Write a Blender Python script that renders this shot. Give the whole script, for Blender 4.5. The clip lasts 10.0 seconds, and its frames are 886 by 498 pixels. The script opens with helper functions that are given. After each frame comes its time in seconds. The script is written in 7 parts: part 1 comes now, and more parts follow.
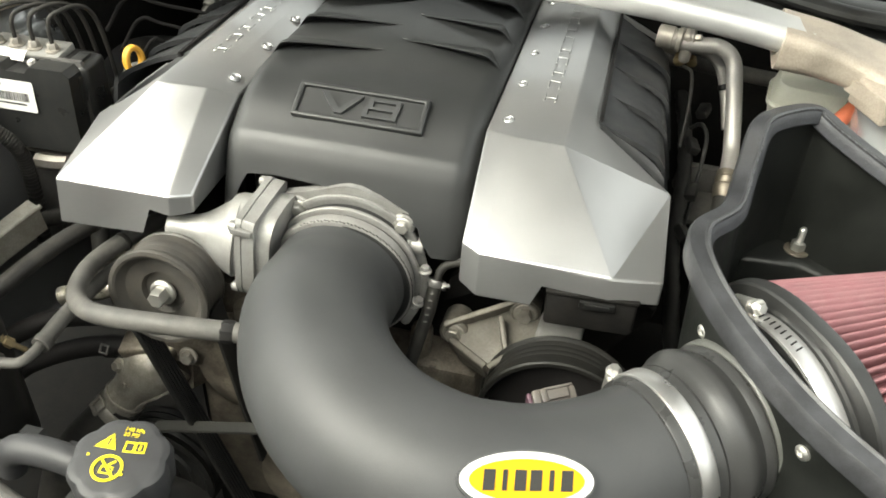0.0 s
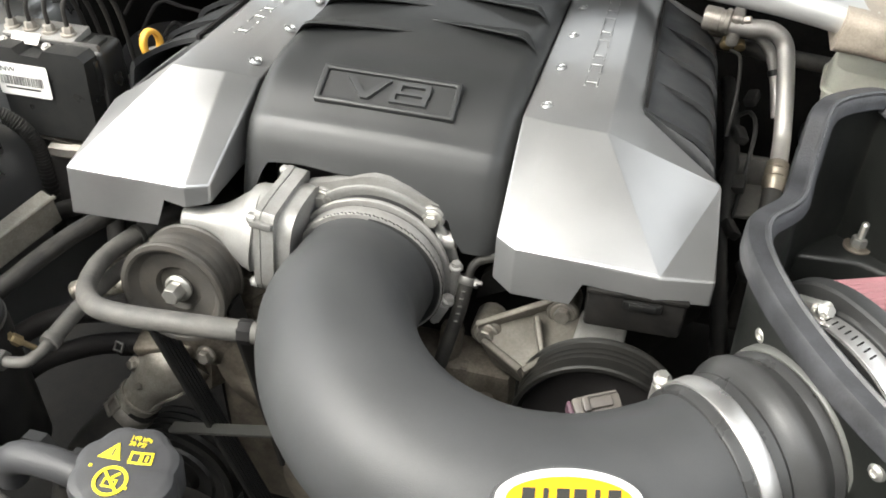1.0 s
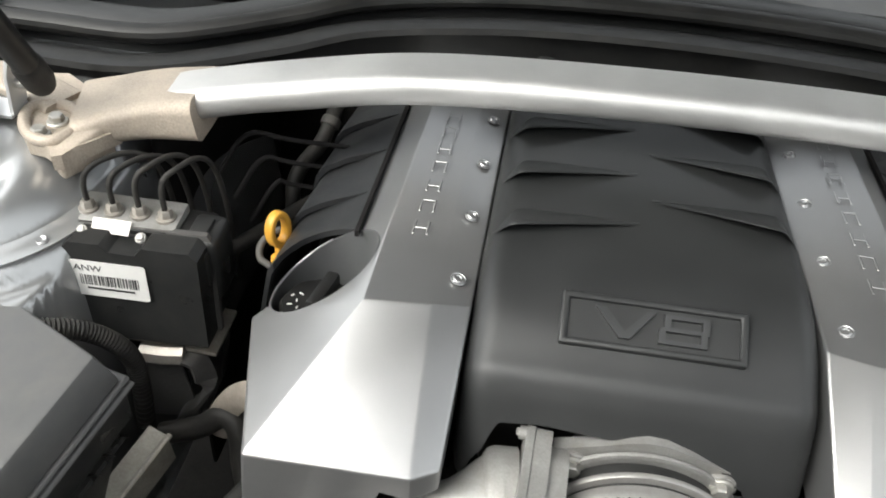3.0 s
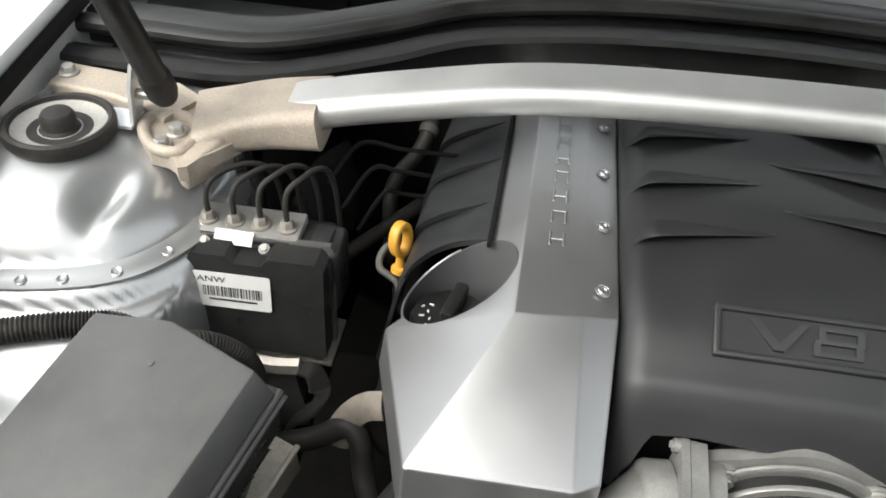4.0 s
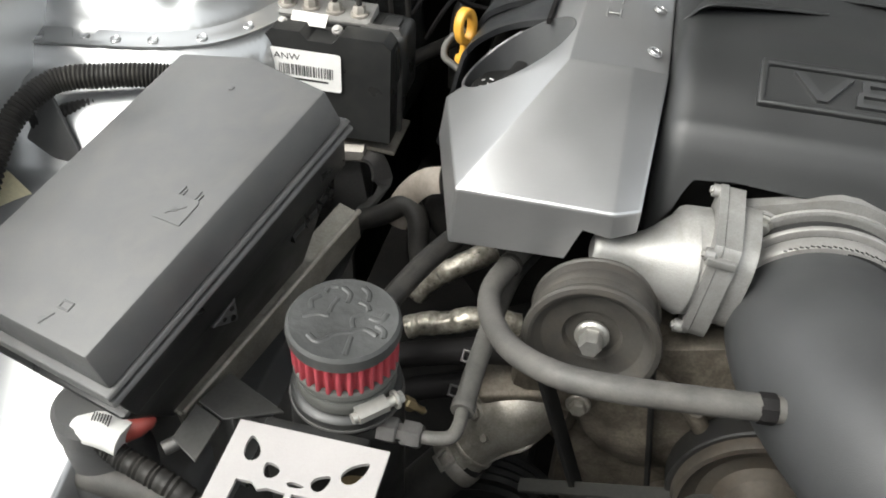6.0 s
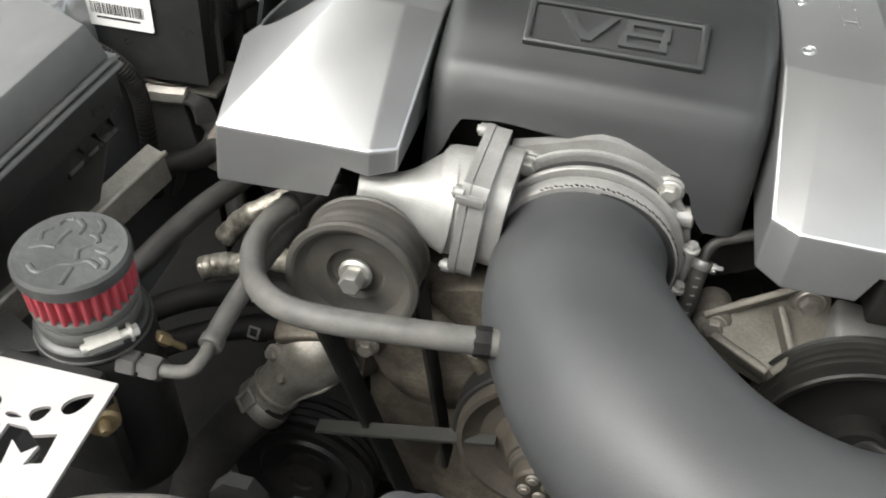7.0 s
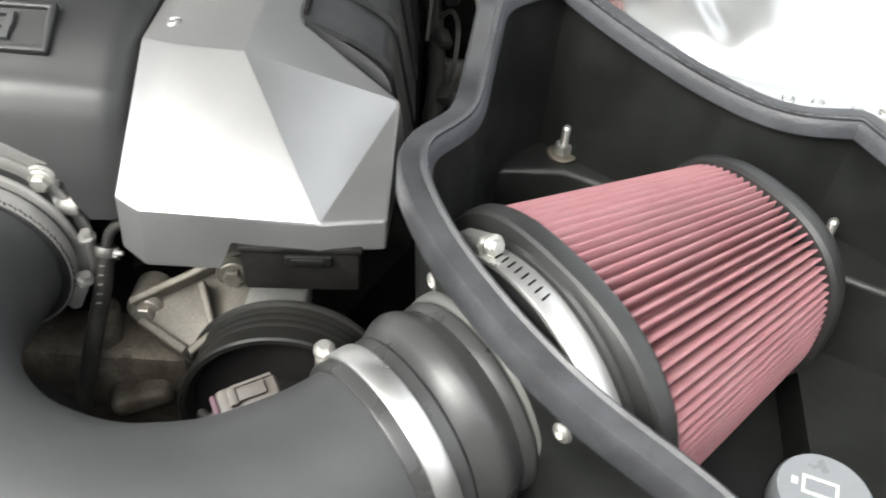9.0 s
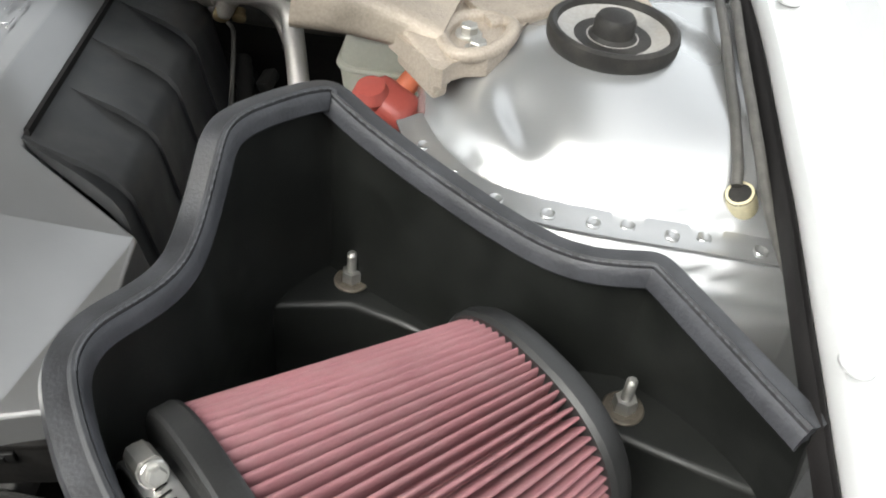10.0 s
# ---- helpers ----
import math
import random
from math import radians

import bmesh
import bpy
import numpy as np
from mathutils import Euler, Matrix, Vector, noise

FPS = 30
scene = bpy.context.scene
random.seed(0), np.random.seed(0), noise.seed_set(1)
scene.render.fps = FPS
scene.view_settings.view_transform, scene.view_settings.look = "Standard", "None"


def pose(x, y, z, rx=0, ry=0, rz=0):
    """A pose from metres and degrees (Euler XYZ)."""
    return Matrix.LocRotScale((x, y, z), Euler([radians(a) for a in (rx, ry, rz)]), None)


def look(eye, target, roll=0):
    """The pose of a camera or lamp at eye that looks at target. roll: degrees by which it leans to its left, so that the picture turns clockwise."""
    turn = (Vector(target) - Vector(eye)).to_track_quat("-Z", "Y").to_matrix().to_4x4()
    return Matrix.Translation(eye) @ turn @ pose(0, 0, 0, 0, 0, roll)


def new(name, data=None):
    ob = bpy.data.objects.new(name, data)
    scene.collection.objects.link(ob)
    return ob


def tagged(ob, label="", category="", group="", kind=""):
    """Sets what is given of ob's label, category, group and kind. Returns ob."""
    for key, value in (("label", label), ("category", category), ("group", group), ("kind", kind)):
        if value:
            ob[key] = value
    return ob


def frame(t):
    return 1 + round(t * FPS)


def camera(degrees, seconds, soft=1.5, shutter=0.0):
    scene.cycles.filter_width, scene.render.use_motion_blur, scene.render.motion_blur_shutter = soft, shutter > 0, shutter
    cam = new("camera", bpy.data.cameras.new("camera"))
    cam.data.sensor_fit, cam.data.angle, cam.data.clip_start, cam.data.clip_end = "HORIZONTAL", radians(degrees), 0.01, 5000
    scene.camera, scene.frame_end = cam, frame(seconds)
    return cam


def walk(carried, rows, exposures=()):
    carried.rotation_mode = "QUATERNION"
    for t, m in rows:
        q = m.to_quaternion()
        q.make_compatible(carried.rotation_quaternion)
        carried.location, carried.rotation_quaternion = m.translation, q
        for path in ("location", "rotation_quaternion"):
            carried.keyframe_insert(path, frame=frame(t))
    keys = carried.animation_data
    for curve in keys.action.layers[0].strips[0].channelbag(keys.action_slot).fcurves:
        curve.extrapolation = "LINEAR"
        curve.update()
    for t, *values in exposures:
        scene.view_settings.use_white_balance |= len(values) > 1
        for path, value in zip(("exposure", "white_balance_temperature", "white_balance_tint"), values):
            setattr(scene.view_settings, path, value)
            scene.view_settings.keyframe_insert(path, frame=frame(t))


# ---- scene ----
cam = camera(53.5, 10.0, soft=1.8, shutter=0.15)
PATH = [
    (0, (0.195, -0.609, 1.253), (-0.117, 0.924, 0.008), 3.1),
    (0.5, (0.198, -0.587, 1.235), (-0.161, 0.926, -0.022), 2.2),
    (1, (0.184, -0.575, 1.225), (-0.185, 0.935, -0.033), 2.0),
    (1.5, (0.149, -0.575, 1.236), (-0.189, 0.934, -0.033), 2.2),
    (2, (0.092, -0.532, 1.245), (-0.199, 0.975, -0.037), 2.4),
    (2.5, (0.009, -0.463, 1.25), (-0.217, 1.052, -0.036), 3.0),
    (3, (-0.077, -0.404, 1.26), (-0.26, 1.126, -0.015), 3.3),
    (3.2, (-0.104, -0.39, 1.26), (-0.287, 1.144, -0.01), 3.1),
    (4.3, (-0.172, -0.431, 1.263), (-0.354, 1.091, -0.021), 3.3),
    (4.5, (-0.17, -0.446, 1.247), (-0.367, 1.07, -0.043), 3.5),
    (5, (-0.157, -0.485, 1.215), (-0.412, 1.015, -0.082), 3.0),
    (5.2, (-0.158, -0.499, 1.203), (-0.43, 0.997, -0.096), 2.9),
    (6.3, (-0.099, -0.53, 1.177), (-0.436, 0.908, -0.171), 2.3),
    (6.5, (-0.061, -0.519, 1.175), (-0.412, 0.909, -0.181), 2.0),
    (7, (0.003, -0.505, 1.172), (-0.279, 0.905, -0.217), 3.8),
    (7.5, (0.076, -0.515, 1.158), (-0.183, 0.913, -0.218), 4.0),
    (8, (0.135, -0.518, 1.159), (0.003, 0.928, -0.216), 3.8),
    (8.5, (0.202, -0.512, 1.163), (0.171, 0.942, -0.211), 4.1),
    (9, (0.267, -0.467, 1.171), (0.342, 0.987, -0.2), 5.7),
    (9.5, (0.344, -0.4, 1.16), (0.483, 1.059, -0.201), 6.6),
    (10, (0.381, -0.356, 1.177), (0.538, 1.127, -0.157), 6.3),
]
GAIN = [(0, 0.4), (0.5, 0.55), (1, 0.5), (1.5, 0.4), (2, 0.2), (2.5, 0.0), (3, -0.3), (4.5, -0.4), (5, -0.4), (6.5, 0.15), (7, 0.2), (7.5, 0.3), (8, 0.5), (8.5, 0.55), (9, 0.52), (9.5, 0.2), (10, 0.0)]
walk(cam, [(t, look(eye, target, roll)) for t, eye, target, roll in PATH], [(t, 2.0 + g, 6600 + 350 * max(0, 1 - 2 * t) + 200 * max(0, 1 - abs(t - 0.5) / 1.5), 6 - 5 * max(0, 1 - t)) for t, g in GAIN])

# ---- daylight: a bright hazy sky, the raised bonnet shades the rear of the bay ----
SUN_ELEV, SUN_AZ = 50.0, 228.0
world = bpy.data.worlds.new("sky")
scene.world = world
world.use_nodes = True
wn = world.node_tree.nodes
sky = wn.new("ShaderNodeTexSky")
sky.sky_type, sky.sun_disc = "NISHITA", False
sky.sun_elevation, sky.sun_rotation = radians(SUN_ELEV), radians(SUN_AZ)
sky.dust_density, sky.air_density = 4.0, 1.0
soften = wn.new("ShaderNodeHueSaturation")
soften.inputs["Saturation"].default_value = 0.18
world.node_tree.links.new(sky.outputs["Color"], soften.inputs["Color"])
world.node_tree.links.new(soften.outputs["Color"], wn["Background"].inputs["Color"])
wn["Background"].inputs["Strength"].default_value = 0.15
sun_data = bpy.data.lights.new("sun", "SUN")
sun_data.energy, sun_data.angle, sun_data.color = 0.2, radians(60), (1.0, 0.97, 0.93)
sun = new("sun", sun_data)
az, el = radians(SUN_AZ), radians(SUN_ELEV)
sun.matrix_world = look((math.sin(az) * math.cos(el) * 9, math.cos(az) * math.cos(el) * 9, math.sin(el) * 9), (0, 0, 0))


# ---- materials ----
def mat(name, colour, rough=0.5, metal=0.0, vary=0.25, scale=25.0, bump=0.1, grain=400.0, stretch=(1, 1, 1), dust=None, dust_amount=0.0, coat=0.0,
        spec=0.5, rvary=0.12):
    """Two scales of variation on colour and roughness, fine relief, and patches of dust."""
    m = bpy.data.materials.new(name)
    m.use_nodes = True
    nt = m.node_tree
    n, lk = nt.nodes, nt.links.new
    b = n["Principled BSDF"]
    b.inputs["Metallic"].default_value = metal
    b.inputs["Specular IOR Level"].default_value = spec
    b.inputs["Coat Weight"].default_value = coat
    b.inputs["Coat Roughness"].default_value = 0.12
    tc = n.new("ShaderNodeTexCoord")
    mp = n.new("ShaderNodeMapping")
    mp.inputs["Scale"].default_value = stretch
    lk(tc.outputs["Object"], mp.inputs["Vector"])
    big, fine = n.new("ShaderNodeTexNoise"), n.new("ShaderNodeTexNoise")
    big.inputs["Scale"].default_value, big.inputs["Detail"].default_value = scale, 5
    fine.inputs["Scale"].default_value, fine.inputs["Detail"].default_value = grain, 3
    lk(tc.outputs["Object"], big.inputs["Vector"])
    lk(mp.outputs["Vector"], fine.inputs["Vector"])
    ramp = n.new("ShaderNodeMapRange")
    ramp.inputs["From Min"].default_value, ramp.inputs["From Max"].default_value = 0.3, 0.7
    ramp.inputs["To Min"].default_value, ramp.inputs["To Max"].default_value = 1 - vary, 1 + vary
    lk(big.outputs["Fac"], ramp.inputs["Value"])
    f2 = n.new("ShaderNodeMapRange")
    f2.inputs["From Min"].default_value, f2.inputs["From Max"].default_value = 0.25, 0.75
    f2.inputs["To Min"].default_value, f2.inputs["To Max"].default_value = 1 - vary * 0.5, 1 + vary * 0.5
    lk(fine.outputs["Fac"], f2.inputs["Value"])
    mul = n.new("ShaderNodeMath")
    mul.operation = "MULTIPLY"
    lk(ramp.outputs["Result"], mul.inputs[0])
    lk(f2.outputs["Result"], mul.inputs[1])
    vm = n.new("ShaderNodeVectorMath")
    vm.operation = "SCALE"
    vm.inputs[0].default_value = colour
    lk(mul.outputs[0], vm.inputs["Scale"])
    last = vm.outputs["Vector"]
    rr = n.new("ShaderNodeMapRange")
    rr.inputs["From Min"].default_value, rr.inputs["From Max"].default_value = 0.3, 0.7
    rr.inputs["To Min"].default_value, rr.inputs["To Max"].default_value = max(0.03, rough - rvary), min(1, rough + rvary)
    lk(big.outputs["Fac"], rr.inputs["Value"])
    rlast = rr.outputs["Result"]
    if dust:
        d = n.new("ShaderNodeTexNoise")
        d.inputs["Scale"].default_value, d.inputs["Detail"].default_value, d.inputs["Roughness"].default_value = scale * 2.3, 8, 0.65
        lk(tc.outputs["Object"], d.inputs["Vector"])
        dm = n.new("ShaderNodeMapRange")
        dm.inputs["From Min"].default_value, dm.inputs["From Max"].default_value = 0.42, 0.72
        dm.inputs["To Max"].default_value = dust_amount
        lk(d.outputs["Fac"], dm.inputs["Value"])
        mx = n.new("ShaderNodeMix")
        mx.data_type = "RGBA"
        lk(dm.outputs["Result"], mx.inputs["Factor"])
        lk(last, mx.inputs["A"])
        mx.inputs["B"].default_value = (*dust, 1)
        last = mx.outputs["Result"]
    lk(last, b.inputs["Base Color"])
    lk(rlast, b.inputs["Roughness"])
    if bump:
        bp = n.new("ShaderNodeBump")
        bp.inputs["Strength"].default_value, bp.inputs["Distance"].default_value = bump, 0.0006
        lk(fine.outputs["Fac"], bp.inputs["Height"])
        lk(bp.outputs["Normal"], b.inputs["Normal"])
    return m


GRIME = (0.16, 0.14, 0.115)
M_WELL = mat("satin_grey_well", (0.175, 0.177, 0.18), 0.42, 0.5, vary=0.05, bump=0.08, grain=500, rvary=0.04)
M_COVER = mat("moulded_black_plastic", (0.0255, 0.0262, 0.0265), 0.42, vary=0.08, bump=0.25, grain=1800, rvary=0.05)
M_COIL = mat("coil_cover_plastic", (0.026, 0.027, 0.029), 0.45, vary=0.12, bump=0.25, grain=1500, dust=(0.12, 0.115, 0.105), dust_amount=0.15)
M_SILVER = mat("brushed_silver_paint", (0.46, 0.46, 0.46), 0.36, 0.85, vary=0.03, bump=0.12, grain=260, stretch=(1, 14, 1), rvary=0.03)
M_TUBE = mat("satin_black_tube", (0.045, 0.046, 0.0475), 0.50, vary=0.10, bump=0.16, grain=1400, rvary=0.05, dust=(0.075, 0.073, 0.068), dust_amount=0.10, spec=0.42)
M_CAST = mat("cast_aluminium", (0.30, 0.295, 0.285), 0.52, 0.5, vary=0.22, bump=0.3, grain=900, dust=(0.17, 0.157, 0.138), dust_amount=0.45)
M_THERM = mat("stained_cast_elbow", (0.38, 0.355, 0.31), 0.40, 0.55, vary=0.35, bump=0.3, grain=700, dust=(0.070, 0.058, 0.042), dust_amount=0.55)
M_BRKT = mat("dusty_cast_bracket_alloy", (0.150, 0.138, 0.118), 0.58, 0.35, vary=0.4, bump=0.4, grain=500, dust=(0.075, 0.066, 0.050), dust_amount=0.55)
M_CAST_DIRTY = mat("grimy_cast_aluminium", (0.150, 0.130, 0.105), 0.55, 0.45, vary=0.5, bump=0.45, grain=500, dust=(0.036, 0.030, 0.022), dust_amount=0.75)
M_STEEL = mat("zinc_steel", (0.60, 0.59, 0.56), 0.42, 0.9, vary=0.10, bump=0.1, grain=900)
M_DULL = mat("dull_clamp_band", (0.40, 0.39, 0.375), 0.5, 0.6, vary=0.12, bump=0.15, grain=600, dust=GRIME, dust_amount=0.3)
M_BAND = mat("polished_clamp_band", (0.74, 0.73, 0.72), 0.34, 0.9, vary=0.05, bump=0.05, grain=500, stretch=(1, 1, 12))
M_RUBBER = mat("dusty_black_rubber", (0.022, 0.021, 0.020), 0.58, vary=0.25, bump=0.25, grain=800, dust=(0.08, 0.073, 0.062), dust_amount=0.35, spec=0.3)
M_HOSE = mat("grey_dusty_hose", (0.072, 0.069, 0.064), 0.62, vary=0.2, bump=0.3, grain=900, dust=(0.17, 0.158, 0.142), dust_amount=0.45)
M_COUPLER = mat("silicone_coupler", (0.040, 0.040, 0.040), 0.30, vary=0.12, bump=0.15, grain=900, rvary=0.06)
M_TRIM = mat("weatherstrip_rubber", (0.028, 0.0285, 0.031), 0.46, vary=0.2, bump=0.35, grain=700, dust=(0.095, 0.098, 0.108), dust_amount=0.32)
M_SHIELD = mat("heat_shield_plastic", (0.0095, 0.0102, 0.0095), 0.42, vary=0.25, bump=0.3, grain=1200, dust=(0.024, 0.0255, 0.0225), dust_amount=0.3, spec=0.4)
M_BODY = mat("silver_body_paint", (0.45, 0.455, 0.455), 0.27, 0.66, vary=0.0, bump=0.0, grain=1500, rvary=0.0, coat=0.25)
M_FENDER = mat("silver_fender_paint", (0.62, 0.625, 0.625), 0.3, 0.3, vary=0.03, bump=0.0, grain=1500, coat=0.7, rvary=0.02)
M_BEIGE = mat("dusty_cast_bracket", (0.40, 0.345, 0.285), 0.58, 0.25, vary=0.35, scale=14, bump=0.6, grain=600, dust=(0.46, 0.395, 0.325), dust_amount=0.6)
M_BAR = mat("brushed_brace_tube", (0.64, 0.635, 0.625), 0.56, 0.85, vary=0.06, bump=0.15, grain=220, stretch=(0.6, 9, 9), rvary=0.05)
# base raised so the colour carries the strong light on the fuse lid
M_FUSE = mat("fuse_box_plastic", (0.088, 0.088, 0.088), 0.45, vary=0.12, bump=0.35, grain=1500, dust=(0.14, 0.132, 0.12), dust_amount=0.3)
M_BLACK = mat("black_plastic", (0.012, 0.012, 0.012), 0.45, vary=0.3, bump=0.2, grain=900, dust=(0.036, 0.033, 0.028), dust_amount=0.3, spec=0.35)
# near-black colour that carries the deep bay's shade; also used on small dark parts
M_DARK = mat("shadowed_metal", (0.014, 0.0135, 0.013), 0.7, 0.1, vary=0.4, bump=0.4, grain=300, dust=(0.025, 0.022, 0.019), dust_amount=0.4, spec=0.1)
M_BRACKET = mat("galvanised_bracket", (0.42, 0.40, 0.35), 0.5, 0.6, vary=0.25, bump=0.3, grain=500, dust=(0.25, 0.21, 0.16), dust_amount=0.5)
M_FILTER = mat("pink_filter_media", (0.275, 0.118, 0.130), 0.75, vary=0.14, bump=0.9, grain=2600, dust=(0.30, 0.20, 0.20), dust_amount=0.3)
M_REDFILT = mat("red_filter_media", (0.36, 0.045, 0.060), 0.65, vary=0.15, bump=0.6, grain=2200)
M_YELLOW = mat("yellow_dipstick_plastic", (0.68, 0.35, 0.045), 0.42, vary=0.1, bump=0.1, grain=800, dust=(0.45, 0.25, 0.08), dust_amount=0.3)
M_LABEL = mat("white_label_paper", (0.72, 0.71, 0.69), 0.5, vary=0.05, bump=0.05)
M_INK = mat("black_ink", (0.03, 0.03, 0.03), 0.5, vary=0.1, bump=0.0)
M_YINK = mat("yellow_print", (0.86, 0.70, 0.02), 0.5, vary=0.08, bump=0.0)
M_CAP = mat("grey_cap_plastic", (0.033, 0.033, 0.035), 0.5, vary=0.1, bump=0.3, grain=1500)
# paler than the other cap plastic: the sky's sheen is put into its colour
M_WASHER = mat("cap_plastic_sky_sheen", (0.21, 0.22, 0.235), 0.38, vary=0.1, bump=0.2, grain=1500)
M_WHITE = mat("white_powder_coat", (0.34, 0.325, 0.318), 0.45, vary=0.06, bump=0.2, grain=900)
M_BADGE_W = mat("badge_white", (0.60, 0.60, 0.595), 0.4, vary=0.02, bump=0.0, spec=0.25)
M_BADGE_Y = mat("badge_yellow", (0.62, 0.335, 0.016), 0.6, vary=0.15, scale=60, bump=0.0, spec=0.08)
M_RESERVOIR = mat("milky_reservoir_plastic", (0.50, 0.50, 0.43), 0.4, vary=0.08, bump=0.15)
M_TAG = mat("tan_paper_tag", (0.27, 0.235, 0.20), 0.6, vary=0.2, scale=90, bump=0.2)
M_RED = mat("red_terminal_cover", (0.30, 0.060, 0.048), 0.5, vary=0.12, bump=0.2)
M_ORANGE = mat("orange_cable", (0.40, 0.10, 0.045), 0.5, vary=0.15, bump=0.2)
M_BRASS = mat("brass_fitting", (0.36, 0.28, 0.16), 0.45, 0.7, vary=0.2, bump=0.2)
M_FOIL = mat("foil_sleeve", (0.36, 0.335, 0.285), 0.36, 0.6, vary=0.5, scale=120, bump=1.0, grain=330, dust=(0.13, 0.115, 0.09), dust_amount=0.75)
M_FOAM = mat("cream_plug", (0.66, 0.60, 0.40), 0.7, vary=0.15, bump=0.5)
M_ASPHALT = mat("asphalt", (0.055, 0.054, 0.052), 0.9, vary=0.3, scale=4, bump=0.6, grain=220)
M_CONNECTOR = mat("grey_taupe_connector", (0.075, 0.066, 0.059), 0.55, vary=0.2, bump=0.2, dust=GRIME, dust_amount=0.4)
M_LIGHT_BLOCK = mat("grey_light_block", (0.22, 0.215, 0.20), 0.85, vary=0.12, scale=3, bump=0.3, grain=120)
M_LETTER = mat("worn_raised_plastic", (0.040, 0.041, 0.042), 0.38, vary=0.1, bump=0.2, grain=1500)
M_IDLER = mat("dusty_pulley_face", (0.045, 0.042, 0.038), 0.55, vary=0.3, bump=0.3, grain=500, dust=(0.082, 0.070, 0.055), dust_amount=0.45)
M_UNION = mat("tarnished_union_metal", (0.40, 0.375, 0.34), 0.48, 0.6, vary=0.15, bump=0.15, dust=(0.26, 0.22, 0.17), dust_amount=0.4)
M_CAPTOP = mat("moulded_filter_cap", (0.050, 0.051, 0.050), 0.52, vary=0.3, bump=0.9, grain=160, rvary=0.06)
M_CLAMPDARK = mat("dull_grey_neck", (0.16, 0.155, 0.15), 0.45, 0.6, vary=0.15, bump=0.1)
M_BOLT = mat("grimy_zinc_bolt", (0.30, 0.28, 0.25), 0.5, 0.7, vary=0.2, bump=0.2, dust=(0.14, 0.12, 0.09), dust_amount=0.4)
M_UNIT = mat("dusty_control_unit_plastic", (0.020, 0.0205, 0.0205), 0.36, vary=0.2, bump=0.2, grain=1200, dust=(0.055, 0.052, 0.047), dust_amount=0.3)
M_RING = mat("grey_moulded_ring", (0.085, 0.086, 0.080), 0.42, vary=0.12, bump=0.15, grain=900)
M_DISH = mat("dusty_steel_dish", (0.36, 0.35, 0.33), 0.5, 0.3, vary=0.2, bump=0.2, dust=(0.33, 0.29, 0.24), dust_amount=0.4)
M_BADGE_INK = mat("badge_dark_grey", (0.035, 0.034, 0.032), 0.6, vary=0.08, bump=0.0, spec=0.1)
M_LIP = mat("blue_grey_lip_rubber", (0.034, 0.0355, 0.041), 0.58, vary=0.25, bump=0.5, grain=500, dust=(0.085, 0.088, 0.098), dust_amount=0.35)
M_STITCH = mat("pale_rubber_ridge", (0.060, 0.062, 0.068), 0.6, vary=0.2, bump=0.3)
M_RUST = mat("rusty_pulley_steel", (0.070, 0.062, 0.052), 0.58, 0.4, vary=0.3, bump=0.3, grain=300, dust=(0.085, 0.062, 0.044), dust_amount=0.5)
M_ZINC = mat("dull_zinc_bolt", (0.44, 0.43, 0.40), 0.48, 0.75, vary=0.12, bump=0.1)
M_BELT = mat("dusty_belt_back", (0.026, 0.026, 0.024), 0.7, vary=0.3, bump=0.2, dust=(0.045, 0.043, 0.037), dust_amount=0.5, spec=0.25)
M_PULLEY = mat("black_pulley_paint", (0.011, 0.0108, 0.010), 0.45, vary=0.3, bump=0.1, dust=(0.026, 0.024, 0.020), dust_amount=0.3, spec=0.3)
M_SEALRED = mat("faded_magenta_rubber", (0.085, 0.040, 0.058), 0.6, vary=0.3, bump=0.1)
M_PANEL = mat("grey_splash_panel_plastic", (0.10, 0.099, 0.095), 0.5, vary=0.2, bump=0.3, dust=(0.10, 0.094, 0.084), dust_amount=0.35)
M_SEAL = mat("black_wing_seal", (0.012, 0.011, 0.011), 0.7, vary=0.3, bump=0.3, grain=900, spec=0.2)
M_FRUBBER = mat("soft_filter_rubber", (0.020, 0.020, 0.020), 0.42, vary=0.2, bump=0.25, grain=900, rvary=0.06)
M_PIPE = mat("aluminium_pipe", (0.48, 0.465, 0.445), 0.52, 0.7, vary=0.08, bump=0.1, dust=(0.40, 0.36, 0.30), dust_amount=0.25)
M_CRIMP = mat("tarnished_crimp_metal", (0.24, 0.21, 0.17), 0.45, 0.7, vary=0.2, bump=0.2, dust=(0.28, 0.23, 0.17), dust_amount=0.4)

glass_m = bpy.data.materials.new("windscreen_glass")
glass_m.use_nodes = True
gb = glass_m.node_tree.nodes["Principled BSDF"]
gb.inputs["Base Color"].default_value = (0.08, 0.09, 0.09, 1)
gb.inputs["Roughness"].default_value = 0.05
gb.inputs["Transmission Weight"].default_value = 0.6


# ---- building helpers ----
ORIGIN = {}


def thing(name, loc, label, category, group="", kind=""):
    ob = new(name)
    ob.empty_display_size = 0.02
    ob.location = loc
    ORIGIN[ob.name] = Vector(loc)
    return tagged(ob, label, category, group, kind)


def mesh_of(name, bm, material, angle=32):
    me = bpy.data.meshes.new(name)
    bmesh.ops.recalc_face_normals(bm, faces=bm.faces)
    bm.to_mesh(me)
    bm.free()
    me.materials.append(material)
    me.shade_smooth()
    me.set_sharp_from_angle(angle=radians(angle))
    return me


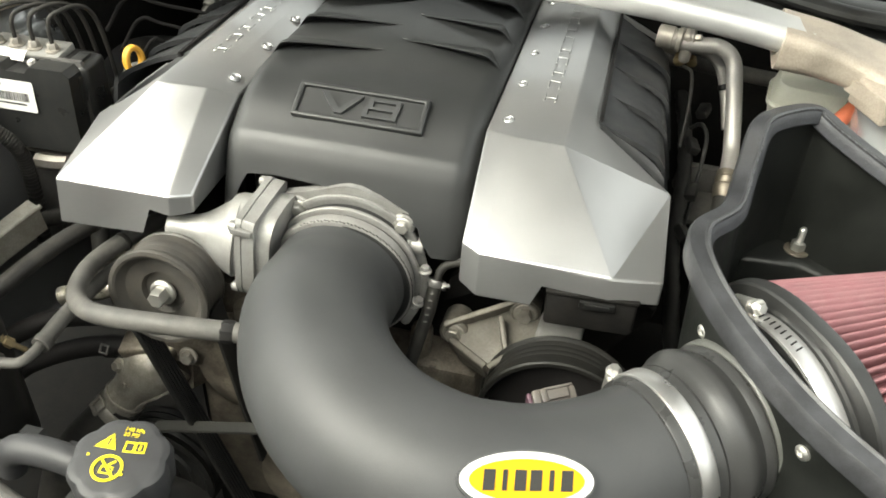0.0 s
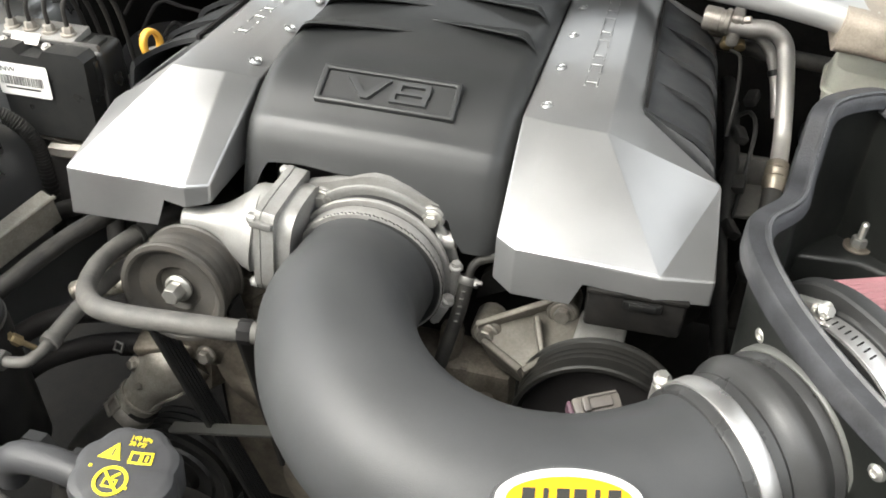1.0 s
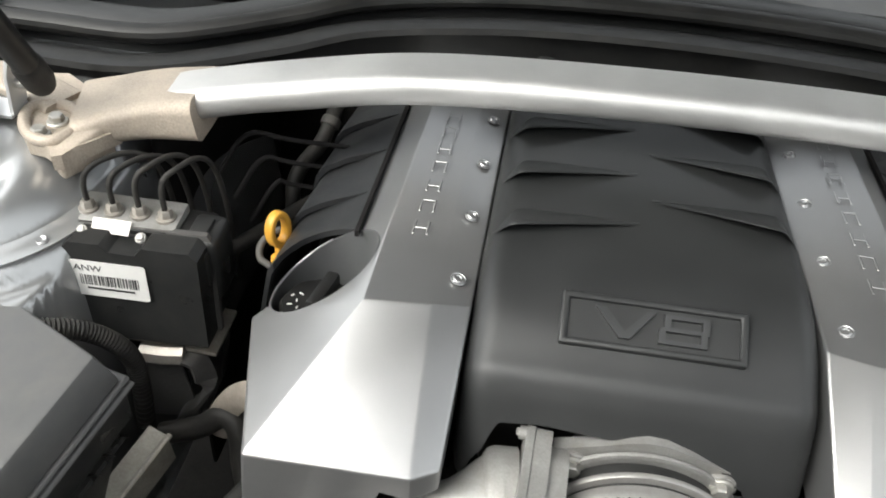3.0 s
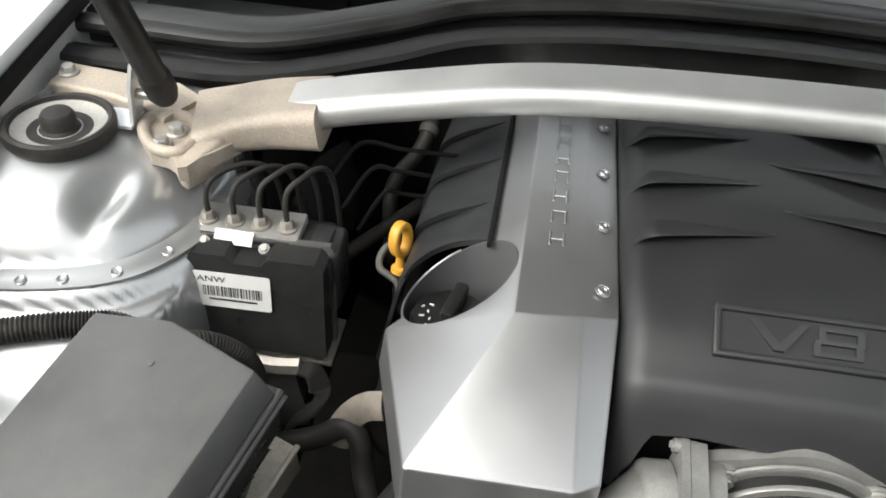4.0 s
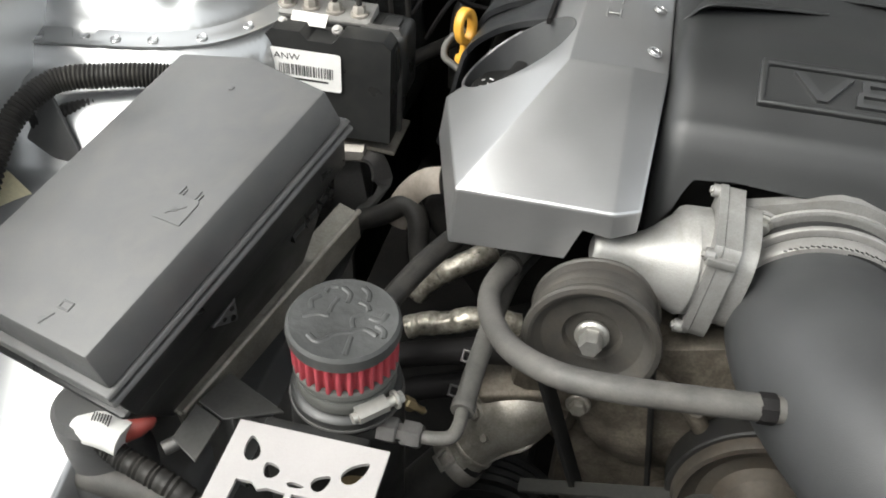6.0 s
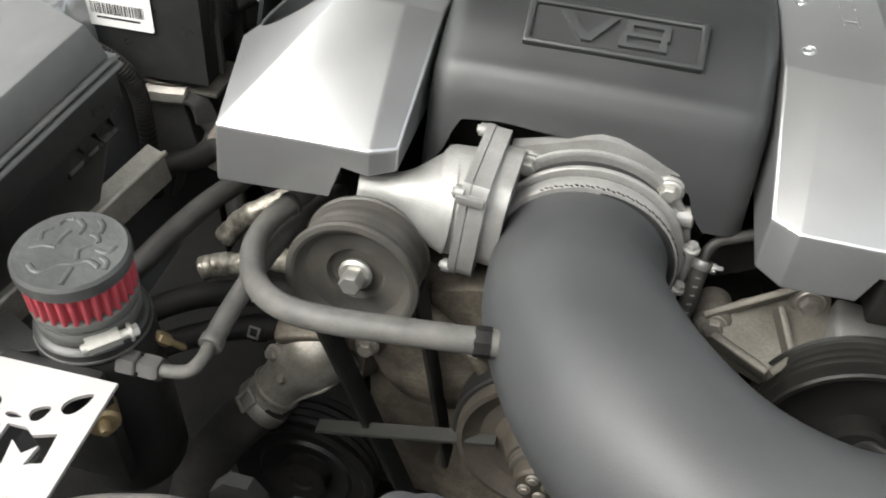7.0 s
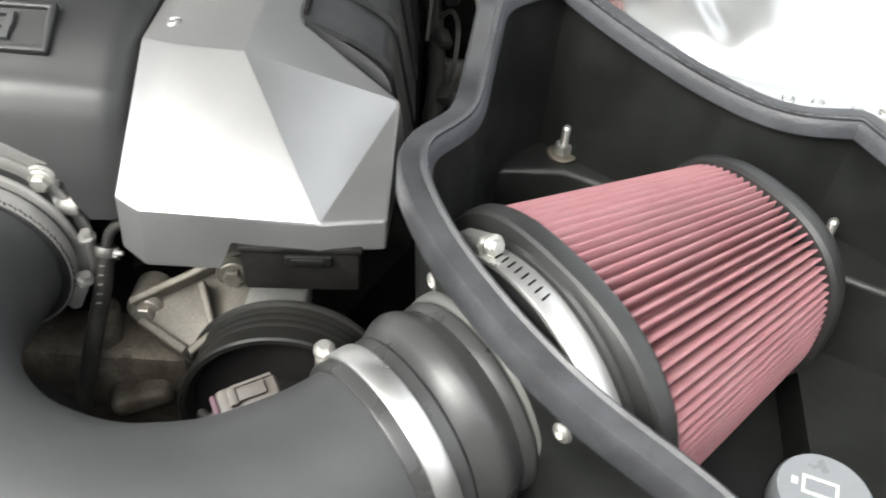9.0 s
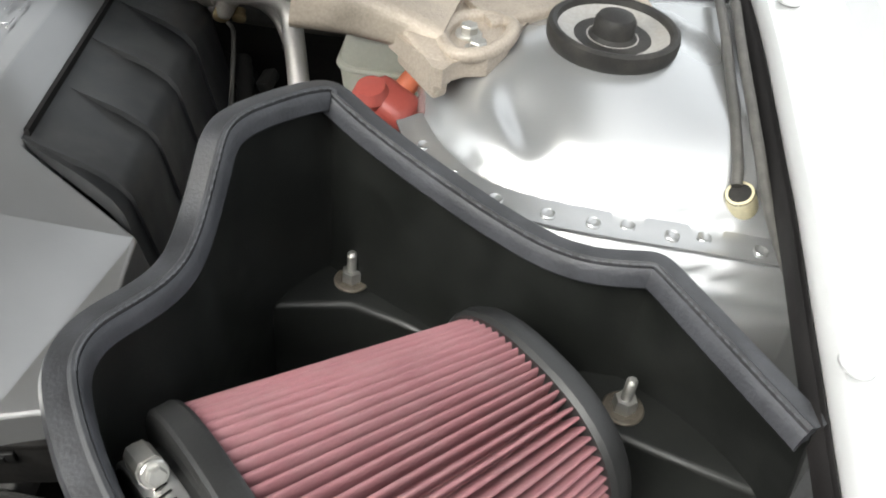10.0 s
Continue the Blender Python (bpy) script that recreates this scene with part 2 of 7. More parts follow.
def part(name, bm, material, parent, label="", angle=32):
    """Links a bmesh, built in world coordinates, as one mesh under a thing or a part."""
    o = ORIGIN[parent.name]
    bmesh.ops.translate(bm, verts=bm.verts, vec=-o)
    ob = new(name, mesh_of(name, bm, material, angle))
    ob.parent = parent
    ORIGIN[ob.name] = o
    if label:
        ob["label"] = label
    return ob


def single(name, bm, material, label, category, group="", kind="", angle=32):
    """A thing that is one mesh, with its origin at the middle of its base."""
    vs = [v.co for v in bm.verts]
    o = Vector((sum(v.x for v in vs) / len(vs), sum(v.y for v in vs) / len(vs), min(v.z for v in vs)))
    bmesh.ops.translate(bm, verts=bm.verts, vec=-o)
    ob = new(name, mesh_of(name, bm, material, angle))
    ob.location = o
    ORIGIN[ob.name] = o
    return tagged(ob, label, category, group, kind)


def V(*a):
    return Vector(a)


def bevel(bm, width, seg=2, angle=20):
    es = [e for e in bm.edges if len(e.link_faces) == 2 and e.calc_face_angle(0) > radians(angle)]
    if es and width:
        bmesh.ops.bevel(bm, geom=es, offset=width, segments=seg, affect="EDGES", profile=0.5, clamp_overlap=True)
    return bm


def box(size, at, turn=(0, 0, 0), bev=0.002, seg=2):
    bm = bmesh.new()
    bmesh.ops.create_cube(bm, size=1)
    bmesh.ops.scale(bm, vec=size, verts=bm.verts)
    bevel(bm, bev, seg)
    bmesh.ops.transform(bm, matrix=pose(*at, *turn), verts=bm.verts)
    return bm


def frame_to(at, axis, up=(0, 0, 1)):
    """A pose whose z runs along axis."""
    z = Vector(axis).normalized()
    x = Vector(up).cross(z)
    if x.length < 1e-4:
        x = Vector((1, 0, 0)).cross(z) if abs(z.x) < 0.9 else Vector((0, 1, 0)).cross(z)
    x.normalize()
    y = z.cross(x)
    m = Matrix((x, y, z)).transposed().to_4x4()
    m.translation = Vector(at)
    return m


def lathe(profile, at, axis=(0, 0, 1), seg=40, wave=None):
    """Turns (radius, height) pairs round an axis. wave(angle, radius, height) may reshape the radius."""
    bm = bmesh.new()
    rings = []
    for r, h in profile:
        ring = []
        for i in range(seg):
            a = 2 * math.pi * i / seg
            q = wave(a, r, h) if wave else r
            ring.append(bm.verts.new((q * math.cos(a), q * math.sin(a), h)))
        rings.append(ring)
    for a, b in zip(rings, rings[1:]):
        for i in range(seg):
            bm.faces.new((a[i], a[(i + 1) % seg], b[(i + 1) % seg], b[i]))
    for ring in (rings[0], rings[-1]):
        bm.faces.new(ring)
    bmesh.ops.transform(bm, matrix=frame_to(at, axis), verts=bm.verts)
    return bm


def curve_pts(pts, n=8, closed=False):
    """A smooth line through the points."""
    P = [Vector(p) for p in pts]
    out = []
    m = len(P)
    for i in range(m if closed else m - 1):
        if closed:
            a, b, c, d = P[i - 1], P[i], P[(i + 1) % m], P[(i + 2) % m]
        else:
            b, c = P[i], P[i + 1]
            a = P[i - 1] if i else b * 2 - c
            d = P[i + 2] if i + 2 < m else c * 2 - b
        for k in range(n):
            t = k / n
            out.append(0.5 * ((2 * b) + (c - a) * t + (2 * a - 5 * b + 4 * c - d) * t * t + (3 * b - a - 3 * c + d) * t ** 3))
    if not closed:
        out.append(P[-1])
    return out


def sweep(path, section, up=(0, 0, 1), closed=False, roll_free=False, cap=True):
    """Carries a closed 2D section (side, up) along a line; section may be a function of the share of the way."""
    bm = bmesh.new()
    n = len(path)
    rings = []
    side = None
    for i, p in enumerate(path):
        if closed:
            t = (path[(i + 1) % n] - path[i - 1]).normalized()
        else:
            t = (path[min(i + 1, n - 1)] - path[max(i - 1, 0)]).normalized()
        if roll_free and side is not None:
            s = (side - t * side.dot(t)).normalized()
        else:
            s = t.cross(Vector(up))
            if s.length < 1e-4:
                s = t.cross(Vector((1, 0.2, 0)))
            s.normalize()
        side = s
        u = s.cross(t)
        sec = section(i / max(1, n - 1)) if callable(section) else section
        rings.append([bm.verts.new(p + s * a + u * b) for a, b in sec])
    m = len(rings[0])
    for i in range(n if closed else n - 1):
        a, b = rings[i], rings[(i + 1) % n]
        for k in range(m):
            bm.faces.new((a[k], a[(k + 1) % m], b[(k + 1) % m], b[k]))
    if not closed and cap:
        bm.faces.new(rings[0])
        bm.faces.new(rings[-1])
    return bm


def circle(r, n=14, squash=1.0):
    return [(r * math.cos(2 * math.pi * i / n), r * squash * math.sin(2 * math.pi * i / n)) for i in range(n)]


def hose(pts, r, n=8, seg=14, wave=None):
    path = curve_pts(pts, n)
    if wave:
        return sweep(path, lambda t: circle(wave(t), seg), roll_free=True)
    return sweep(path, circle(r, seg), roll_free=True)


def solid(verts, faces, bev=0.0, seg=2, close=False):
    bm = bmesh.new()
    vs = [bm.verts.new(v) for v in verts]
    for f in faces:
        bm.faces.new([vs[i] for i in f])
    if close:
        bmesh.ops.holes_fill(bm, edges=[e for e in bm.edges if e.is_boundary], sides=0)
    bmesh.ops.recalc_face_normals(bm, faces=bm.faces)
    return bevel(bm, bev, seg)


def plate(outline, thick, m, bev=0.0008, seg=2):
    """A flat outline given thickness along its own z, set at the pose m."""
    bm = bmesh.new()
    lo = [bm.verts.new((x, y, 0)) for x, y in outline]
    hi = [bm.verts.new((x, y, thick)) for x, y in outline]
    bm.faces.new(list(reversed(lo)))
    bm.faces.new(hi)
    k = len(outline)
    for i in range(k):
        bm.faces.new((lo[i], lo[(i + 1) % k], hi[(i + 1) % k], hi[i]))
    bevel(bm, bev, seg, 40)
    bmesh.ops.transform(bm, matrix=m, verts=bm.verts)
    return bm


def join(*bms):
    """Several pieces of one part in one bmesh."""
    out = bmesh.new()
    for b in bms:
        me = bpy.data.meshes.new("joined")
        b.to_mesh(me)
        b.free()
        out.from_mesh(me)
        bpy.data.meshes.remove(me)
    return out


def hex_bolt(at, axis, size=0.006, high=0.005, washer=True):
    prof = []
    if washer:
        prof += [(0.0005, -0.0005), (size * 1.45, -0.0005), (size * 1.45, 0.001), (size * 1.3, 0.0018)]
        w = lathe(prof + [(size * 0.4, 0.0018)], at, axis, 20)
    head = lathe([(size, 0.0012 if washer else 0), (size, high * 0.85), (size * 0.86, high), (0.0008, high)], at, axis, 6)
    return join(w, head) if washer else head


def text(body, size, m, depth=0.0006, stretch=1.0):
    cu = bpy.data.curves.new("lettering", "FONT")
    cu.body, cu.size, cu.extrude, cu.align_x, cu.align_y = body, size, depth / 2, "CENTER", "CENTER"
    cu.resolution_u = 3
    ob = bpy.data.objects.new("lettering", cu)
    me = ob.to_mesh()
    bm = bmesh.new()
    bm.from_mesh(me)
    ob.to_mesh_clear()
    bpy.data.objects.remove(ob)
    bpy.data.curves.remove(cu)
    bmesh.ops.scale(bm, vec=(stretch, 1, 1), verts=bm.verts)
    bmesh.ops.transform(bm, matrix=m, verts=bm.verts)
    return bm


def smooth01(t):
    t = max(0.0, min(1.0, t))
    return t * t * (3 - 2 * t)


def grid(nu, nv, fn):
    """A sheet of quads through fn(u, v), u and v from 0 to 1."""
    bm = bmesh.new()
    rows = [[bm.verts.new(fn(i / nu, j / nv)) for i in range(nu + 1)] for j in range(nv + 1)]
    for j in range(nv):
        for i in range(nu):
            bm.faces.new((rows[j][i], rows[j][i + 1], rows[j + 1][i + 1], rows[j + 1][i]))
    return bm


def thick_sheet(nu, nv, fn, depth):
    """A grid with an underside and rims, depth lower."""
    bm = bmesh.new()
    d = Vector(depth)
    top = [[bm.verts.new(fn(i / nu, j / nv)) for i in range(nu + 1)] for j in range(nv + 1)]
    low = [[bm.verts.new(v.co + d) for v in r] for r in top]
    for j in range(nv):
        for i in range(nu):
            bm.faces.new((top[j][i], top[j][i + 1], top[j + 1][i + 1], top[j + 1][i]))
            bm.faces.new((low[j][i], low[j + 1][i], low[j + 1][i + 1], low[j][i + 1]))
    for i in range(nu):
        bm.faces.new((top[0][i], low[0][i], low[0][i + 1], top[0][i + 1]))
        bm.faces.new((top[nv][i], top[nv][i + 1], low[nv][i + 1], low[nv][i]))
    for j in range(nv):
        bm.faces.new((top[j][0], top[j + 1][0], low[j + 1][0], low[j][0]))
        bm.faces.new((top[j][nu], low[j][nu], low[j + 1][nu], top[j + 1][nu]))
    return bm


# ---- the setting: ground, body shell of the engine bay, raised bonnet ----
single("ground", box((60, 60, 0.02), (0, 0, -0.01), bev=0), M_ASPHALT, "dark grey asphalt ground under the car", "ground", kind="structure")
single("undertray", box((1.30, 1.35, 0.03), (0, -0.08, 0.30), bev=0.004), M_DARK, "black plastic undertray below the engine", "undertray", kind="structure")
# unseen grey walls added round the car to hold back low sky light
single("wall_block_front", box((7.0, 0.12, 2.3), (0, -2.3, 1.15), bev=0.01), M_LIGHT_BLOCK, "unseen plain grey wall added in front to block light", "wall", kind="structure")
for sgn, high in ((-1, 1.35), (1, 1.35)):
    single("wall_block_side", box((0.12, 7.0, high), (2.4 * sgn, 1.1, high / 2), bev=0.01), M_LIGHT_BLOCK, "unseen plain grey wall added at the side to block light", "wall", kind="structure")
single("wall_firewall", box((1.32, 0.04, 0.60), (0, 0.47, 0.62), bev=0.004), M_DARK, "insulated firewall behind the engine, near-black for the bay's shade", "firewall", kind="structure")
single("wall_radiator_support", box((1.30, 0.05, 0.36), (0, -0.72, 0.52), bev=0.006), M_BLACK, "black plastic radiator support at the front of the bay", "panel",
       kind="structure")
single("wall_radiator_cover", box((1.24, 0.42, 0.03), (0, -0.68, 0.795), bev=0.008), M_BLACK, "black plastic cover over the radiator", "panel", kind="structure")


# line along which the dome sheet meets the weld flange, as half-bay x and y
SEAM = curve_pts([(0.404, 0.150, 0), (0.406, 0.110, 0), (0.413, 0.080, 0), (0.424, 0.056, 0), (0.440, 0.036, 0), (0.460, 0.024, 0), (0.484, 0.016, 0), (0.515, 0.009, 0), (0.557, 0.001, 0), (0.60, -0.008, 0), (0.68, -0.022, 0)], 6)


def seam_distance(x, y):
    """Distance from the seam, positive on the dome's side."""
    best, out = 9.0, 0.0
    for p, q in zip(SEAM, SEAM[1:]):
        ex, ey = q.x - p.x, q.y - p.y
        f = min(1.0, max(0.0, ((x - p.x) * ex + (y - p.y) * ey) / (ex * ex + ey * ey)))
        dx, dy = x - p.x - f * ex, y - p.y - f * ey
        d = math.hypot(dx, dy)
        if d < best:
            best, out = d, d if ex * dy - ey * dx > 0 else -d
    return out


def apron(sgn):
    """Inner wing: suspension tower dome, weld seam and the drop down to the frame rail."""
    cx, cy = 0.523, 0.118
    up = 0.020 if sgn > 0 else 0.0

    def place(u, v):
        x = 0.370 + 0.28 * u
        y = -0.62 + 1.06 * v
        dx, dy = (x - cx), (y - cy)
        d = math.hypot(dx, dy * 0.92)
        q = seam_distance(x, y)
        if q > 0:
            s = min(1.0, q / 0.062)
            z = 0.8545 + 0.040 * (1 - (1 - s) ** 2.6)
            z = min(z + 0.010 * smooth01((0.075 - d) / 0.05), 0.904) - 0.030 * smooth01((y - 0.19) / 0.10)
            z -= 0.013 * math.exp(-((dx + 0.060 + 0.25 * (dy + 0.055)) / 0.013) ** 2 - ((dy + 0.055) / 0.024) ** 2)
        else:
            z = 0.8545 - 0.004 * smooth01(-q / 0.016) - 0.016 * smooth01((-q - 0.015) / 0.012) - 0.018 * smooth01((-q - 0.035) / 0.03) - 0.030 * smooth01((-q - 0.055) / 0.04) - 0.08 * smooth01((-q - 0.10) / 0.25)
        edge = 0.396 + 0.018 * smooth01((0.08 - y) / 0.10) - 0.012 * smooth01((y - 0.15) / 0.1)
        if sgn > 0:
            edge = 0.408 + 1.15 * max(0.0, 0.016 - y) + 0.16 * smooth01((-0.06 - y) / 0.05) + 0.075 * smooth01((y - 0.170) / 0.035)
        fall = smooth01((edge - x) / 0.020)
        z = z * (1 - fall) + 0.56 * fall
        if sgn > 0:
            z -= 0.28 * smooth01((-0.052 - y) / 0.012)
        return V(x * sgn, y + (0.004 if sgn > 0 else -0.018), z + up)

    return thick_sheet(112, 240, place, (0.002 * sgn, 0, -0.003))


wall_left = single("wall_apron_left", apron(-1), M_BODY, "silver painted inner wing with suspension tower dome", "inner wing", kind="structure", angle=60)
wall_right = single("wall_apron_right", apron(1), M_BODY, "silver painted inner wing with suspension tower dome", "inner wing", kind="structure", angle=60)


def weld_flange(sgn, wl):
    """Second sheet lapped along the foot of the dome, notched twice, with spot-weld dimples."""
    up, off = (0.020, 0.004) if sgn > 0 else (0.0, -0.018)
    line = curve_pts([(p.x, p.y, 0) for p in SEAM[8:]], 6)
    tabs = (0.520, 0.562) if sgn > 0 else (0.526, 0.585)

    def at(x, y, z):
        return V(x * sgn, y + off, z + up)

    def place(u, v):
        k = u * (len(line) - 1)
        i = min(int(k), len(line) - 2)
        p = line[i].lerp(line[i + 1], k - i)
        t = (line[i + 1] - line[i]).normalized()
        n = V(t.y, -t.x, 0)
        cut = 0.0
        for c in tabs:
            cut = max(cut, 0.0095 * smooth01((0.0098 - abs(p.x - c)) / 0.0030))
        q = cut + (0.0165 - cut) * v
        c = p + n * q
        return at(c.x, c.y, 0.8567 - 0.0040 * smooth01(q / 0.016))

    part("weld_flange", thick_sheet(420, 4, place, (0, 0, -0.0019)), M_BODY, wl, angle=30)
    spots = [0.4165, 0.432, 0.452, 0.478, 0.502, 0.544, 0.590] if sgn > 0 else [0.410, 0.424, 0.446, 0.476, 0.502, 0.558]
    for x in spots + list(tabs):
        i = min(range(1, len(line) - 1), key=lambda k: abs(line[k].x - x))
        t = (line[i + 1] - line[i - 1]).normalized()
        c = line[i] + V(t.y, -t.x, 0) * (0.0092 if x not in tabs else 0.0055)
        part("weld_dimple", lathe([(0.0044, -0.001), (0.0042, 0.0006), (0.0036, 0.0011), (0.0030, 0.0007), (0.0016, 0.0002), (0.0003, 0.0)], at(c.x, c.y, 0.8542 if x not in tabs else 0.8535), (0, -0.15, 1), 16), M_BODY, wl)


weld_flange(-1, wall_left)
weld_flange(1, wall_right)


FENDER = {1: [(0.640, 0.46, 0.945), (0.624, 0.20, 0.937), (0.592, 0.0, 0.925), (0.574, -0.100, 0.915), (0.560, -0.180, 0.905), (0.520, -0.42, 0.870), (0.47, -0.70, 0.83)],
          -1: [(-0.590, 0.46, 0.945), (-0.569, 0.20, 0.940), (-0.561, 0.06, 0.933), (-0.553, -0.106, 0.918), (-0.545, -0.20, 0.905), (-0.520, -0.42, 0.875), (-0.48, -0.70, 0.83)]}


def fender(sgn):
    """Wing top edge: inner flange, a joggled gutter and the outer skin, running along the bay's side."""
    sec = [(0, -0.014 if sgn > 0 else -0.10), (0, 0.0), (0.004, 0.005), (0.030, 0.008), (0.036, 0.0075), (0.040, 0.001), (0.062, -0.003), (0.067, 0.004), (0.072, 0.012), (0.20, 0.000), (0.30, -0.06), (0.30, -0.10)]
    return sweep(curve_pts(FENDER[sgn], 10), [(-a * sgn, b) for a, b in sec], up=(0, 0, 1))


single("wall_fender_left", fender(-1), M_FENDER, "silver painted wing edge along the engine bay", "fender", kind="structure", angle=40)
fr = single("wall_fender_right", fender(1), M_FENDER, "silver painted wing edge along the engine bay", "fender", kind="structure", angle=40)
for x, y, z in ((0.634, 0.150, 0.943), (0.577, -0.13, 0.920)):
    part("fender_bolt", hex_bolt((x, y, z), (0.05, 0, 1), 0.0055, 0.004), M_FENDER, fr)
for y in (0.115, 0.045, -0.03, -0.10):
    part("flange_tab", box((0.010, 0.022, 0.0022), (0.645 + 0.21 * (y - 0.115), y, 0.9375 + 0.10 * (y - 0.115)), (0, 6, -12), bev=0.0008, seg=1), M_FENDER, fr)
for sgn in (-1, 1):
    edge_line = [p + V(-0.0035 * sgn, 0, -0.004) for p in curve_pts(FENDER[sgn], 10)]
    single("trim_wing_seal", sweep(edge_line, [(-0.0035, -0.011), (-0.0035, -0.002), (-0.0015, 0.001), (0.0, -0.001), (0.0015, 0.002), (0.0035, -0.001), (0.0035, -0.011)]), M_SEAL,
           "black rubber seal along the wing edge", "seal", kind="structure", angle=50)

# cowl: rubber bonnet seal, plastic cowl trough and scuttle grille, windscreen
seal_pts = [(-0.62, 0.216, 0.905), (-0.51, 0.214, 0.903), (-0.41, 0.216, 0.903), (-0.313, 0.252, 0.912), (-0.237, 0.285, 0.922), (-0.12, 0.297, 0.932), (0, 0.298, 0.936), (0.12, 0.297, 0.934),
            (0.237, 0.288, 0.928), (0.313, 0.258, 0.918), (0.41, 0.224, 0.912), (0.51, 0.222, 0.912), (0.62, 0.222, 0.912)]
sp = curve_pts(seal_pts, 8)
single("trim_cowl_lip", sweep(sp, [(-0.012, -0.034), (-0.012, 0.0), (0.0, 0.004), (0.016, 0.003), (0.018, -0.002), (0.004, -0.006), (0.0, -0.034)]), M_BLACK,
       "black plastic cowl panel lip above the firewall", "cowl", kind="structure", angle=50)
single("trim_bonnet_seal", sweep([p + V(0, 0.030, 0.010) for p in sp], circle(0.010, 12, 0.85)), M_BLACK, "black rubber bonnet seal along the cowl", "seal", kind="structure")
single("trim_cowl_step", sweep([p + V(0, 0.060, 0.006) for p in sp], [(-0.020, -0.02), (-0.020, 0.004), (-0.012, 0.008), (0.012, 0.008), (0.018, 0.003), (0.018, -0.02)]), M_COVER,
       "satin black plastic cowl trough", "cowl", kind="structure", angle=40)
scuttle = single("trim_scuttle_panel", thick_sheet(60, 16, lambda u, v: V(-0.66 + 1.32 * u, 0.375 - 0.085 * (2 * u - 1) ** 2 + 0.30 * v,
                                                   0.945 + 0.010 * math.sin(v * 3.1) + 0.05 * v * v), (0, 0, -0.006)), M_FUSE,
                 "grey-black plastic scuttle panel below the windscreen", "cowl", kind="structure", angle=60)
for k in range(18):
    part("grille_slat", box((0.0035, 0.10, 0.008), (0.02 + k * 0.008, 0.47, 0.966), bev=0.0008, seg=1), M_BLACK, scuttle)
single("window_windscreen", thick_sheet(20, 10, lambda u, v: V(-0.70 + 1.40 * u, 0.60 - 0.10 * (2 * u - 1) ** 2 + 0.75 * v, 1.00 + 0.42 * v), (0, 0.002, -0.005)), glass_m,
       "dark tinted windscreen glass above the cowl", "windscreen", kind="structure")

for sgn in (-1, 1):
    single("wall_bay_side", box((0.004, 0.30, 0.42), (-0.384 if sgn < 0 else 0.486, 0.305, 0.655), bev=0.001), M_DARK, "panel closing the side of the bay, near-black for its shade", "panel", kind="structure")

# raised bonnet out of view, lined with black felt; sized to shape the light
bonnet = thing("bonnet", (0, 0.46, 1.0), "unseen raised silver bonnet with a black felt liner, sized to shape light", "bonnet", kind="structure")
BON = 44.0


def bonnet_place(u, v, off):
    x = (-0.53 + 1.06 * u) * (1 - 0.06 * v)
    s = 1.34 * v
    y = 0.44 - s * math.cos(radians(BON))
    z = 1.08 + s * math.sin(radians(BON)) + 0.02 * math.sin(math.pi * u)
    nrm = V(0, math.sin(radians(BON)), math.cos(radians(BON)))
    return V(x, y, z) + nrm * off


part("skin", thick_sheet(16, 12, lambda u, v: bonnet_place(u, v, 0.03), (0, 0.004, 0.004)), M_FENDER, bonnet, angle=60)
part("liner", thick_sheet(40, 40, lambda u, v: bonnet_place(0.05 + 0.9 * u, 0.04 + 0.92 * v, 0.010 + 0.004 * math.sin(u * 40) * math.sin(v * 36)), (0, 0.008, 0.008)), M_RUBBER, bonnet,
     "quilted black felt liner", angle=60)
# ---- engine: centre cover, rocker rails, coil panels ----
SLOPE = -0.052


def top_z(y):
    return 0.900 + SLOPE * y


engine_block = thing("engine_block", (0, 0.1, 0.40), "grimy cast aluminium engine block, near-black for the bay's shade", "engine block")
# crankcase and heads take the near-black, so their shade is in the colour
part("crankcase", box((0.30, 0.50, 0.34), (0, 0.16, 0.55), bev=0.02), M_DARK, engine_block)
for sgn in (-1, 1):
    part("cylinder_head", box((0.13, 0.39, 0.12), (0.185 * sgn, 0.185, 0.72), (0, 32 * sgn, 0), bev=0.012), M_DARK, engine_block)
part("intake_manifold", box((0.19, 0.40, 0.09), (0, 0.16, 0.80), bev=0.02), M_BLACK, engine_block)
part("front_cover", join(box((0.26, 0.05, 0.24), (0, -0.085, 0.60), bev=0.012), lathe([(0.07, 0), (0.07, 0.02), (0.05, 0.03), (0.001, 0.03)], (0.0, -0.105, 0.55), (0, -1, 0), 32)),
     M_CAST_DIRTY, engine_block, "grime-stained cast front cover")

# centre cover: a smooth side profile carried across, with flutes running in from both edges
PROF = curve_pts([(0, -0.092, 0.790), (0, -0.079, 0.835), (0, -0.066, 0.866), (0, -0.0590, 0.8785), (0, -0.0535, 0.8850), (0, -0.0455, 0.8900), (0, -0.020, 0.9040), (0, 0.012, 0.912), (0, 0.06, 0.912), (0, 0.14, 0.907), (0, 0.24, 0.902),
                  (0, 0.34, 0.894), (0, 0.365, 0.880), (0, 0.372, 0.850)], 16)
PLEN = [0.0]
for pa, pb in zip(PROF, PROF[1:]):
    PLEN.append(PLEN[-1] + (pb - pa).length)


def prof_at(s):
    s = max(0.0, min(PLEN[-1] - 1e-6, s))
    k = int(np.searchsorted(PLEN, s, side="right")) - 1
    f = (s - PLEN[k]) / (PLEN[k + 1] - PLEN[k])
    t = (PROF[k + 1] - PROF[k]).normalized()
    return PROF[k].lerp(PROF[k + 1], f), Vector((0, -t.z, t.y))


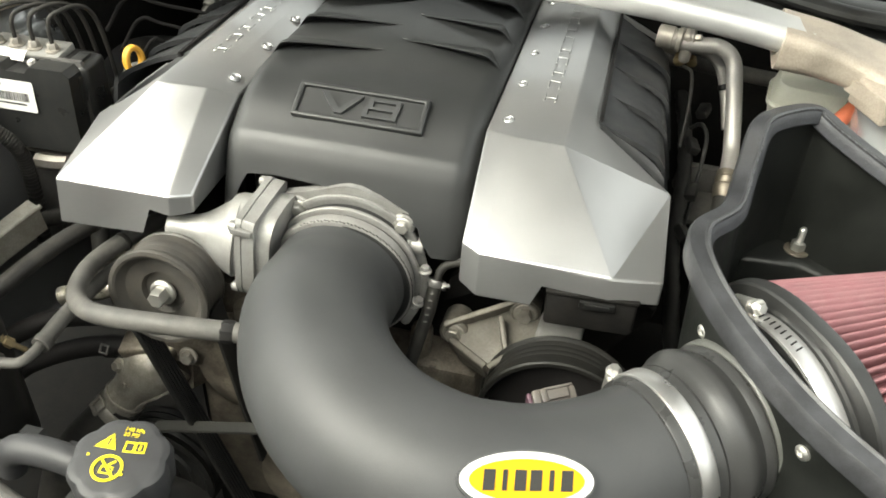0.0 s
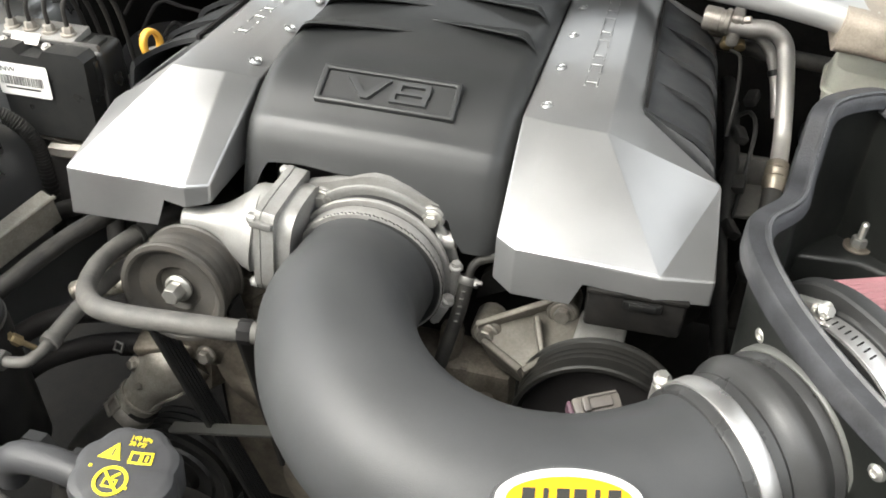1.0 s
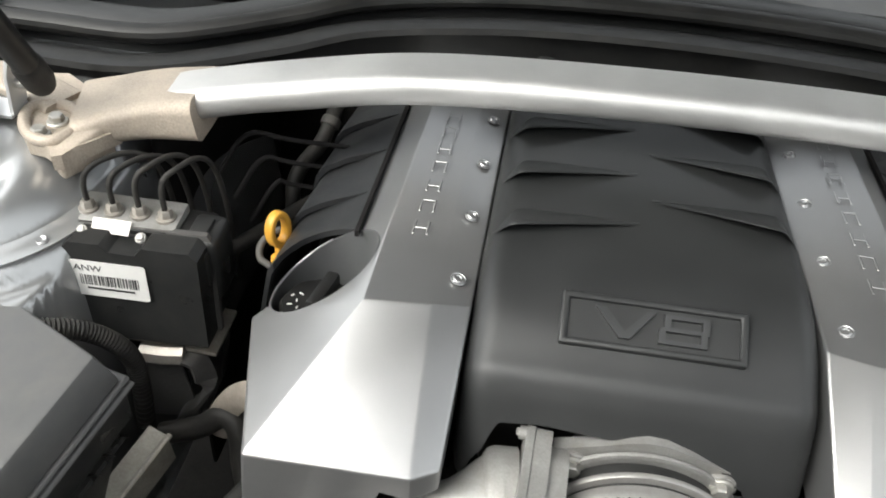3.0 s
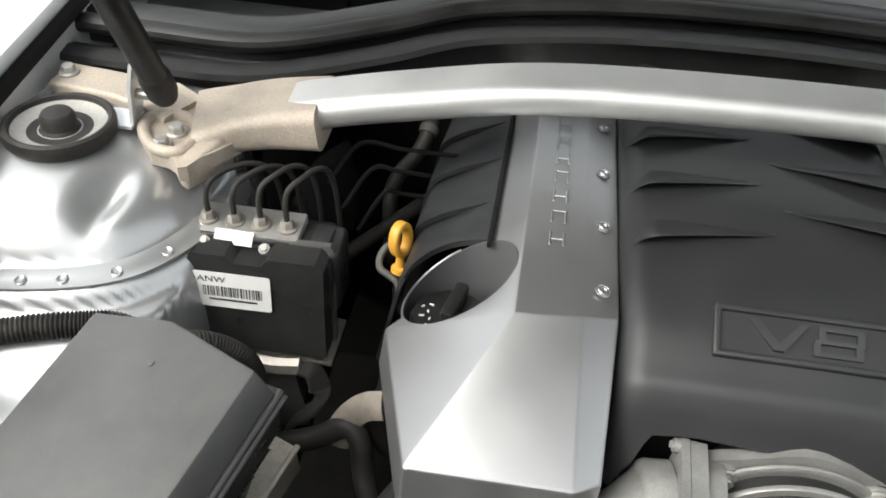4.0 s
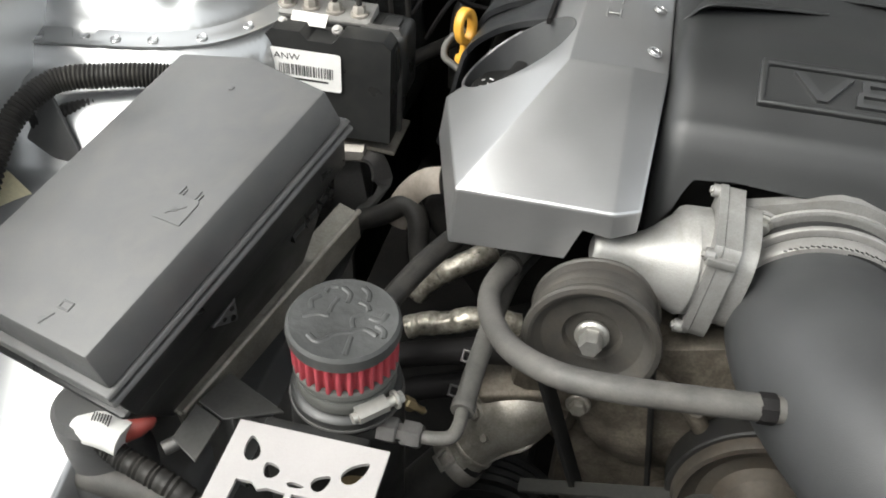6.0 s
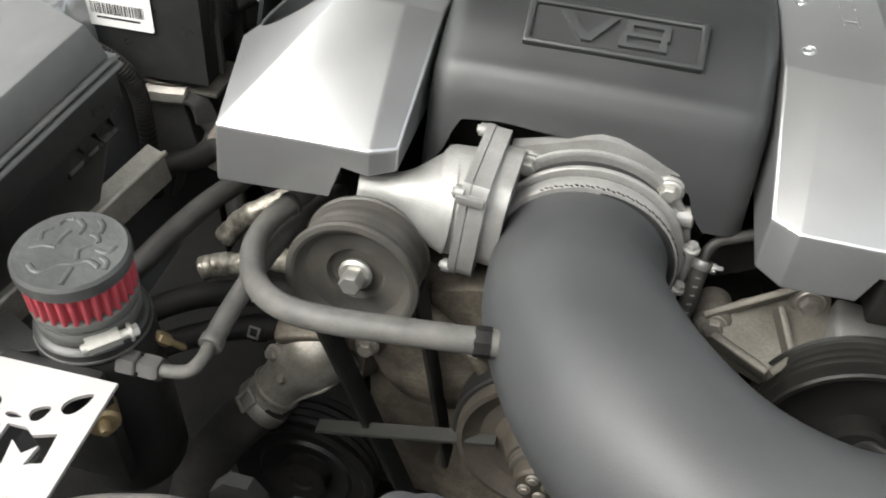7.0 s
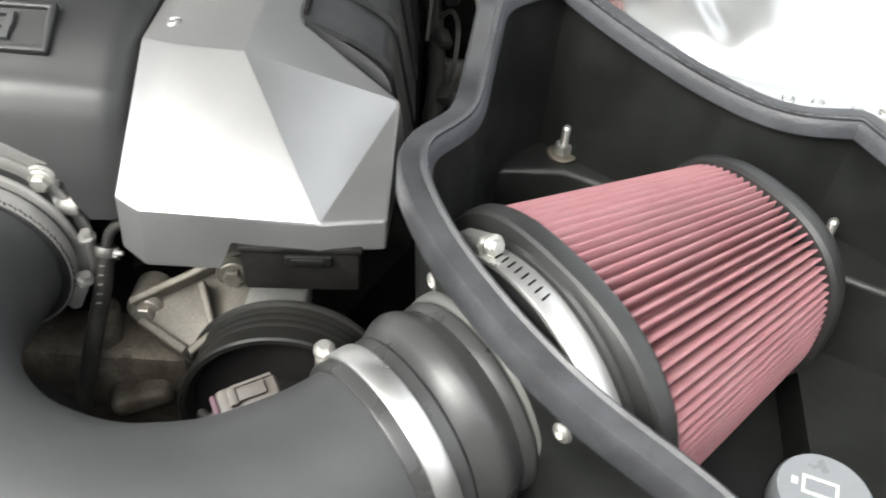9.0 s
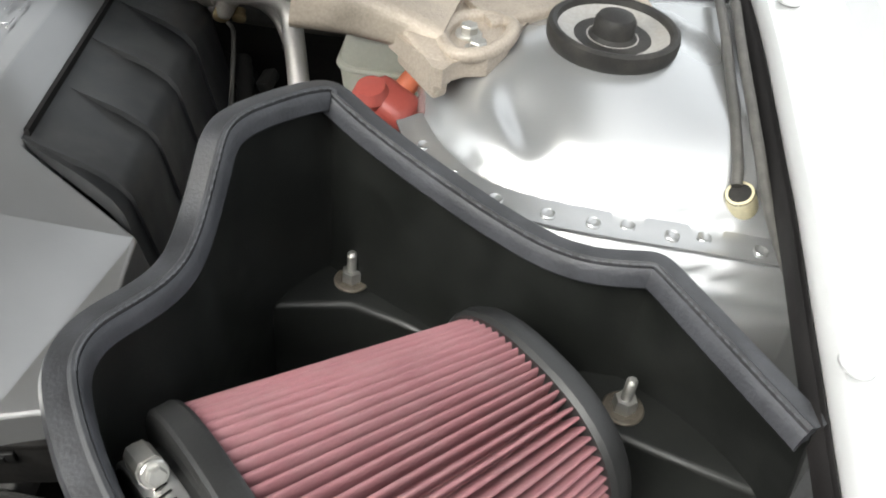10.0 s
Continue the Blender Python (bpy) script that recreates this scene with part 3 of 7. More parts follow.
CUT = [(-0.115, 0.815), (-0.098, 0.815), (-0.090, 0.833), (-0.078, 0.856), (-0.055, 0.858), (0.0, 0.856), (0.045, 0.850), (0.064, 0.838), (0.072, 0.822), (0.078, 0.815), (0.115, 0.815)]


def cut_z(x):
    for (xa, za), (xb, zb) in zip(CUT, CUT[1:]):
        if xa <= x <= xb:
            return za + (zb - za) * smooth01((x - xa) / (xb - xa))
    return 0.815


def cut_len(x):
    zc = cut_z(x)
    for s in np.linspace(0, 0.12, 241):
        if prof_at(s)[0].z >= zc:
            return s
    return 0.0


FLUTES = [0.056, 0.120, 0.186, 0.250, 0.312]


def cover_fin(y0, sgn):
    """Tapering fin that runs in from the cover's side: rounded rear crest, flat top and an overhanging front lip."""
    rings = []
    n = 48
    for i in range(n + 1):
        a = 0.005 + 0.094 * i / n
        w = max(0.02, min(1.0, (a - 0.005) / 0.075) * (1 - smooth01((a - 0.084) / 0.015)))
        sink = 0.016 * (1 - math.sqrt(1 - (max(0.0, a - 0.087) / 0.016) ** 2))
        k = 0.10 + 0.90 * w
        yc = y0 - 0.22 * (a - 0.045)
        sec = [(0.0160, -0.0010), (0.0140, 0.0004), (0.0122, 0.0034 * w), (0.0104, 0.0044 * w), (0.0040, 0.0050 * w), (-0.0050, 0.0072 * w), (-0.0066, 0.0071 * w), (-0.0073, 0.0066 * w), (-0.0066, 0.0060 * w),
               (0.0040, 0.0030 * w), (0.0060, -0.0010)]
        ring_pts = []
        for g, h in sec:
            y = yc + 1.25 * g * k
            ring_pts.append(V(a * sgn, y, float(np.interp(y, COVER_Y, COVER_Z)) - 0.004 * (a / 0.103) ** 2 - sink + (1.45 * h if h > 0 else h)))
        rings.append(ring_pts)
    bm = bmesh.new()
    vs = [[bm.verts.new(p) for p in r] for r in rings]
    m = len(vs[0])
    for p, q in zip(vs, vs[1:]):
        for j in range(m):
            bm.faces.new((p[j], p[(j + 1) % m], q[(j + 1) % m], q[j]))
    bm.faces.new(vs[0])
    bm.faces.new(list(reversed(vs[-1])))
    bmesh.ops.recalc_face_normals(bm, faces=bm.faces)
    return bm


def cover_shell():
    xs, drop = [], []
    half, r = 0.103, 0.016
    flat = half - r
    for k in range(4):
        xs.append(-half - 0.002), drop.append(0.060 - 0.044 * k / 4)
    for k in range(9):
        a = math.pi / 2 * k / 9
        xs.append(-flat - r * math.cos(a)), drop.append(r * (1 - math.sin(a)))
    n = 40
    for k in range(n + 1):
        xs.append(-flat + 2 * flat * k / n), drop.append(0.0)
    for k in range(1, 10):
        a = math.pi / 2 * (9 - k) / 9
        xs.append(flat + r * math.cos(a)), drop.append(r * (1 - math.sin(a)))
    for k in range(1, 5):
        xs.append(half + 0.002), drop.append(0.016 + 0.044 * k / 4)
    bm = bmesh.new()
    s1 = 0.115
    cols = []
    for x, d in zip(xs, drop):
        s0 = cut_len(x)
        col = []
        for j in range(117):
            s = s0 + (s1 - s0) * j / 36 if j <= 36 else s1 + (PLEN[-1] - s1) * (j - 36) / 80
            p, nrm = prof_at(s)
            crown = -0.004 * (x / 0.103) ** 2
            col.append(bm.verts.new(p + nrm * (crown - d) + V(x, 0, 0)))
        cols.append(col)
    for a, b in zip(cols, cols[1:]):
        for j in range(116):
            bm.faces.new((a[j], b[j], b[j + 1], a[j + 1]))
    return bm


engine_cover = thing("engine_cover", (0, 0.1, 0.80), "black moulded plastic engine cover with fluted edges", "engine cover")
part("shell", cover_shell(), M_COVER, engine_cover, angle=75)
COVER = [p for p in PROF if -0.03 < p.y < 0.40]
COVER_Y, COVER_Z = [p.y for p in COVER], [p.z for p in COVER]
for y0 in FLUTES:
    for sgn in (-1, 1):
        part("cover_fin", cover_fin(y0 + (0.030 if sgn > 0 else 0.0), sgn), M_COVER, engine_cover, angle=40)
tilt_b = math.degrees(math.atan2(0.455, 0.89))
badge_pose = pose(0.003, -0.0225, 0.9030, tilt_b, 0, 0)


def ring_frame(w, h, t, d, m, skew=0.0):
    o = [(-w / 2, -h / 2), (w / 2, -h / 2), (w / 2, h / 2), (-w / 2, h / 2)]
    i = [(-w / 2 + t, -h / 2 + t), (w / 2 - t, -h / 2 + t), (w / 2 - t, h / 2 - t), (-w / 2 + t, h / 2 - t)]
    vs = [(x, y, z) for z in (0, d) for x, y in o + i]
    fs = []
    for k in range(4):
        n = (k + 1) % 4
        fs += [(8 + k, 8 + n, 12 + n, 12 + k), (k, 4 + k, 4 + n, n), (k, n, 8 + n, 8 + k), (4 + k, 12 + k, 12 + n, 4 + n)]
    bm = solid(vs, fs, min(0.0016, t * 0.35), 3)
    bmesh.ops.transform(bm, matrix=m, verts=bm.verts)
    return bm


badge = part("badge_frame", ring_frame(0.108, 0.033, 0.0042, 0.0055, badge_pose @ pose(0, 0, -0.002)), M_COVER, engine_cover, "raised moulded badge frame")
part("badge_panel", plate([(-0.050, -0.0125), (0.050, -0.0125), (0.050, 0.0125), (-0.050, 0.0125)], 0.0012, badge_pose @ pose(0, 0, -0.0008), 0.0003), M_COVER, badge)


def bars(polys, depth, m, bev=0.0004):
    return join(*[plate(p, depth, m, bev, 1) for p in polys])


Vp = [[(-0.034, 0.009), (-0.028, 0.009), (-0.0165, -0.0045), (-0.0165, -0.009), (-0.0195, -0.009)], [(-0.0165, -0.009), (-0.0165, -0.0045), (-0.004, 0.009), (0.001, 0.009), (-0.0135, -0.009)]]
part("letter", bars(Vp, 0.0034, badge_pose, 0.0011), M_LETTER, badge, "embossed letter V")
E8 = [[(0.006, 0.0065), (0.032, 0.0065), (0.032, 0.009), (0.006, 0.009)], [(0.004, -0.0012), (0.032, -0.0012), (0.032, 0.0012), (0.004, 0.0012)],
      [(0.003, -0.009), (0.031, -0.009), (0.031, -0.0065), (0.003, -0.0065)], [(0.003, -0.0066), (0.007, -0.0066), (0.007, -0.0011), (0.003, -0.0011)],
      [(0.027, -0.0066), (0.031, -0.0066), (0.031, -0.0011), (0.027, -0.0011)], [(0.006, 0.0011), (0.010, 0.0011), (0.010, 0.0066), (0.006, 0.0066)],
      [(0.028, 0.0011), (0.032, 0.0011), (0.032, 0.0066), (0.028, 0.0066)]]
part("letter", bars(E8, 0.0034, badge_pose, 0.0009), M_LETTER, badge, "embossed digit 8")


def dish(m):
    """Round fastener head in a shallow dimple."""
    return lathe([(0.0052, -0.0006), (0.0054, 0.0004), (0.0047, 0.0008), (0.0040, 0.0002), (0.0033, 0.0012), (0.0020, 0.0014), (0.0015, 0.0007), (0.0004, 0.0007)], m[0], m[1], 20)


def rail_cover(sgn, label):
    """Faceted silver cover: long flat rail with chamfers, broad sloping nose and a short front apron."""
    yb = 0.345
    X = lambda x: x * sgn
    zb = top_z(yb)
    vs, fs = [], []

    def v(x, y, z):
        vs.append((X(x), y, z))
        return len(vs) - 1

    # rail, front to back
    a1, a2 = v(0.104, -0.016, 0.8945 if sgn < 0 else 0.8985), v(0.104, yb, zb - 0.006)
    b1, b2 = v(0.127, -0.026, 0.9020), v(0.127, yb, zb + 0.001)
    c1, c2 = v(0.167, -0.033, 0.9050), v(0.167, yb, zb + 0.001)
    d1, d2 = v(0.190, 0.040, 0.8835), v(0.190, yb, zb - 0.012)
    # nose front edge
    A, B, C = v(0.107, -0.108, 0.8535 if sgn < 0 else 0.8560), v(0.122, -0.118, 0.8555), v(0.218, -0.1181, 0.8545)
    if sgn > 0:
        D, R = v(0.254, -0.111, 0.8535), v(0.255, 0.000, 0.8560)
    else:
        D, R = None, v(0.252, 0.000, 0.8420)
    fs += [(a1, b1, b2, a2), (b1, c1, c2, b2), (c1, d1, d2, c2), (a1, A, B, b1), (b1, B, C, c1), (c1, C, R), (c1, R, d1)]
    # front apron with its notch
    if sgn > 0:
        fb = [(0.107, -0.112, 0.822), (0.122, -0.1220, 0.8185), (0.164, -0.1220, 0.8185), (0.171, -0.12005, 0.8365), (0.254, -0.113, 0.8335), (0.218, -0.1202, 0.8350)]
        f = [v(*p) for p in fb]
        fs += [(A, f[0], f[1], B), (B, f[1], f[2], f[3], f[5], C), (C, f[5], f[4], D), (C, D, R)]
        o1, o2, o3 = v(0.259, 0.005, 0.825), v(0.190, yb, zb - 0.05), v(0.190, 0.040, 0.832)
        fs += [(D, f[4], o1, R), (R, o1, o3, d1), (d1, o3, o2, d2)]
        low = f[0]
    else:
        fb = [(0.107, -0.1095, 0.838), (0.122, -0.1199, 0.838), (0.138, -0.1197, 0.840), (0.146, -0.1221, 0.8175), (0.220, -0.12243, 0.8145)]
        f = [v(*p) for p in fb]
        fs += [(A, f[0], f[1], B), (B, f[1], f[2], f[3], f[4], C)]
        o1, o2, o3 = v(0.257, 0.002, 0.806), v(0.190, yb, zb - 0.05), v(0.190, 0.040, 0.832)
        fs += [(C, f[4], o1, R), (R, o1, o3, d1), (d1, o3, o2, d2)]
        low = f[0]
    e2 = v(0.104, yb, zb - 0.05)
    fs += [(a1, a2, e2, low, A), (a2, b2, c2, d2, o2, e2)]
    return solid(vs, fs, 0.0016, 2, True)


def rail_parts(rail, sgn):
    for k in range(5):
        y = 0.0 + 0.070 * k
        part("fastener", dish((((0.1150 if sgn < 0 else 0.1180) * sgn, y + 0.002, top_z(y) - 0.0006), (-0.28 * sgn, -0.02, 1))), M_SILVER, rail)
    # illegible raised lettering as plain bars along the rail
    for k in range(9):
        y = 0.046 + 0.0262 * k
        for dx, w, ln in ((-0.0046, 0.0016, 0.015), (0.0046, 0.0016, 0.015), (0.0, 0.0085, 0.0018)):
            yy = y + (0.0066 if w > 0.005 and k % 2 else 0)
            part("letter_bar", box((w, ln, 0.0008), (0.146 * sgn + dx, yy, top_z(y) + 0.0034), (math.degrees(math.atan(SLOPE)), 0, 0), bev=0.0006, seg=1), M_SILVER, rail)


rail_r = thing("rail_cover", (0.17, 0.1, 0.82), "brushed silver faceted rocker rail cover with raised lettering", "engine trim", "rocker rail covers")
part("body", rail_cover(1, ""), M_SILVER, rail_r, angle=12)
rail_parts(rail_r, 1)
rail_l = thing("rail_cover", (-0.17, 0.1, 0.81), "brushed silver faceted rocker rail cover with an oil filler well", "engine trim", "rocker rail covers")
body_l = part("body", rail_cover(-1, ""), M_SILVER, rail_l, angle=12)
rail_parts(rail_l, -1)


def coil_tier(k, sgn):
    """One lapped tier of the coil cover: its front edge stands over the tier before it, the outer side falls steeply."""
    def place(u, v):
        if u < 0.60:
            x, drop, lift = 0.1885 + 0.0505 * u / 0.60, 0.0, smooth01(u / 0.60 * 1.15)
        elif u < 0.72:
            w = (u - 0.60) / 0.12
            x, drop, lift = 0.239 + 0.0075 * w, 0.0055 * w * w, 1.0
        else:
            w = (u - 0.72) / 0.28
            x, drop, lift = 0.2465 + 0.0165 * w, 0.0055 + 0.080 * w, 1.0
        y0 = 0.062 * k - 0.014 - 0.36 * (min(x, 0.244) - 0.186)
        y = y0 + 0.070 * v
        low_y = 0.044 - 0.615 * (x - 0.190)
        y = min(max(y, low_y), 0.302)
        z = top_z(y) - 0.011 - 0.028 * (min(x, 0.244) - 0.186) / 0.058 - drop
        return V((x + 0.0016 * lift * (1 - v)) * sgn, y, z + 0.0078 * lift * (1 - v) + 0.0004 * (k % 2))
    return thick_sheet(40, 14, place, (-0.002 * sgn, 0.001, -0.0045))


for sgn in (-1, 1):
    cp = thing("coil_cover", (0.22 * sgn, 0.17, 0.77), "black tiered plastic ignition coil cover beside the silver rail", "engine trim", "coil covers")
    for k in range(5):
        part("tier", coil_tier(k, sgn), M_COIL, cp, angle=40)
    part("rear_edge", sweep([V((0.184 + 0.060 * k / 8) * sgn, 0.3035, top_z(0.30) - 0.0085 - 0.028 * k / 8) for k in range(9)], [(-0.0016, -0.004), (-0.0016, 0.0008), (0.0016, 0.0008), (0.0016, -0.004)]), M_SILVER, cp, "bright rear edge strip")
    # near-black strip added in place of the shaded gap beside the rail
    part("gap_strip", sweep([V(0.1905 * sgn, 0.048 + 0.256 * k / 6, top_z(0.048 + 0.256 * k / 6) - 0.0092) for k in range(7)], [(-0.0014, -0.004), (-0.0014, 0.0006), (0.0014, 0.0006), (0.0014, -0.004)]), M_SEAL, cp)
    for k in range(1 if sgn < 0 else 0, 4):
        for off, dy in ((0.205, 0.034), (0.232, 0.020)):
            y = 0.020 + 0.062 * k + dy
            z = top_z(y) - 0.0100 - 0.028 * (off - 0.186) / 0.058
            part("clip", lathe([(0.0034, -0.003), (0.0034, 0.0004), (0.0026, 0.0008), (0.0020, -0.0010), (0.0004, -0.0010)], (off * sgn, y, z), (0.45 * sgn, 0, 1), 14), M_BLACK, cp)
            part("clip", lathe([(0.0014, -0.003), (0.0012, 0.0004), (0.0003, 0.0006)], ((off + 0.0065) * sgn, y - 0.001, z - 0.0030), (0.45 * sgn, 0, 1), 10), M_BLACK, cp)


# oil filler well cut into the left rail, with the filler cap in it
def carve(ob, cutter_bm):
    me = bpy.data.meshes.new("cutter")
    cutter_bm.to_mesh(me)
    cutter_bm.free()
    cutter = new("cutter", me)
    cutter.location = ORIGIN[ob.name]
    bpy.context.view_layer.update()
    mod = ob.modifiers.new("cut", "BOOLEAN")
    mod.object, mod.operation, mod.solver = cutter, "DIFFERENCE", "EXACT"
    bpy.context.view_layer.update()
    done = bpy.data.meshes.new_from_object(ob.evaluated_get(bpy.context.evaluated_depsgraph_get()))
    ob.modifiers.clear()
    ob.data = done
    bpy.data.objects.remove(cutter)
    bpy.data.meshes.remove(me)


WELL = V(-0.2065, 0.0215, 0.0)
cut = lathe([(0.0375, 0.70), (0.0375, 0.95)], (WELL.x, WELL.y, 0), (0, 0, 1), 48)
bmesh.ops.translate(cut, verts=cut.verts, vec=-ORIGIN[body_l.name])
carve(body_l, cut)
body_l.data.set_sharp_from_angle(angle=radians(12))
def well_wall():
    """Upright wall of the filler well, following the sloping cover."""
    bm = bmesh.new()
    rows = []
    for k in range(64):
        a = 2 * math.pi * k / 64
        zt = 0.8440 + 0.0560 * (1 + math.cos(a)) / 2
        rows.append([bm.verts.new((WELL.x + r * math.cos(a), WELL.y + r * math.sin(a), z)) for r, z in ((0.0378, 0.822), (0.0378, zt), (0.0364, zt), (0.0364, 0.822))])
    for k in range(64):
        p, q = rows[k], rows[(k + 1) % 64]
        for j in range(4):
            bm.faces.new((p[j], q[j], q[(j + 1) % 4], p[(j + 1) % 4]))
    return bm


part("well_wall", well_wall(), M_WELL, rail_l, "satin dark grey well wall", angle=50)
# silver bead on this arc only, added to draw the lip's bright highlight
part("lip_highlight", sweep([V(WELL.x + 0.0372 * math.cos(a), WELL.y + 0.0372 * math.sin(a), 0.8442 + 0.0560 * (1 + math.cos(a)) / 2) for a in np.linspace(radians(95), radians(235), 30)], circle(0.0010, 8)), M_SILVER, rail_l)
for coil_ob in [o for o in scene.objects if o.name.startswith("tier") and o.parent and o.parent.name.startswith("coil_cover") and o.parent.location.x < 0]:
    c2 = lathe([(0.0382, 0.78), (0.0382, 0.95)], (WELL.x, WELL.y, 0), (0, 0, 1), 48)
    bmesh.ops.translate(c2, verts=c2.verts, vec=-ORIGIN[coil_ob.name])
    carve(coil_ob, c2)
filler = thing("oil_filler_cap", (WELL.x, WELL.y + 0.004, 0.826), "black oil filler cap with white markings in the cover well", "oil cap")
part("cap", lathe([(0.026, 0.81), (0.027, 0.842), (0.025, 0.846), (0.0005, 0.847)], (WELL.x - 0.004, WELL.y - 0.004, 0), (0, 0, 1), 32,
                  wave=lambda a, r, h: r * (1 + 0.03 * math.cos(8 * a)) if r > 0.02 else r), M_BLACK, filler)
part("grip", box((0.010, 0.036, 0.012), (WELL.x - 0.002, WELL.y + 0.002, 0.851), (0, 0, -12), bev=0.003), M_BLACK, filler)
for k in range(9):
    a = 2.7 + 0.24 * k
    rr = 0.0150 + 0.0045 * (k % 2)
    part("marking", box((0.0024 + 0.0010 * (k % 3 == 0), 0.0009, 0.0006), (WELL.x - 0.004 + rr * math.cos(a), WELL.y - 0.004 + rr * math.sin(a), 0.8472), (0, 0, math.degrees(a) + 50 * (k % 3)), bev=0), M_LABEL, filler)
for k in range(3):
    part("marking", box((0.0040, 0.0008, 0.0006), (WELL.x + 0.012, WELL.y - 0.010 + 0.003 * k, 0.8472), (0, 0, 20), bev=0), M_LABEL, filler)

# ---- throttle body, intake tube, coupler ----
TBX, TBZ = 0.0105, 0.791
throttle = thing("throttle_valve", (TBX, -0.07, 0.73), "cast aluminium throttle body with actuator housing", "throttle valve")


def flange_outline():
    """Arched mounting flange with two ears, as x and z round the bore."""
    pts = [(-0.0555, 0.0545), (-0.040, 0.0590), (-0.012, 0.0690), (-0.003, 0.0712), (0.008, 0.0705), (0.024, 0.0655), (0.038, 0.0595), (0.0465, 0.0560), (0.0485, 0.0500), (0.0490, 0.0360), (0.0515, 0.0300), (0.0515, 0.0180)]
    for k in range(25):
        a = radians(18 - 216 * k / 24)
        pts.append((0.0535 * math.cos(a), 0.0535 * math.sin(a)))
    return pts + [(-0.0530, 0.0300), (-0.0565, 0.0430)]


def oval(rx, rz, n=3.0, k=40):
    out = []
    for i in range(k):
        a = 2 * math.pi * i / k
        r = 1 / (abs(math.cos(a)) ** n + abs(math.sin(a)) ** n) ** (1 / n)
        out.append((rx * r * math.cos(a), rz * r * math.sin(a)))
    return out


def across(at, x, z):
    """A pose whose local x and y lie along the given directions."""
    ax, az = Vector(x).normalized(), Vector(z).normalized()
    n = ax.cross(az).normalized()
    m = Matrix((ax, n.cross(ax), n)).transposed().to_4x4()
    m.translation = Vector(at)
    return m


part("flange", plate(flange_outline(), 0.008, across((TBX, -0.0655, TBZ), (1, 0, 0), (0, 0, 1)), 0.0010, 2), M_CAST, throttle)
part("bore", lathe([(0.0500, -0.02), (0.0500, 0.014), (0.0640, 0.0142), (0.0648, 0.0155), (0.0644, 0.0172), (0.0625, 0.0178), (0.0605, 0.0174), (0.0560, 0.0165), (0.0480, 0.0165), (0.0480, 0.034), (0.044, 0.036), (0.040, 0.036)], (TBX, -0.060, TBZ), (0, -1, 0), 72), M_CAST, throttle)
for x, z in ((-0.033, 0.8355), (0.053, 0.8360)):
    part("bolt_boss", lathe([(0.0098, -0.004), (0.0098, 0.0018), (0.0088, 0.0026), (0.001, 0.0026)], (x, -0.0735, z), (0, -1, 0), 28), M_CAST, throttle)
    part("flange_bolt", hex_bolt((x, -0.0758, z), (0, -1, 0), 0.0054, 0.0062), M_ZINC, throttle)
part("side_lug", box((0.014, 0.012, 0.026), (0.0575, -0.0705, 0.814), (0, -8, 0), bev=0.003, seg=3), M_CAST, throttle)
part("side_port", lathe([(0.0085, 0), (0.0085, 0.004), (0.0070, 0.006), (0.0070, 0.015), (0.0062, 0.016), (0.0050, 0.016), (0.0050, 0.010), (0.001, 0.010)], (0.056, -0.0745, 0.8165), (1, 0, 0.10), 24), M_CAST, throttle)
# actuator: slim cone, round motor housing, then a squarish gear case with a lower cover
part("motor_cone", lathe([(0.001, 0.0015), (0.0070, 0.0), (0.0086, 0.0012), (0.0092, 0.004), (0.0104, 0.014), (0.0124, 0.023), (0.0158, 0.031), (0.0205, 0.038), (0.0255, 0.044), (0.0300, 0.050), (0.0330, 0.057), (0.001, 0.060)], (-0.1315, -0.1110, 0.8225), (1, 0.20, -0.14), 48), M_CAST, throttle, angle=50)
part("motor_housing", lathe([(0.001, 0.0075), (0.0290, 0.0080), (0.0325, 0.0105), (0.0340, 0.0140), (0.0346, 0.028), (0.001, 0.029)], (-0.0925, -0.0965, 0.8140), (1, 0.06, -0.04), 56), M_CAST, throttle, angle=45)
CASE_M = across((-0.0655, -0.0955, 0.8155), (0.04, 1, 0.02), (0.08, 0.02, 1))
CASE = [(-0.0315, 0.0350), (-0.0285, 0.0385), (-0.004, 0.0400), (0.0290, 0.0395), (0.0325, 0.0360), (0.0325, -0.0360), (0.0290, -0.0400), (-0.0260, -0.0400), (-0.0320, -0.0340), (-0.0345, -0.0260), (-0.0335, 0.0100)]
part("gear_case", plate(CASE, 0.0050, CASE_M, 0.0012, 2), M_CAST, throttle, angle=40)
part("gear_case_cover", join(plate([(0.985 * a, 0.985 * b) for a, b in CASE], 0.0100, CASE_M @ pose(0, 0, 0.0054), 0.0016, 3),
                             plate(oval(0.0310, 0.0350, 3.2), 0.0130, CASE_M @ pose(0.001, 0.001, 0.0140), 0.0055, 5)), M_CAST, throttle, angle=40)
part("case_neck", box((0.030, 0.022, 0.040), (-0.036, -0.058, 0.800), bev=0.006, seg=3), M_CAST_DIRTY, throttle)
for a, b in ((-0.0300, 0.0315), (-0.0300, -0.0310), (0.026, 0.0355)):
    q = CASE_M @ V(a, b, -0.0040)
    part("case_lug", plate(oval(0.0042, 0.0042, 2, 18), 0.0055, CASE_M @ pose(a, b, -0.0040), 0.0010, 2), M_CAST, throttle)
    part("case_screw", hex_bolt(tuple(q), (-1, 0, 0.1), 0.0024, 0.0018, False), M_DULL, throttle)
part("cover_clip", box((0.017, 0.004, 0.0055), (-0.0585, -0.1295, 0.8440), (0, 6, 0), bev=0.0010), M_CAST, throttle)

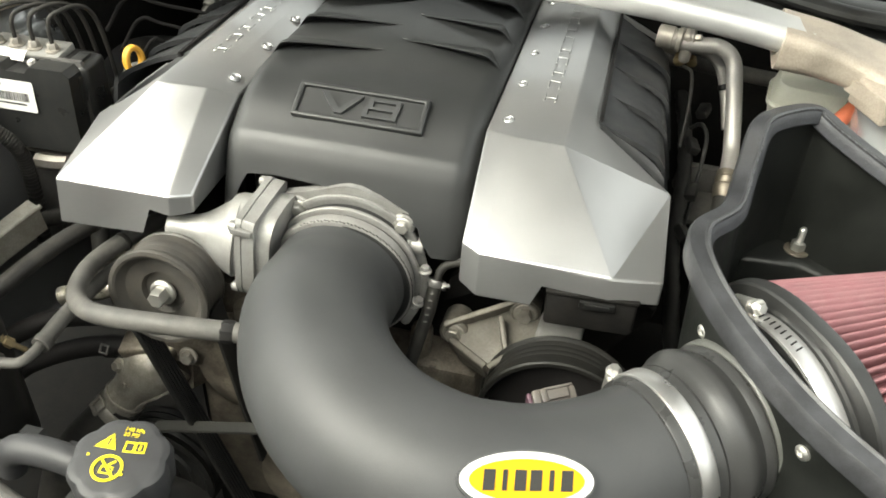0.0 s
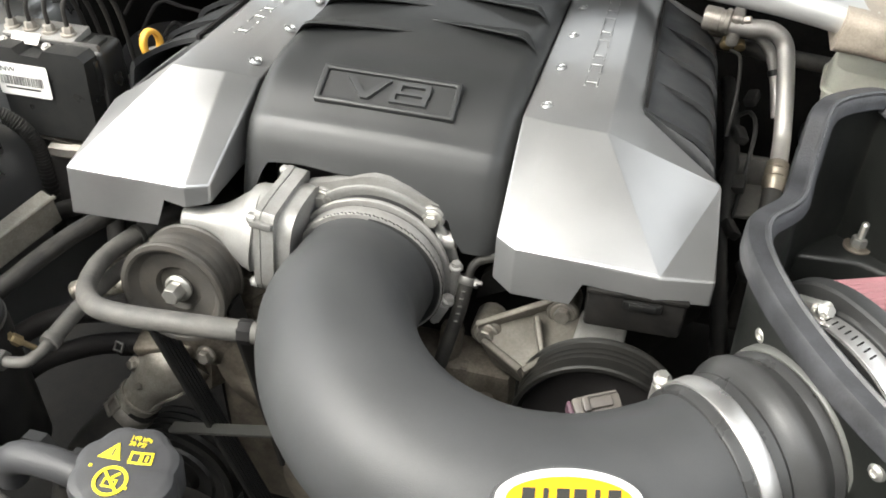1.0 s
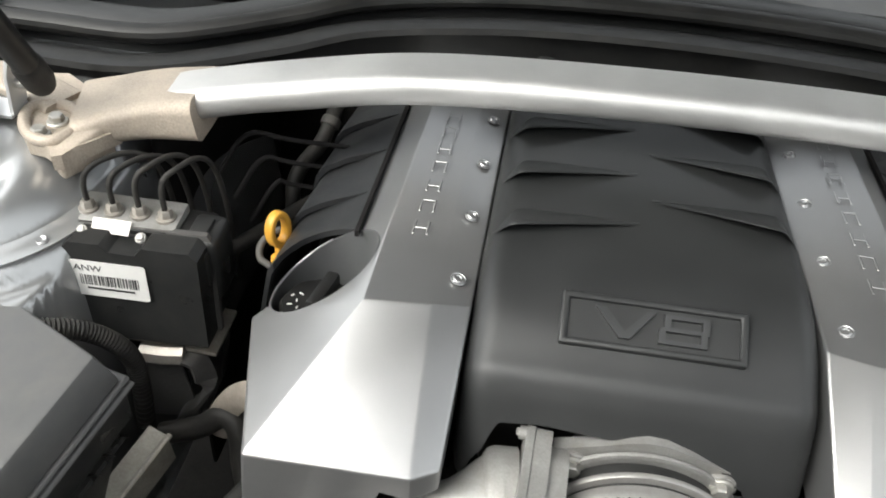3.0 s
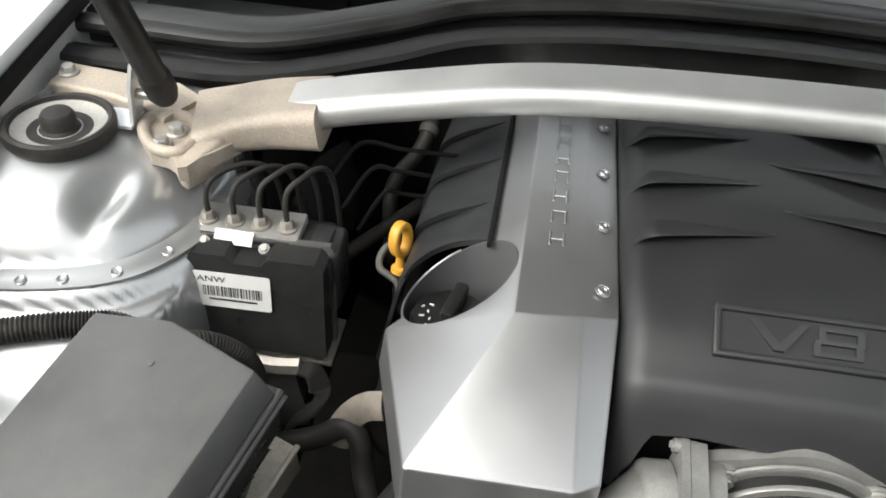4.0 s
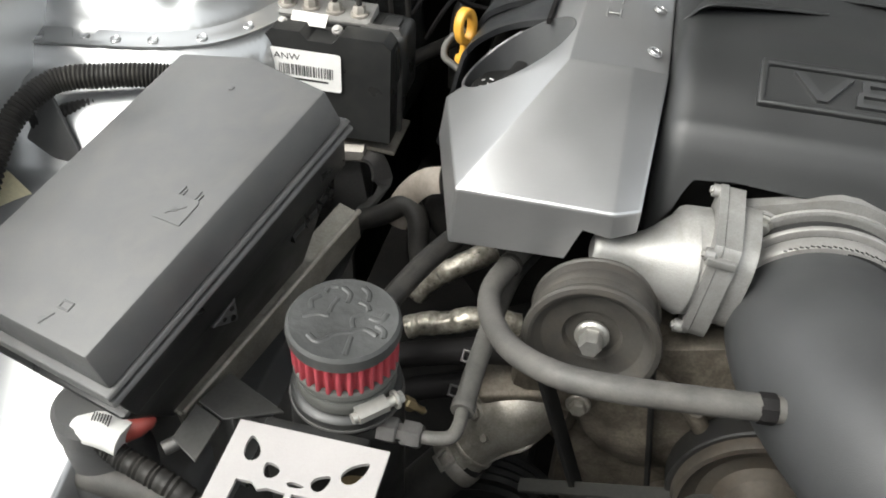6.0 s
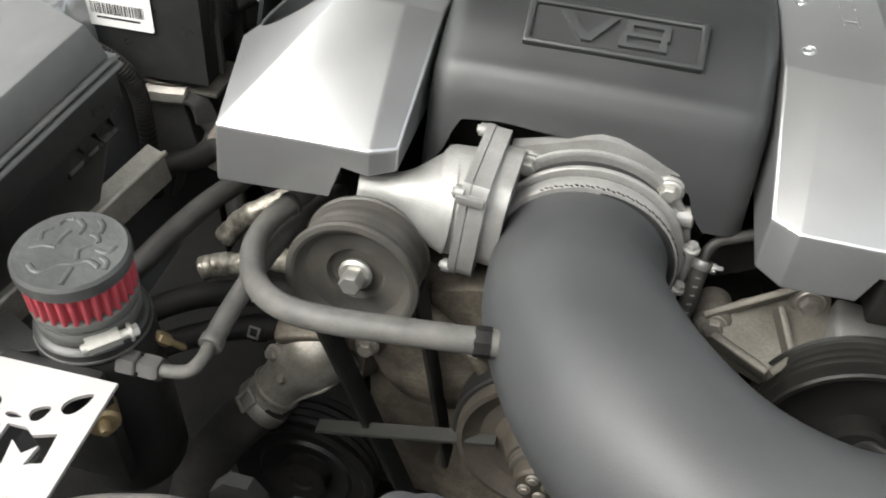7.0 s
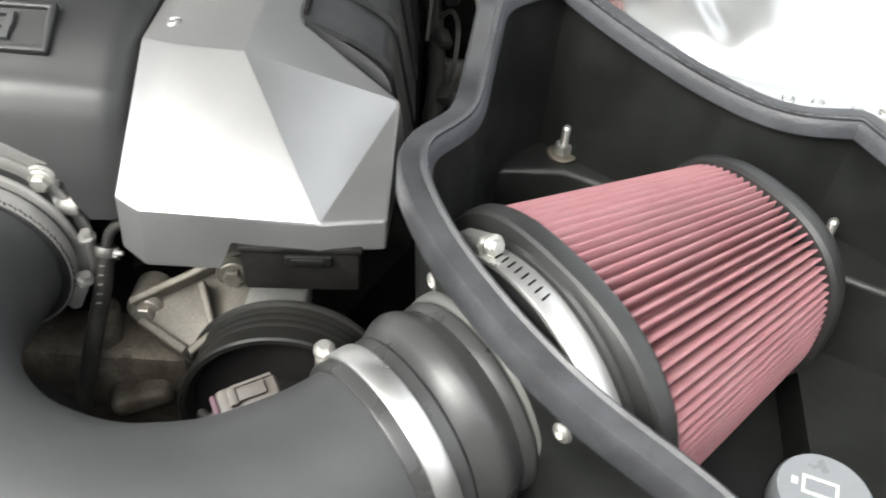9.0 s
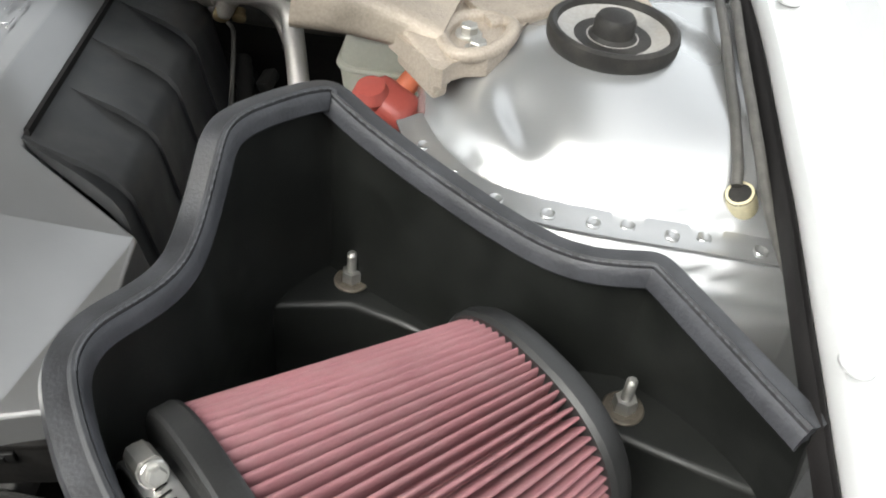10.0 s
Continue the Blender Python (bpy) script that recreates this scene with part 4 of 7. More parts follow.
# tube centre line: out of the throttle body, round a long bend, up to the filter
TUBE_R = 0.0525
TUBE = curve_pts([(TBX, -0.092, TBZ), (0.0095, -0.130, 0.797), (0.0165, -0.180, 0.813), (0.0436, -0.2346, 0.822), (0.0854, -0.2715, 0.820), (0.138, -0.2864, 0.8155), (0.1864, -0.2784, 0.812), (0.2316, -0.2542, 0.8125),
                  (0.2735, -0.2200, 0.8165)], 10)
tube = thing("intake_tube", (0.1, -0.24, 0.74), "satin black plastic intake tube with an oval badge", "intake tube")
part("tube_body", sweep(TUBE, lambda t: circle(TUBE_R - 0.0048 * min(1, max(0, (t - 0.70) / 0.25)), 64), roll_free=True), M_TUBE, tube, angle=60)


def ring(at, axis, r, w, t=0.0012, seg=64):
    return lathe([(r - 0.002, -w / 2), (r + t * 0.6, -w / 2), (r + t, -w / 2 + 0.001), (r + t, w / 2 - 0.001), (r + t * 0.6, w / 2), (r - 0.002, w / 2)], at, axis, seg)


tb_coupler = thing("throttle_coupler", (TBX, -0.11, 0.735), "black rubber coupler between throttle body and tube", "coupler")
part("sleeve", lathe([(0.052, 0.0), (0.0570, 0.0005), (0.0575, 0.003), (0.0570, 0.0105), (0.0555, 0.0125), (0.0555, 0.0155), (0.0566, 0.0160), (0.0568, 0.0255), (0.0555, 0.0265), (0.050, 0.0265)], (TBX, -0.0765, TBZ),
                     (0.0, -1, 0), 64), M_FRUBBER, tb_coupler)


def worm_clamp(name, at, axis, r, w, screw_dir, label, slots=14, shift=0.0, metal=M_BAND, way=1, screw=M_STEEL):
    """Band with slots and a worm screw housing."""
    cl = thing(name, Vector(at) - V(0, 0, r), label, "hose clamp", "hose clamps")
    ax = Vector(axis).normalized()
    part("band", ring(at, ax, r, w), metal, cl)
    sd = (Vector(screw_dir) - ax * ax.dot(Vector(screw_dir))).normalized()
    tang = ax.cross(sd)
    p = Vector(at) + sd * (r + 0.0045)
    part("housing", sweep([p - tang * 0.010, p + tang * 0.008], [(-w * 0.42, -0.004), (-w * 0.42, 0.001), (-w * 0.25, 0.004), (w * 0.25, 0.004), (w * 0.42, 0.001), (w * 0.42, -0.004)], up=sd), screw, cl)
    part("screw", join(lathe([(0.0030, -0.013), (0.0030, 0.014), (0.001, 0.014)], p, tang, 14), hex_bolt(p + tang * 0.013, tang, 0.0038, 0.005, True)), screw, cl)
    m = frame_to(at, ax)
    fine = slots > 20
    sl, sw = (0.0012, 0.00040) if fine else (w * 0.20, 0.0005)
    start = m.inverted() @ (Vector(at) + sd)
    a0 = math.atan2(start.y, start.x)
    for k in range(slots):
        b = a0 - way * 0.20 + way * (0.052 if fine else -0.062) * k
        q = m @ V((r + 0.0013) * math.cos(b), (r + 0.0013) * math.sin(b), shift + (0.0007 * (k % 2) if fine else 0))
        mm = frame_to(q, q - Vector(at), ax)
        part("slot", plate([(-sw, -sl), (sw, -sl), (sw, sl), (-sw, sl)], 0.0004, mm @ pose(0, 0, -0.0001, 0, 0, 60 if fine else 12), 0), M_DARK, cl)
    return cl


worm_clamp("hose_clamp", (TBX, -0.0978, TBZ), (0.02, -1, 0), 0.0570, 0.0105, (1, 0, -0.45), "dull slotted steel hose clamp on the throttle coupler", 54, 0.0042, M_DULL, screw=M_DULL)
worm_clamp("hose_clamp", (TBX, -0.0875, TBZ), (0.02, -1, 0), 0.0598, 0.0036, (1, 0, -0.02), "narrow grey steel hose clamp on the throttle coupler", 0, 0.0, M_DULL, screw=M_DULL)

# oval badge on the outside of the bend, proud of the tube on a moulded boss; its lettering is reduced to bars
bp = TUBE[58]
b_t = (TUBE[60] - TUBE[56]).normalized()
b_n = V(0.0, -0.52, 0.85)
b_n = (b_n - b_t * b_n.dot(b_t)).normalized()
b_m = Matrix((b_t, b_n.cross(b_t), b_n)).transposed().to_4x4()
b_m.translation = bp + b_n * (TUBE_R - 0.0075)


part("badge_boss", plate(oval(0.0388, 0.0170, 2.0, 48), 0.0085, b_m, 0.002), M_TUBE, tube)
bw = part("badge_rim", plate(oval(0.0372, 0.0155, 2.0, 48), 0.0012, b_m @ pose(0, 0, 0.0083), 0.0005), M_BADGE_W, tube, "white oval badge border")
part("badge_field", plate(oval(0.0320, 0.0115, 2.0, 48), 0.0005, b_m @ pose(0, 0, 0.0095), 0.0), M_BADGE_Y, bw, "yellow badge field")
for k in range(6):
    x = -0.0215 + 0.0086 * k
    w = 0.0026 if k in (1, 4) else 0.0064
    part("letter_bar", plate([(x - w / 2, -0.0056), (x + w / 2, -0.0056), (x + w / 2 + 0.0012, 0.0056), (x - w / 2 + 0.0012, 0.0056)], 0.0005, b_m @ pose(0, 0, 0.0100), 0), M_BADGE_INK, bw)

# coupler hump and clamps at the filter end
E_AT = V(0.2735, -0.2200, 0.8165)
E_AX = V(0.780, 0.620, 0.06).normalized()
coupler = thing("filter_coupler", E_AT - V(0, 0, 0.07), "black hump rubber coupler at the heat shield", "coupler")
part("cuff", lathe([(0.045, -0.027), (0.0495, -0.027), (0.0503, -0.025), (0.0503, -0.005), (0.0507, -0.001), (0.048, 0.000)], E_AT, E_AX, 64), M_COUPLER, coupler)
part("hump", lathe([(0.048, 0.000), (0.0508, 0.0003), (0.0510, 0.002), (0.0530, 0.006), (0.0556, 0.011), (0.0564, 0.0145), (0.0556, 0.018), (0.0532, 0.0225), (0.0518, 0.026), (0.0530, 0.029), (0.0534, 0.032), (0.0524, 0.034), (0.049, 0.035)], E_AT, E_AX, 64), M_COUPLER, coupler)
part("mounting_ring", lathe([(0.049, 0.034), (0.0530, 0.0345), (0.0544, 0.036), (0.0548, 0.038), (0.0548, 0.046), (0.0540, 0.048), (0.0536, 0.058), (0.048, 0.059)], E_AT, E_AX, 64), M_RING, coupler, "dull grey moulded mounting ring")
worm_clamp("hose_clamp", E_AT - E_AX * 0.014, E_AX, 0.0508, 0.012, (-0.50, 0.80, 0.10), "polished steel band clamp on the intake tube")

# ---- heat shield with its rubber edge, and the conical filter ----
RIM = [(0.470, -0.385, 0.848), (0.428, -0.328, 0.866), (0.384, -0.286, 0.880), (0.343, -0.257, 0.889), (0.310, -0.222, 0.896), (0.281, -0.184, 0.905), (0.264, -0.150, 0.913), (0.261, -0.131, 0.916),
       (0.266, -0.110, 0.914), (0.279, -0.089, 0.909), (0.288, -0.070, 0.906), (0.292, -0.046, 0.908), (0.297, -0.020, 0.925), (0.301, -0.002, 0.935), (0.316, 0.024, 0.932), (0.350, 0.056, 0.926),
       (0.366, 0.050, 0.921), (0.383, 0.034, 0.915), (0.428, 0.001, 0.902), (0.472, -0.038, 0.900), (0.499, -0.051, 0.906), (0.516, -0.0535, 0.908), (0.5255, -0.068, 0.907), (0.5370, -0.091, 0.906),
       (0.5510, -0.122, 0.906), (0.5635, -0.149, 0.906)]
rim = curve_pts(RIM, 6)
for _ in range(7):
    rim = [rim[0]] + [(a + b * 2 + c) / 4 for a, b, c in zip(rim, rim[1:], rim[2:])] + [rim[-1]]
shield = thing("heat_shield", (0.40, -0.12, 0.70), "black plastic heat shield box with a rubber edge around the filter", "heat shield")


def shield_wall():
    bm = bmesh.new()
    n = len(rim)
    rows = []
    for i, p in enumerate(rim):
        t = (rim[min(i + 1, n - 1)] - rim[max(i - 1, 0)])
        s = V(t.y, -t.x, 0).normalized()
        base = 0.70
        bulge = 0.048 * smooth01((0.22 - i / n) / 0.06)
        lean = 0.012 - 0.055 * smooth01((i / n - 0.84) / 0.12)
        cols = []
        for k in range(9):
            f = k / 8
            z = p.z - 0.006 + (base - p.z + 0.006) * f
            c = V(p.x, p.y, z) + s * (0.007 + lean * f - bulge * min(f, 0.6) ** 2)
            cols.append((bm.verts.new(c + s * 0.0015), bm.verts.new(c - s * 0.0015)))
        rows.append(cols)
    for a, b in zip(rows, rows[1:]):
        for k in range(8):
            bm.faces.new((a[k][0], b[k][0], b[k + 1][0], a[k + 1][0]))
            bm.faces.new((a[k][1], a[k + 1][1], b[k + 1][1], b[k][1]))
        bm.faces.new((a[0][0], a[0][1], b[0][1], b[0][0]))
        bm.faces.new((a[8][0], b[8][0], b[8][1], a[8][1]))
    for r in (rows[0], rows[-1]):
        for k in range(8):
            bm.faces.new((r[k][0], r[k + 1][0], r[k + 1][1], r[k][1]))
    return bm


part("wall", shield_wall(), M_SHIELD, shield, angle=40)
fo = [(p.x, p.y) for p in rim[::3]] + [(0.607, -0.145), (0.607, -0.40)]
part("floor", plate(fo, 0.004, pose(0, 0, 0.735), 0), M_SHIELD, shield)
edge_sec = [(a - 0.002, b - 0.001) for a, b in [(-0.0010, -0.0150), (-0.0012, -0.0030), (0.0005, 0.0003), (0.0050, 0.0011), (0.0095, 0.0014), (0.0112, 0.0028), (0.0128, 0.0018), (0.0132, -0.0020), (0.0132, -0.0060),
                                        (0.0100, -0.0060), (0.0100, -0.0025), (0.0040, -0.0025), (0.0040, -0.0150)]]
part("edge_trim", sweep(rim, edge_sec), M_TRIM, shield, "dusty black rubber edge trim", angle=35)
lip_sec = [(a - 0.002, b - 0.001) for a, b in [(0.0132, 0.0002), (0.0142, -0.0008), (0.0155, -0.0040), (0.0165, -0.0090), (0.0160, -0.0100), (0.0148, -0.0098), (0.0132, -0.0045)]]
part("inner_lip", sweep(rim, lip_sec), M_LIP, shield, "blue-grey stitched inner lip", angle=35)
# stitches along the ridge of the trim
for i in range(38, len(rim) - 2):
    t = (rim[i + 1] - rim[i - 1]).normalized()
    c = (rim[i] + rim[i + 1]) / 2 + t.cross(V(0, 0, 1)).normalized() * 0.0106 + V(0, 0, 0.0008)
    part("stitch", box((0.0030, 0.0012, 0.0012), tuple(c), (0, math.degrees(-math.asin(t.z)), math.degrees(math.atan2(t.y, t.x))), bev=0.0004, seg=1), M_STITCH, shield)


def pocket(outline, zt):
    """Moulded triangular seat that stands out of the shield's wall."""
    cx, cy = sum(p[0] for p in outline) / len(outline), sum(p[1] for p in outline) / len(outline)
    vs = [V(x, y, z) for x, y, z in outline] + [V(cx + (x - cx) * 1.04, cy + (y - cy) * 1.1 - 0.004, 0.735) for x, y, z in outline]
    k = len(outline)
    return solid(vs, [tuple(range(k)), tuple(range(2 * k - 1, k - 1, -1))] + [(i, (i + 1) % k, k + (i + 1) % k, k + i) for i in range(k)], 0.004, 3)


part("seat", pocket([(0.322, 0.006, 0.802), (0.369, 0.0065, 0.804), (0.398, -0.006, 0.803), (0.440, -0.028, 0.800), (0.455, -0.005, 0.800), (0.405, 0.038, 0.803), (0.366, 0.062, 0.804), (0.345, 0.048, 0.803)], 0.803), M_SHIELD, shield)
part("seat", pocket([(0.478, -0.088, 0.830), (0.507, -0.106, 0.832), (0.5695, -0.1365, 0.831), (0.582, -0.122, 0.831), (0.545, -0.072, 0.832), (0.527, -0.050, 0.832), (0.495, -0.046, 0.831)], 0.832), M_SHIELD, shield)
part("floor_step", plate([(0.505, -0.112), (0.607, -0.142), (0.607, -0.42), (0.475, -0.40), (0.488, -0.22)], 0.040, pose(0, 0, 0.735), 0.004, 3), M_SHIELD, shield)
stub = thing("hose_stub", (0.592, -0.147, 0.775), "short white ribbed hose end standing in the heat shield", "hose")
part("body", lathe([(0.0010, -0.0005), (0.0045, 0.0), (0.0050, 0.002)] + [(0.0047 + 0.0004 * (k % 2), 0.003 + 0.0015 * k) for k in range(16)] + [(0.004, 0.030)], (0.581, -0.1445, 0.797), (0.97, -0.21, -0.12), 18), M_LABEL, stub)
part("foot", lathe([(0.0035, 0.774), (0.0030, 0.796), (0.001, 0.797)], (0.592, -0.147, 0.0), (0, 0, 1), 12), M_BLACK, stub)
for x, y, z in ((0.3685, 0.026, 0.8045), (0.508, -0.087, 0.832)):
    st = thing("mounting_stud", (x, y, z), "zinc threaded stud with nut and washer", "stud", "shield studs")
    part("washer", lathe([(0.0105, 0), (0.0108, 0.0012), (0.0100, 0.0020), (0.004, 0.0022)], (x, y, z), (0, 0, 1), 28), M_CAST_DIRTY, st)
    part("nut", lathe([(0.0062, 0.0022), (0.0062, 0.008), (0.0055, 0.0092), (0.003, 0.0092)], (x, y, z), (0, 0, 1), 6), M_STEEL, st)
    part("stud", lathe([(0.0030, 0.002)] + [(0.0030 - 0.0004 * (k % 2), 0.0092 + 0.0009 * k) for k in range(15)] + [(0.0018, 0.0235), (0.0004, 0.0235)], (x, y, z), (0, 0, 1), 12), M_STEEL, st)

# front panel fasteners
for x, y, z in ((0.2815, -0.1620, 0.862), (0.3395, -0.2420, 0.855)):
    single("shield_screw", lathe([(0.0055, -0.002), (0.0055, 0.001), (0.0048, 0.0030), (0.0025, 0.0042), (0.0022, 0.0030), (0.0004, 0.0030)], (x, y, z), (-0.79, -0.61, 0.05), 18), M_STEEL,
           "bright steel button screw in the heat shield", "screw", "shield screws")

# filter: squarish pleated cone
F_AX = V(0.815, 0.575, 0.032).normalized()
F_AT = V(0.3290, -0.1900, 0.8195)
air_filter = thing("air_filter", F_AT - V(0, 0, 0.09), "conical air filter with pink pleats and black rubber ends", "air filter")


def squarish(a, r):
    n = 2.5
    return r * 0.965 / (abs(math.cos(a)) ** n + abs(math.sin(a)) ** n) ** (1 / n)


part("base", lathe([(0.060, -0.0135), (0.0760, -0.0135), (0.0770, 0.003), (0.0790, 0.0045), (0.0875, 0.0050), (0.0890, 0.0065), (0.0892, 0.0150), (0.0880, 0.0170), (0.0862, 0.0175), (0.06, 0.0175)], F_AT, F_AX, 96,
                   wave=lambda a, r, h: squarish(a, r) if r > 0.085 else r), M_FRUBBER, air_filter)
NP = 84


def pleat(a, r, h):
    return squarish(a, r) + 0.0070 * math.tanh(2.2 * (math.cos(NP * a) + 0.15)) - 0.0062


part("pleats", lathe([(0.0855 - 0.0235 * k / 8, 0.016 + 0.141 * k / 8) for k in range(9)], F_AT, F_AX, NP * 12, wave=pleat), M_FILTER, air_filter, "pink cotton pleats", angle=80)
part("end_cap", lathe([(0.048, 0.152), (0.0650, 0.1525), (0.0666, 0.155), (0.0662, 0.161), (0.0635, 0.166), (0.046, 0.169), (0.001, 0.168)], F_AT, F_AX, 96, wave=lambda a, r, h: squarish(a, r) if r > 0.04 else r),
     M_FRUBBER, air_filter)
worm_clamp("hose_clamp", F_AT - F_AX * 0.0065, F_AX, 0.0772, 0.0130, (-0.28, 0.40, 0.87), "polished slotted clamp on the filter neck", 8, 0.0, M_BAND, -1)

# ---- tower brace across the bay ----
def rrect(w, h, r, n=5):
    out = []
    for cx, cy, a0 in ((w / 2 - r, h / 2 - r, 0), (-w / 2 + r, h / 2 - r, 90), (-w / 2 + r, -h / 2 + r, 180), (w / 2 - r, -h / 2 + r, 270)):
        for k in range(n + 1):
            a = radians(a0 + 90 * k / n)
            out.append((cx + r * math.cos(a), cy + r * math.sin(a)))
    return out


brace = thing("tower_brace", (0, 0.16, 0.90), "brushed aluminium brace bar with dusty cast ends", "strut brace")
BRACE_UP = 0.018
bar_path = curve_pts([(-0.352, 0.148, 0.915), (-0.27, 0.151, 0.933), (-0.16, 0.158, 0.949), (0.0, 0.158, 0.956), (0.16, 0.158, 0.955), (0.27, 0.158, 0.946), (0.352, 0.158, 0.915 + BRACE_UP)], 10)
part("bar", sweep(bar_path, rrect(0.050, 0.024, 0.0105)), M_BAR, brace, angle=50)


def ring_frame_rim(pts, z, sgn):
    """Raised rim round the bolt recess of a cast foot."""
    return sweep(curve_pts([(x * sgn, y, z) for x, y in pts], 5, closed=True), circle(0.0048, 10), closed=True)


def cast_end(sgn):
    path = curve_pts([(0.327 * sgn, 0.158, 0.9135), (0.365 * sgn, 0.157, 0.909), (0.398 * sgn, 0.152, 0.903), (0.424 * sgn, 0.145, 0.898)], 6)

    def sec(t):
        w = 0.067 + 0.001 * t + 0.008 * smooth01((t - 0.6) / 0.4)
        return rrect(w, 0.035 - 0.011 * t, 0.010)
    sleeve = sweep(path, sec)
    ring_in = ring_frame_rim([(0.424, 0.098), (0.441, 0.101), (0.455, 0.116), (0.461, 0.136), (0.447, 0.147), (0.426, 0.140), (0.416, 0.117)], 0.903, sgn)
    foot = plate([(-0.061, -0.003), (-0.0475, -0.024), (-0.041, -0.031), (-0.036, -0.044), (-0.030, -0.047), (-0.024, -0.038), (-0.016, -0.033), (-0.003, -0.031), (0.010, -0.016), (0.018, 0.005), (0.029, 0.022), (0.040, 0.062), (0.014, 0.067), (-0.016, 0.047), (-0.046, 0.022)],
                 0.012, pose(0.446 * sgn, 0.128, 0.890) @ Matrix.Diagonal((sgn, 1, 1, 1)), 0.003, 3)
    arm = sweep(curve_pts([(0.440 * sgn, 0.150, 0.9005), (0.49 * sgn, 0.172, 0.902), (0.552 * sgn, 0.182, 0.9015)], 6), rrect(0.036, 0.012, 0.004))
    top = [(0.390, 0.124, 0.908), (0.412, 0.127, 0.908), (0.4205, 0.089, 0.902), (0.4115, 0.083, 0.900)]
    web = solid([(x * sgn, y, z) for x, y, z in top] + [(x * sgn, y, 0.880) for x, y, z in top], [(0, 1, 2, 3), (4, 7, 6, 5), (0, 4, 5, 1), (1, 5, 6, 2), (2, 6, 7, 3), (3, 7, 4, 0)], 0.003, 3)
    out = join(sleeve, foot, arm, web, ring_in)
    bmesh.ops.recalc_face_normals(out, faces=out.faces)
    bmesh.ops.translate(out, verts=out.verts, vec=(0, 0 if sgn > 0 else -0.012, BRACE_UP if sgn > 0 else 0))
    return out


for sgn in (-1, 1):
    ce = part("cast_end", cast_end(sgn), M_BEIGE, brace, "dusty beige cast bracket end", angle=40)
    for x, y in ((0.433, 0.124), (0.437, 0.105), (0.545, 0.181)):
        part("bolt", hex_bolt((x * sgn, y - (0.012 if sgn < 0 else 0), 0.9022 + 0.006 * (x > 0.5) + (BRACE_UP if sgn > 0 else 0)), (0, 0, 1), 0.0056, 0.007), M_ZINC, ce)

for at in ((-0.514, 0.093, 0.901), (0.5195, 0.1205, 0.921)):
    cap_ = thing("strut_mount", at, "black rubber strut mount ring with a pale dish on the tower", "strut cap", "strut mounts")
    part("rubber_ring", lathe([(0.034, 0.0), (0.0385, 0.001), (0.0400, 0.004), (0.0405, 0.009), (0.0398, 0.0125), (0.0375, 0.0140), (0.0352, 0.0132), (0.0342, 0.0105), (0.0335, 0.006)], at, (0, 0, 1), 56), M_RUBBER, cap_)
    part("dished_plate", lathe([(0.0350, 0.001), (0.0346, 0.0098), (0.0290, 0.0072), (0.0200, 0.0052), (0.0160, 0.0060), (0.001, 0.0062)], at, (0, 0, 1), 48), M_DISH, cap_, "dusty pale steel dish")
    part("stud_boot", lathe([(0.0155, 0.0045), (0.0148, 0.0065), (0.0130, 0.0085), (0.0125, 0.0165), (0.0105, 0.0195), (0.0060, 0.0215), (0.0004, 0.0220)], at, (0, 0, 1), 32), M_RUBBER, cap_)

gas = thing("gas_strut", (-0.445, 0.12, 0.91), "black bonnet gas strut on a white steel bracket", "gas strut")
g0 = V(-0.440, 0.118, 0.928)
gd = V(0.066, -0.5225, 0.850)
part("cylinder", hose([g0 + gd * 0.03, g0 + gd * 0.2, g0 + gd * 0.40], 0.0100, 4, 20), M_BLACK, gas)
part("end_socket", lathe([(0.007, 0), (0.0095, 0.002), (0.0115, 0.010), (0.0115, 0.030), (0.0100, 0.034), (0.009, 0.034)], g0, gd, 20), M_RUBBER, gas)
part("ball_stud", lathe([(0.004, 0), (0.004, 0.020), (0.006, 0.022), (0.001, 0.026)], g0 - V(0.022, 0, 0), (1, 0, 0), 14), M_STEEL, gas)
part("bracket", join(plate([(-0.012, -0.024), (0.012, -0.024), (0.014, 0.010), (0.008, 0.026), (-0.008, 0.026), (-0.014, 0.010)], 0.0025, frame_to((-0.464, 0.122, 0.927), (-1, -0.1, 0.12), (0, 0, 1)), 0.0008),
                     plate([(-0.020, -0.012), (0.006, -0.012), (0.006, 0.012), (-0.020, 0.012)], 0.0025, pose(-0.472, 0.119, 0.903), 0.0008)), M_FENDER, gas, "white painted steel bracket")

# ---- brake hydraulic unit ----
abs_u = thing("brake_control_unit", (-0.357, 0.07, 0.755), "black brake control unit with a white barcode label", "control unit")
part("housing", join(plate([(-0.052, -0.044), (0.045, -0.046), (0.049, -0.040), (0.049, 0.036), (0.043, 0.042), (0.020, 0.042), (0.014, 0.036), (-0.006, 0.036), (-0.012, 0.043), (-0.046, 0.043), (-0.052, 0.037)], 0.022,
                           frame_to((-0.357, 0.057, 0.810), (0.02, -1, 0.06)) @ Matrix.Diagonal((-1, 1, 1, 1)), 0.0055, 4)), M_UNIT, abs_u)
part("cover_edge", plate([(-0.053, -0.046), (0.049, -0.048), (0.052, -0.040), (0.052, 0.036), (0.046, 0.0425), (-0.050, 0.0435), (-0.054, 0.036)], 0.005,
                         frame_to((-0.355, 0.062, 0.811), (0.02, -1, 0.06)) @ Matrix.Diagonal((-1, 1, 1, 1)), 0.0015), M_CLAMPDARK, abs_u)
part("rear_body", box((0.088, 0.030, 0.088), (-0.352, 0.082, 0.806), bev=0.004), M_BLACK, abs_u)
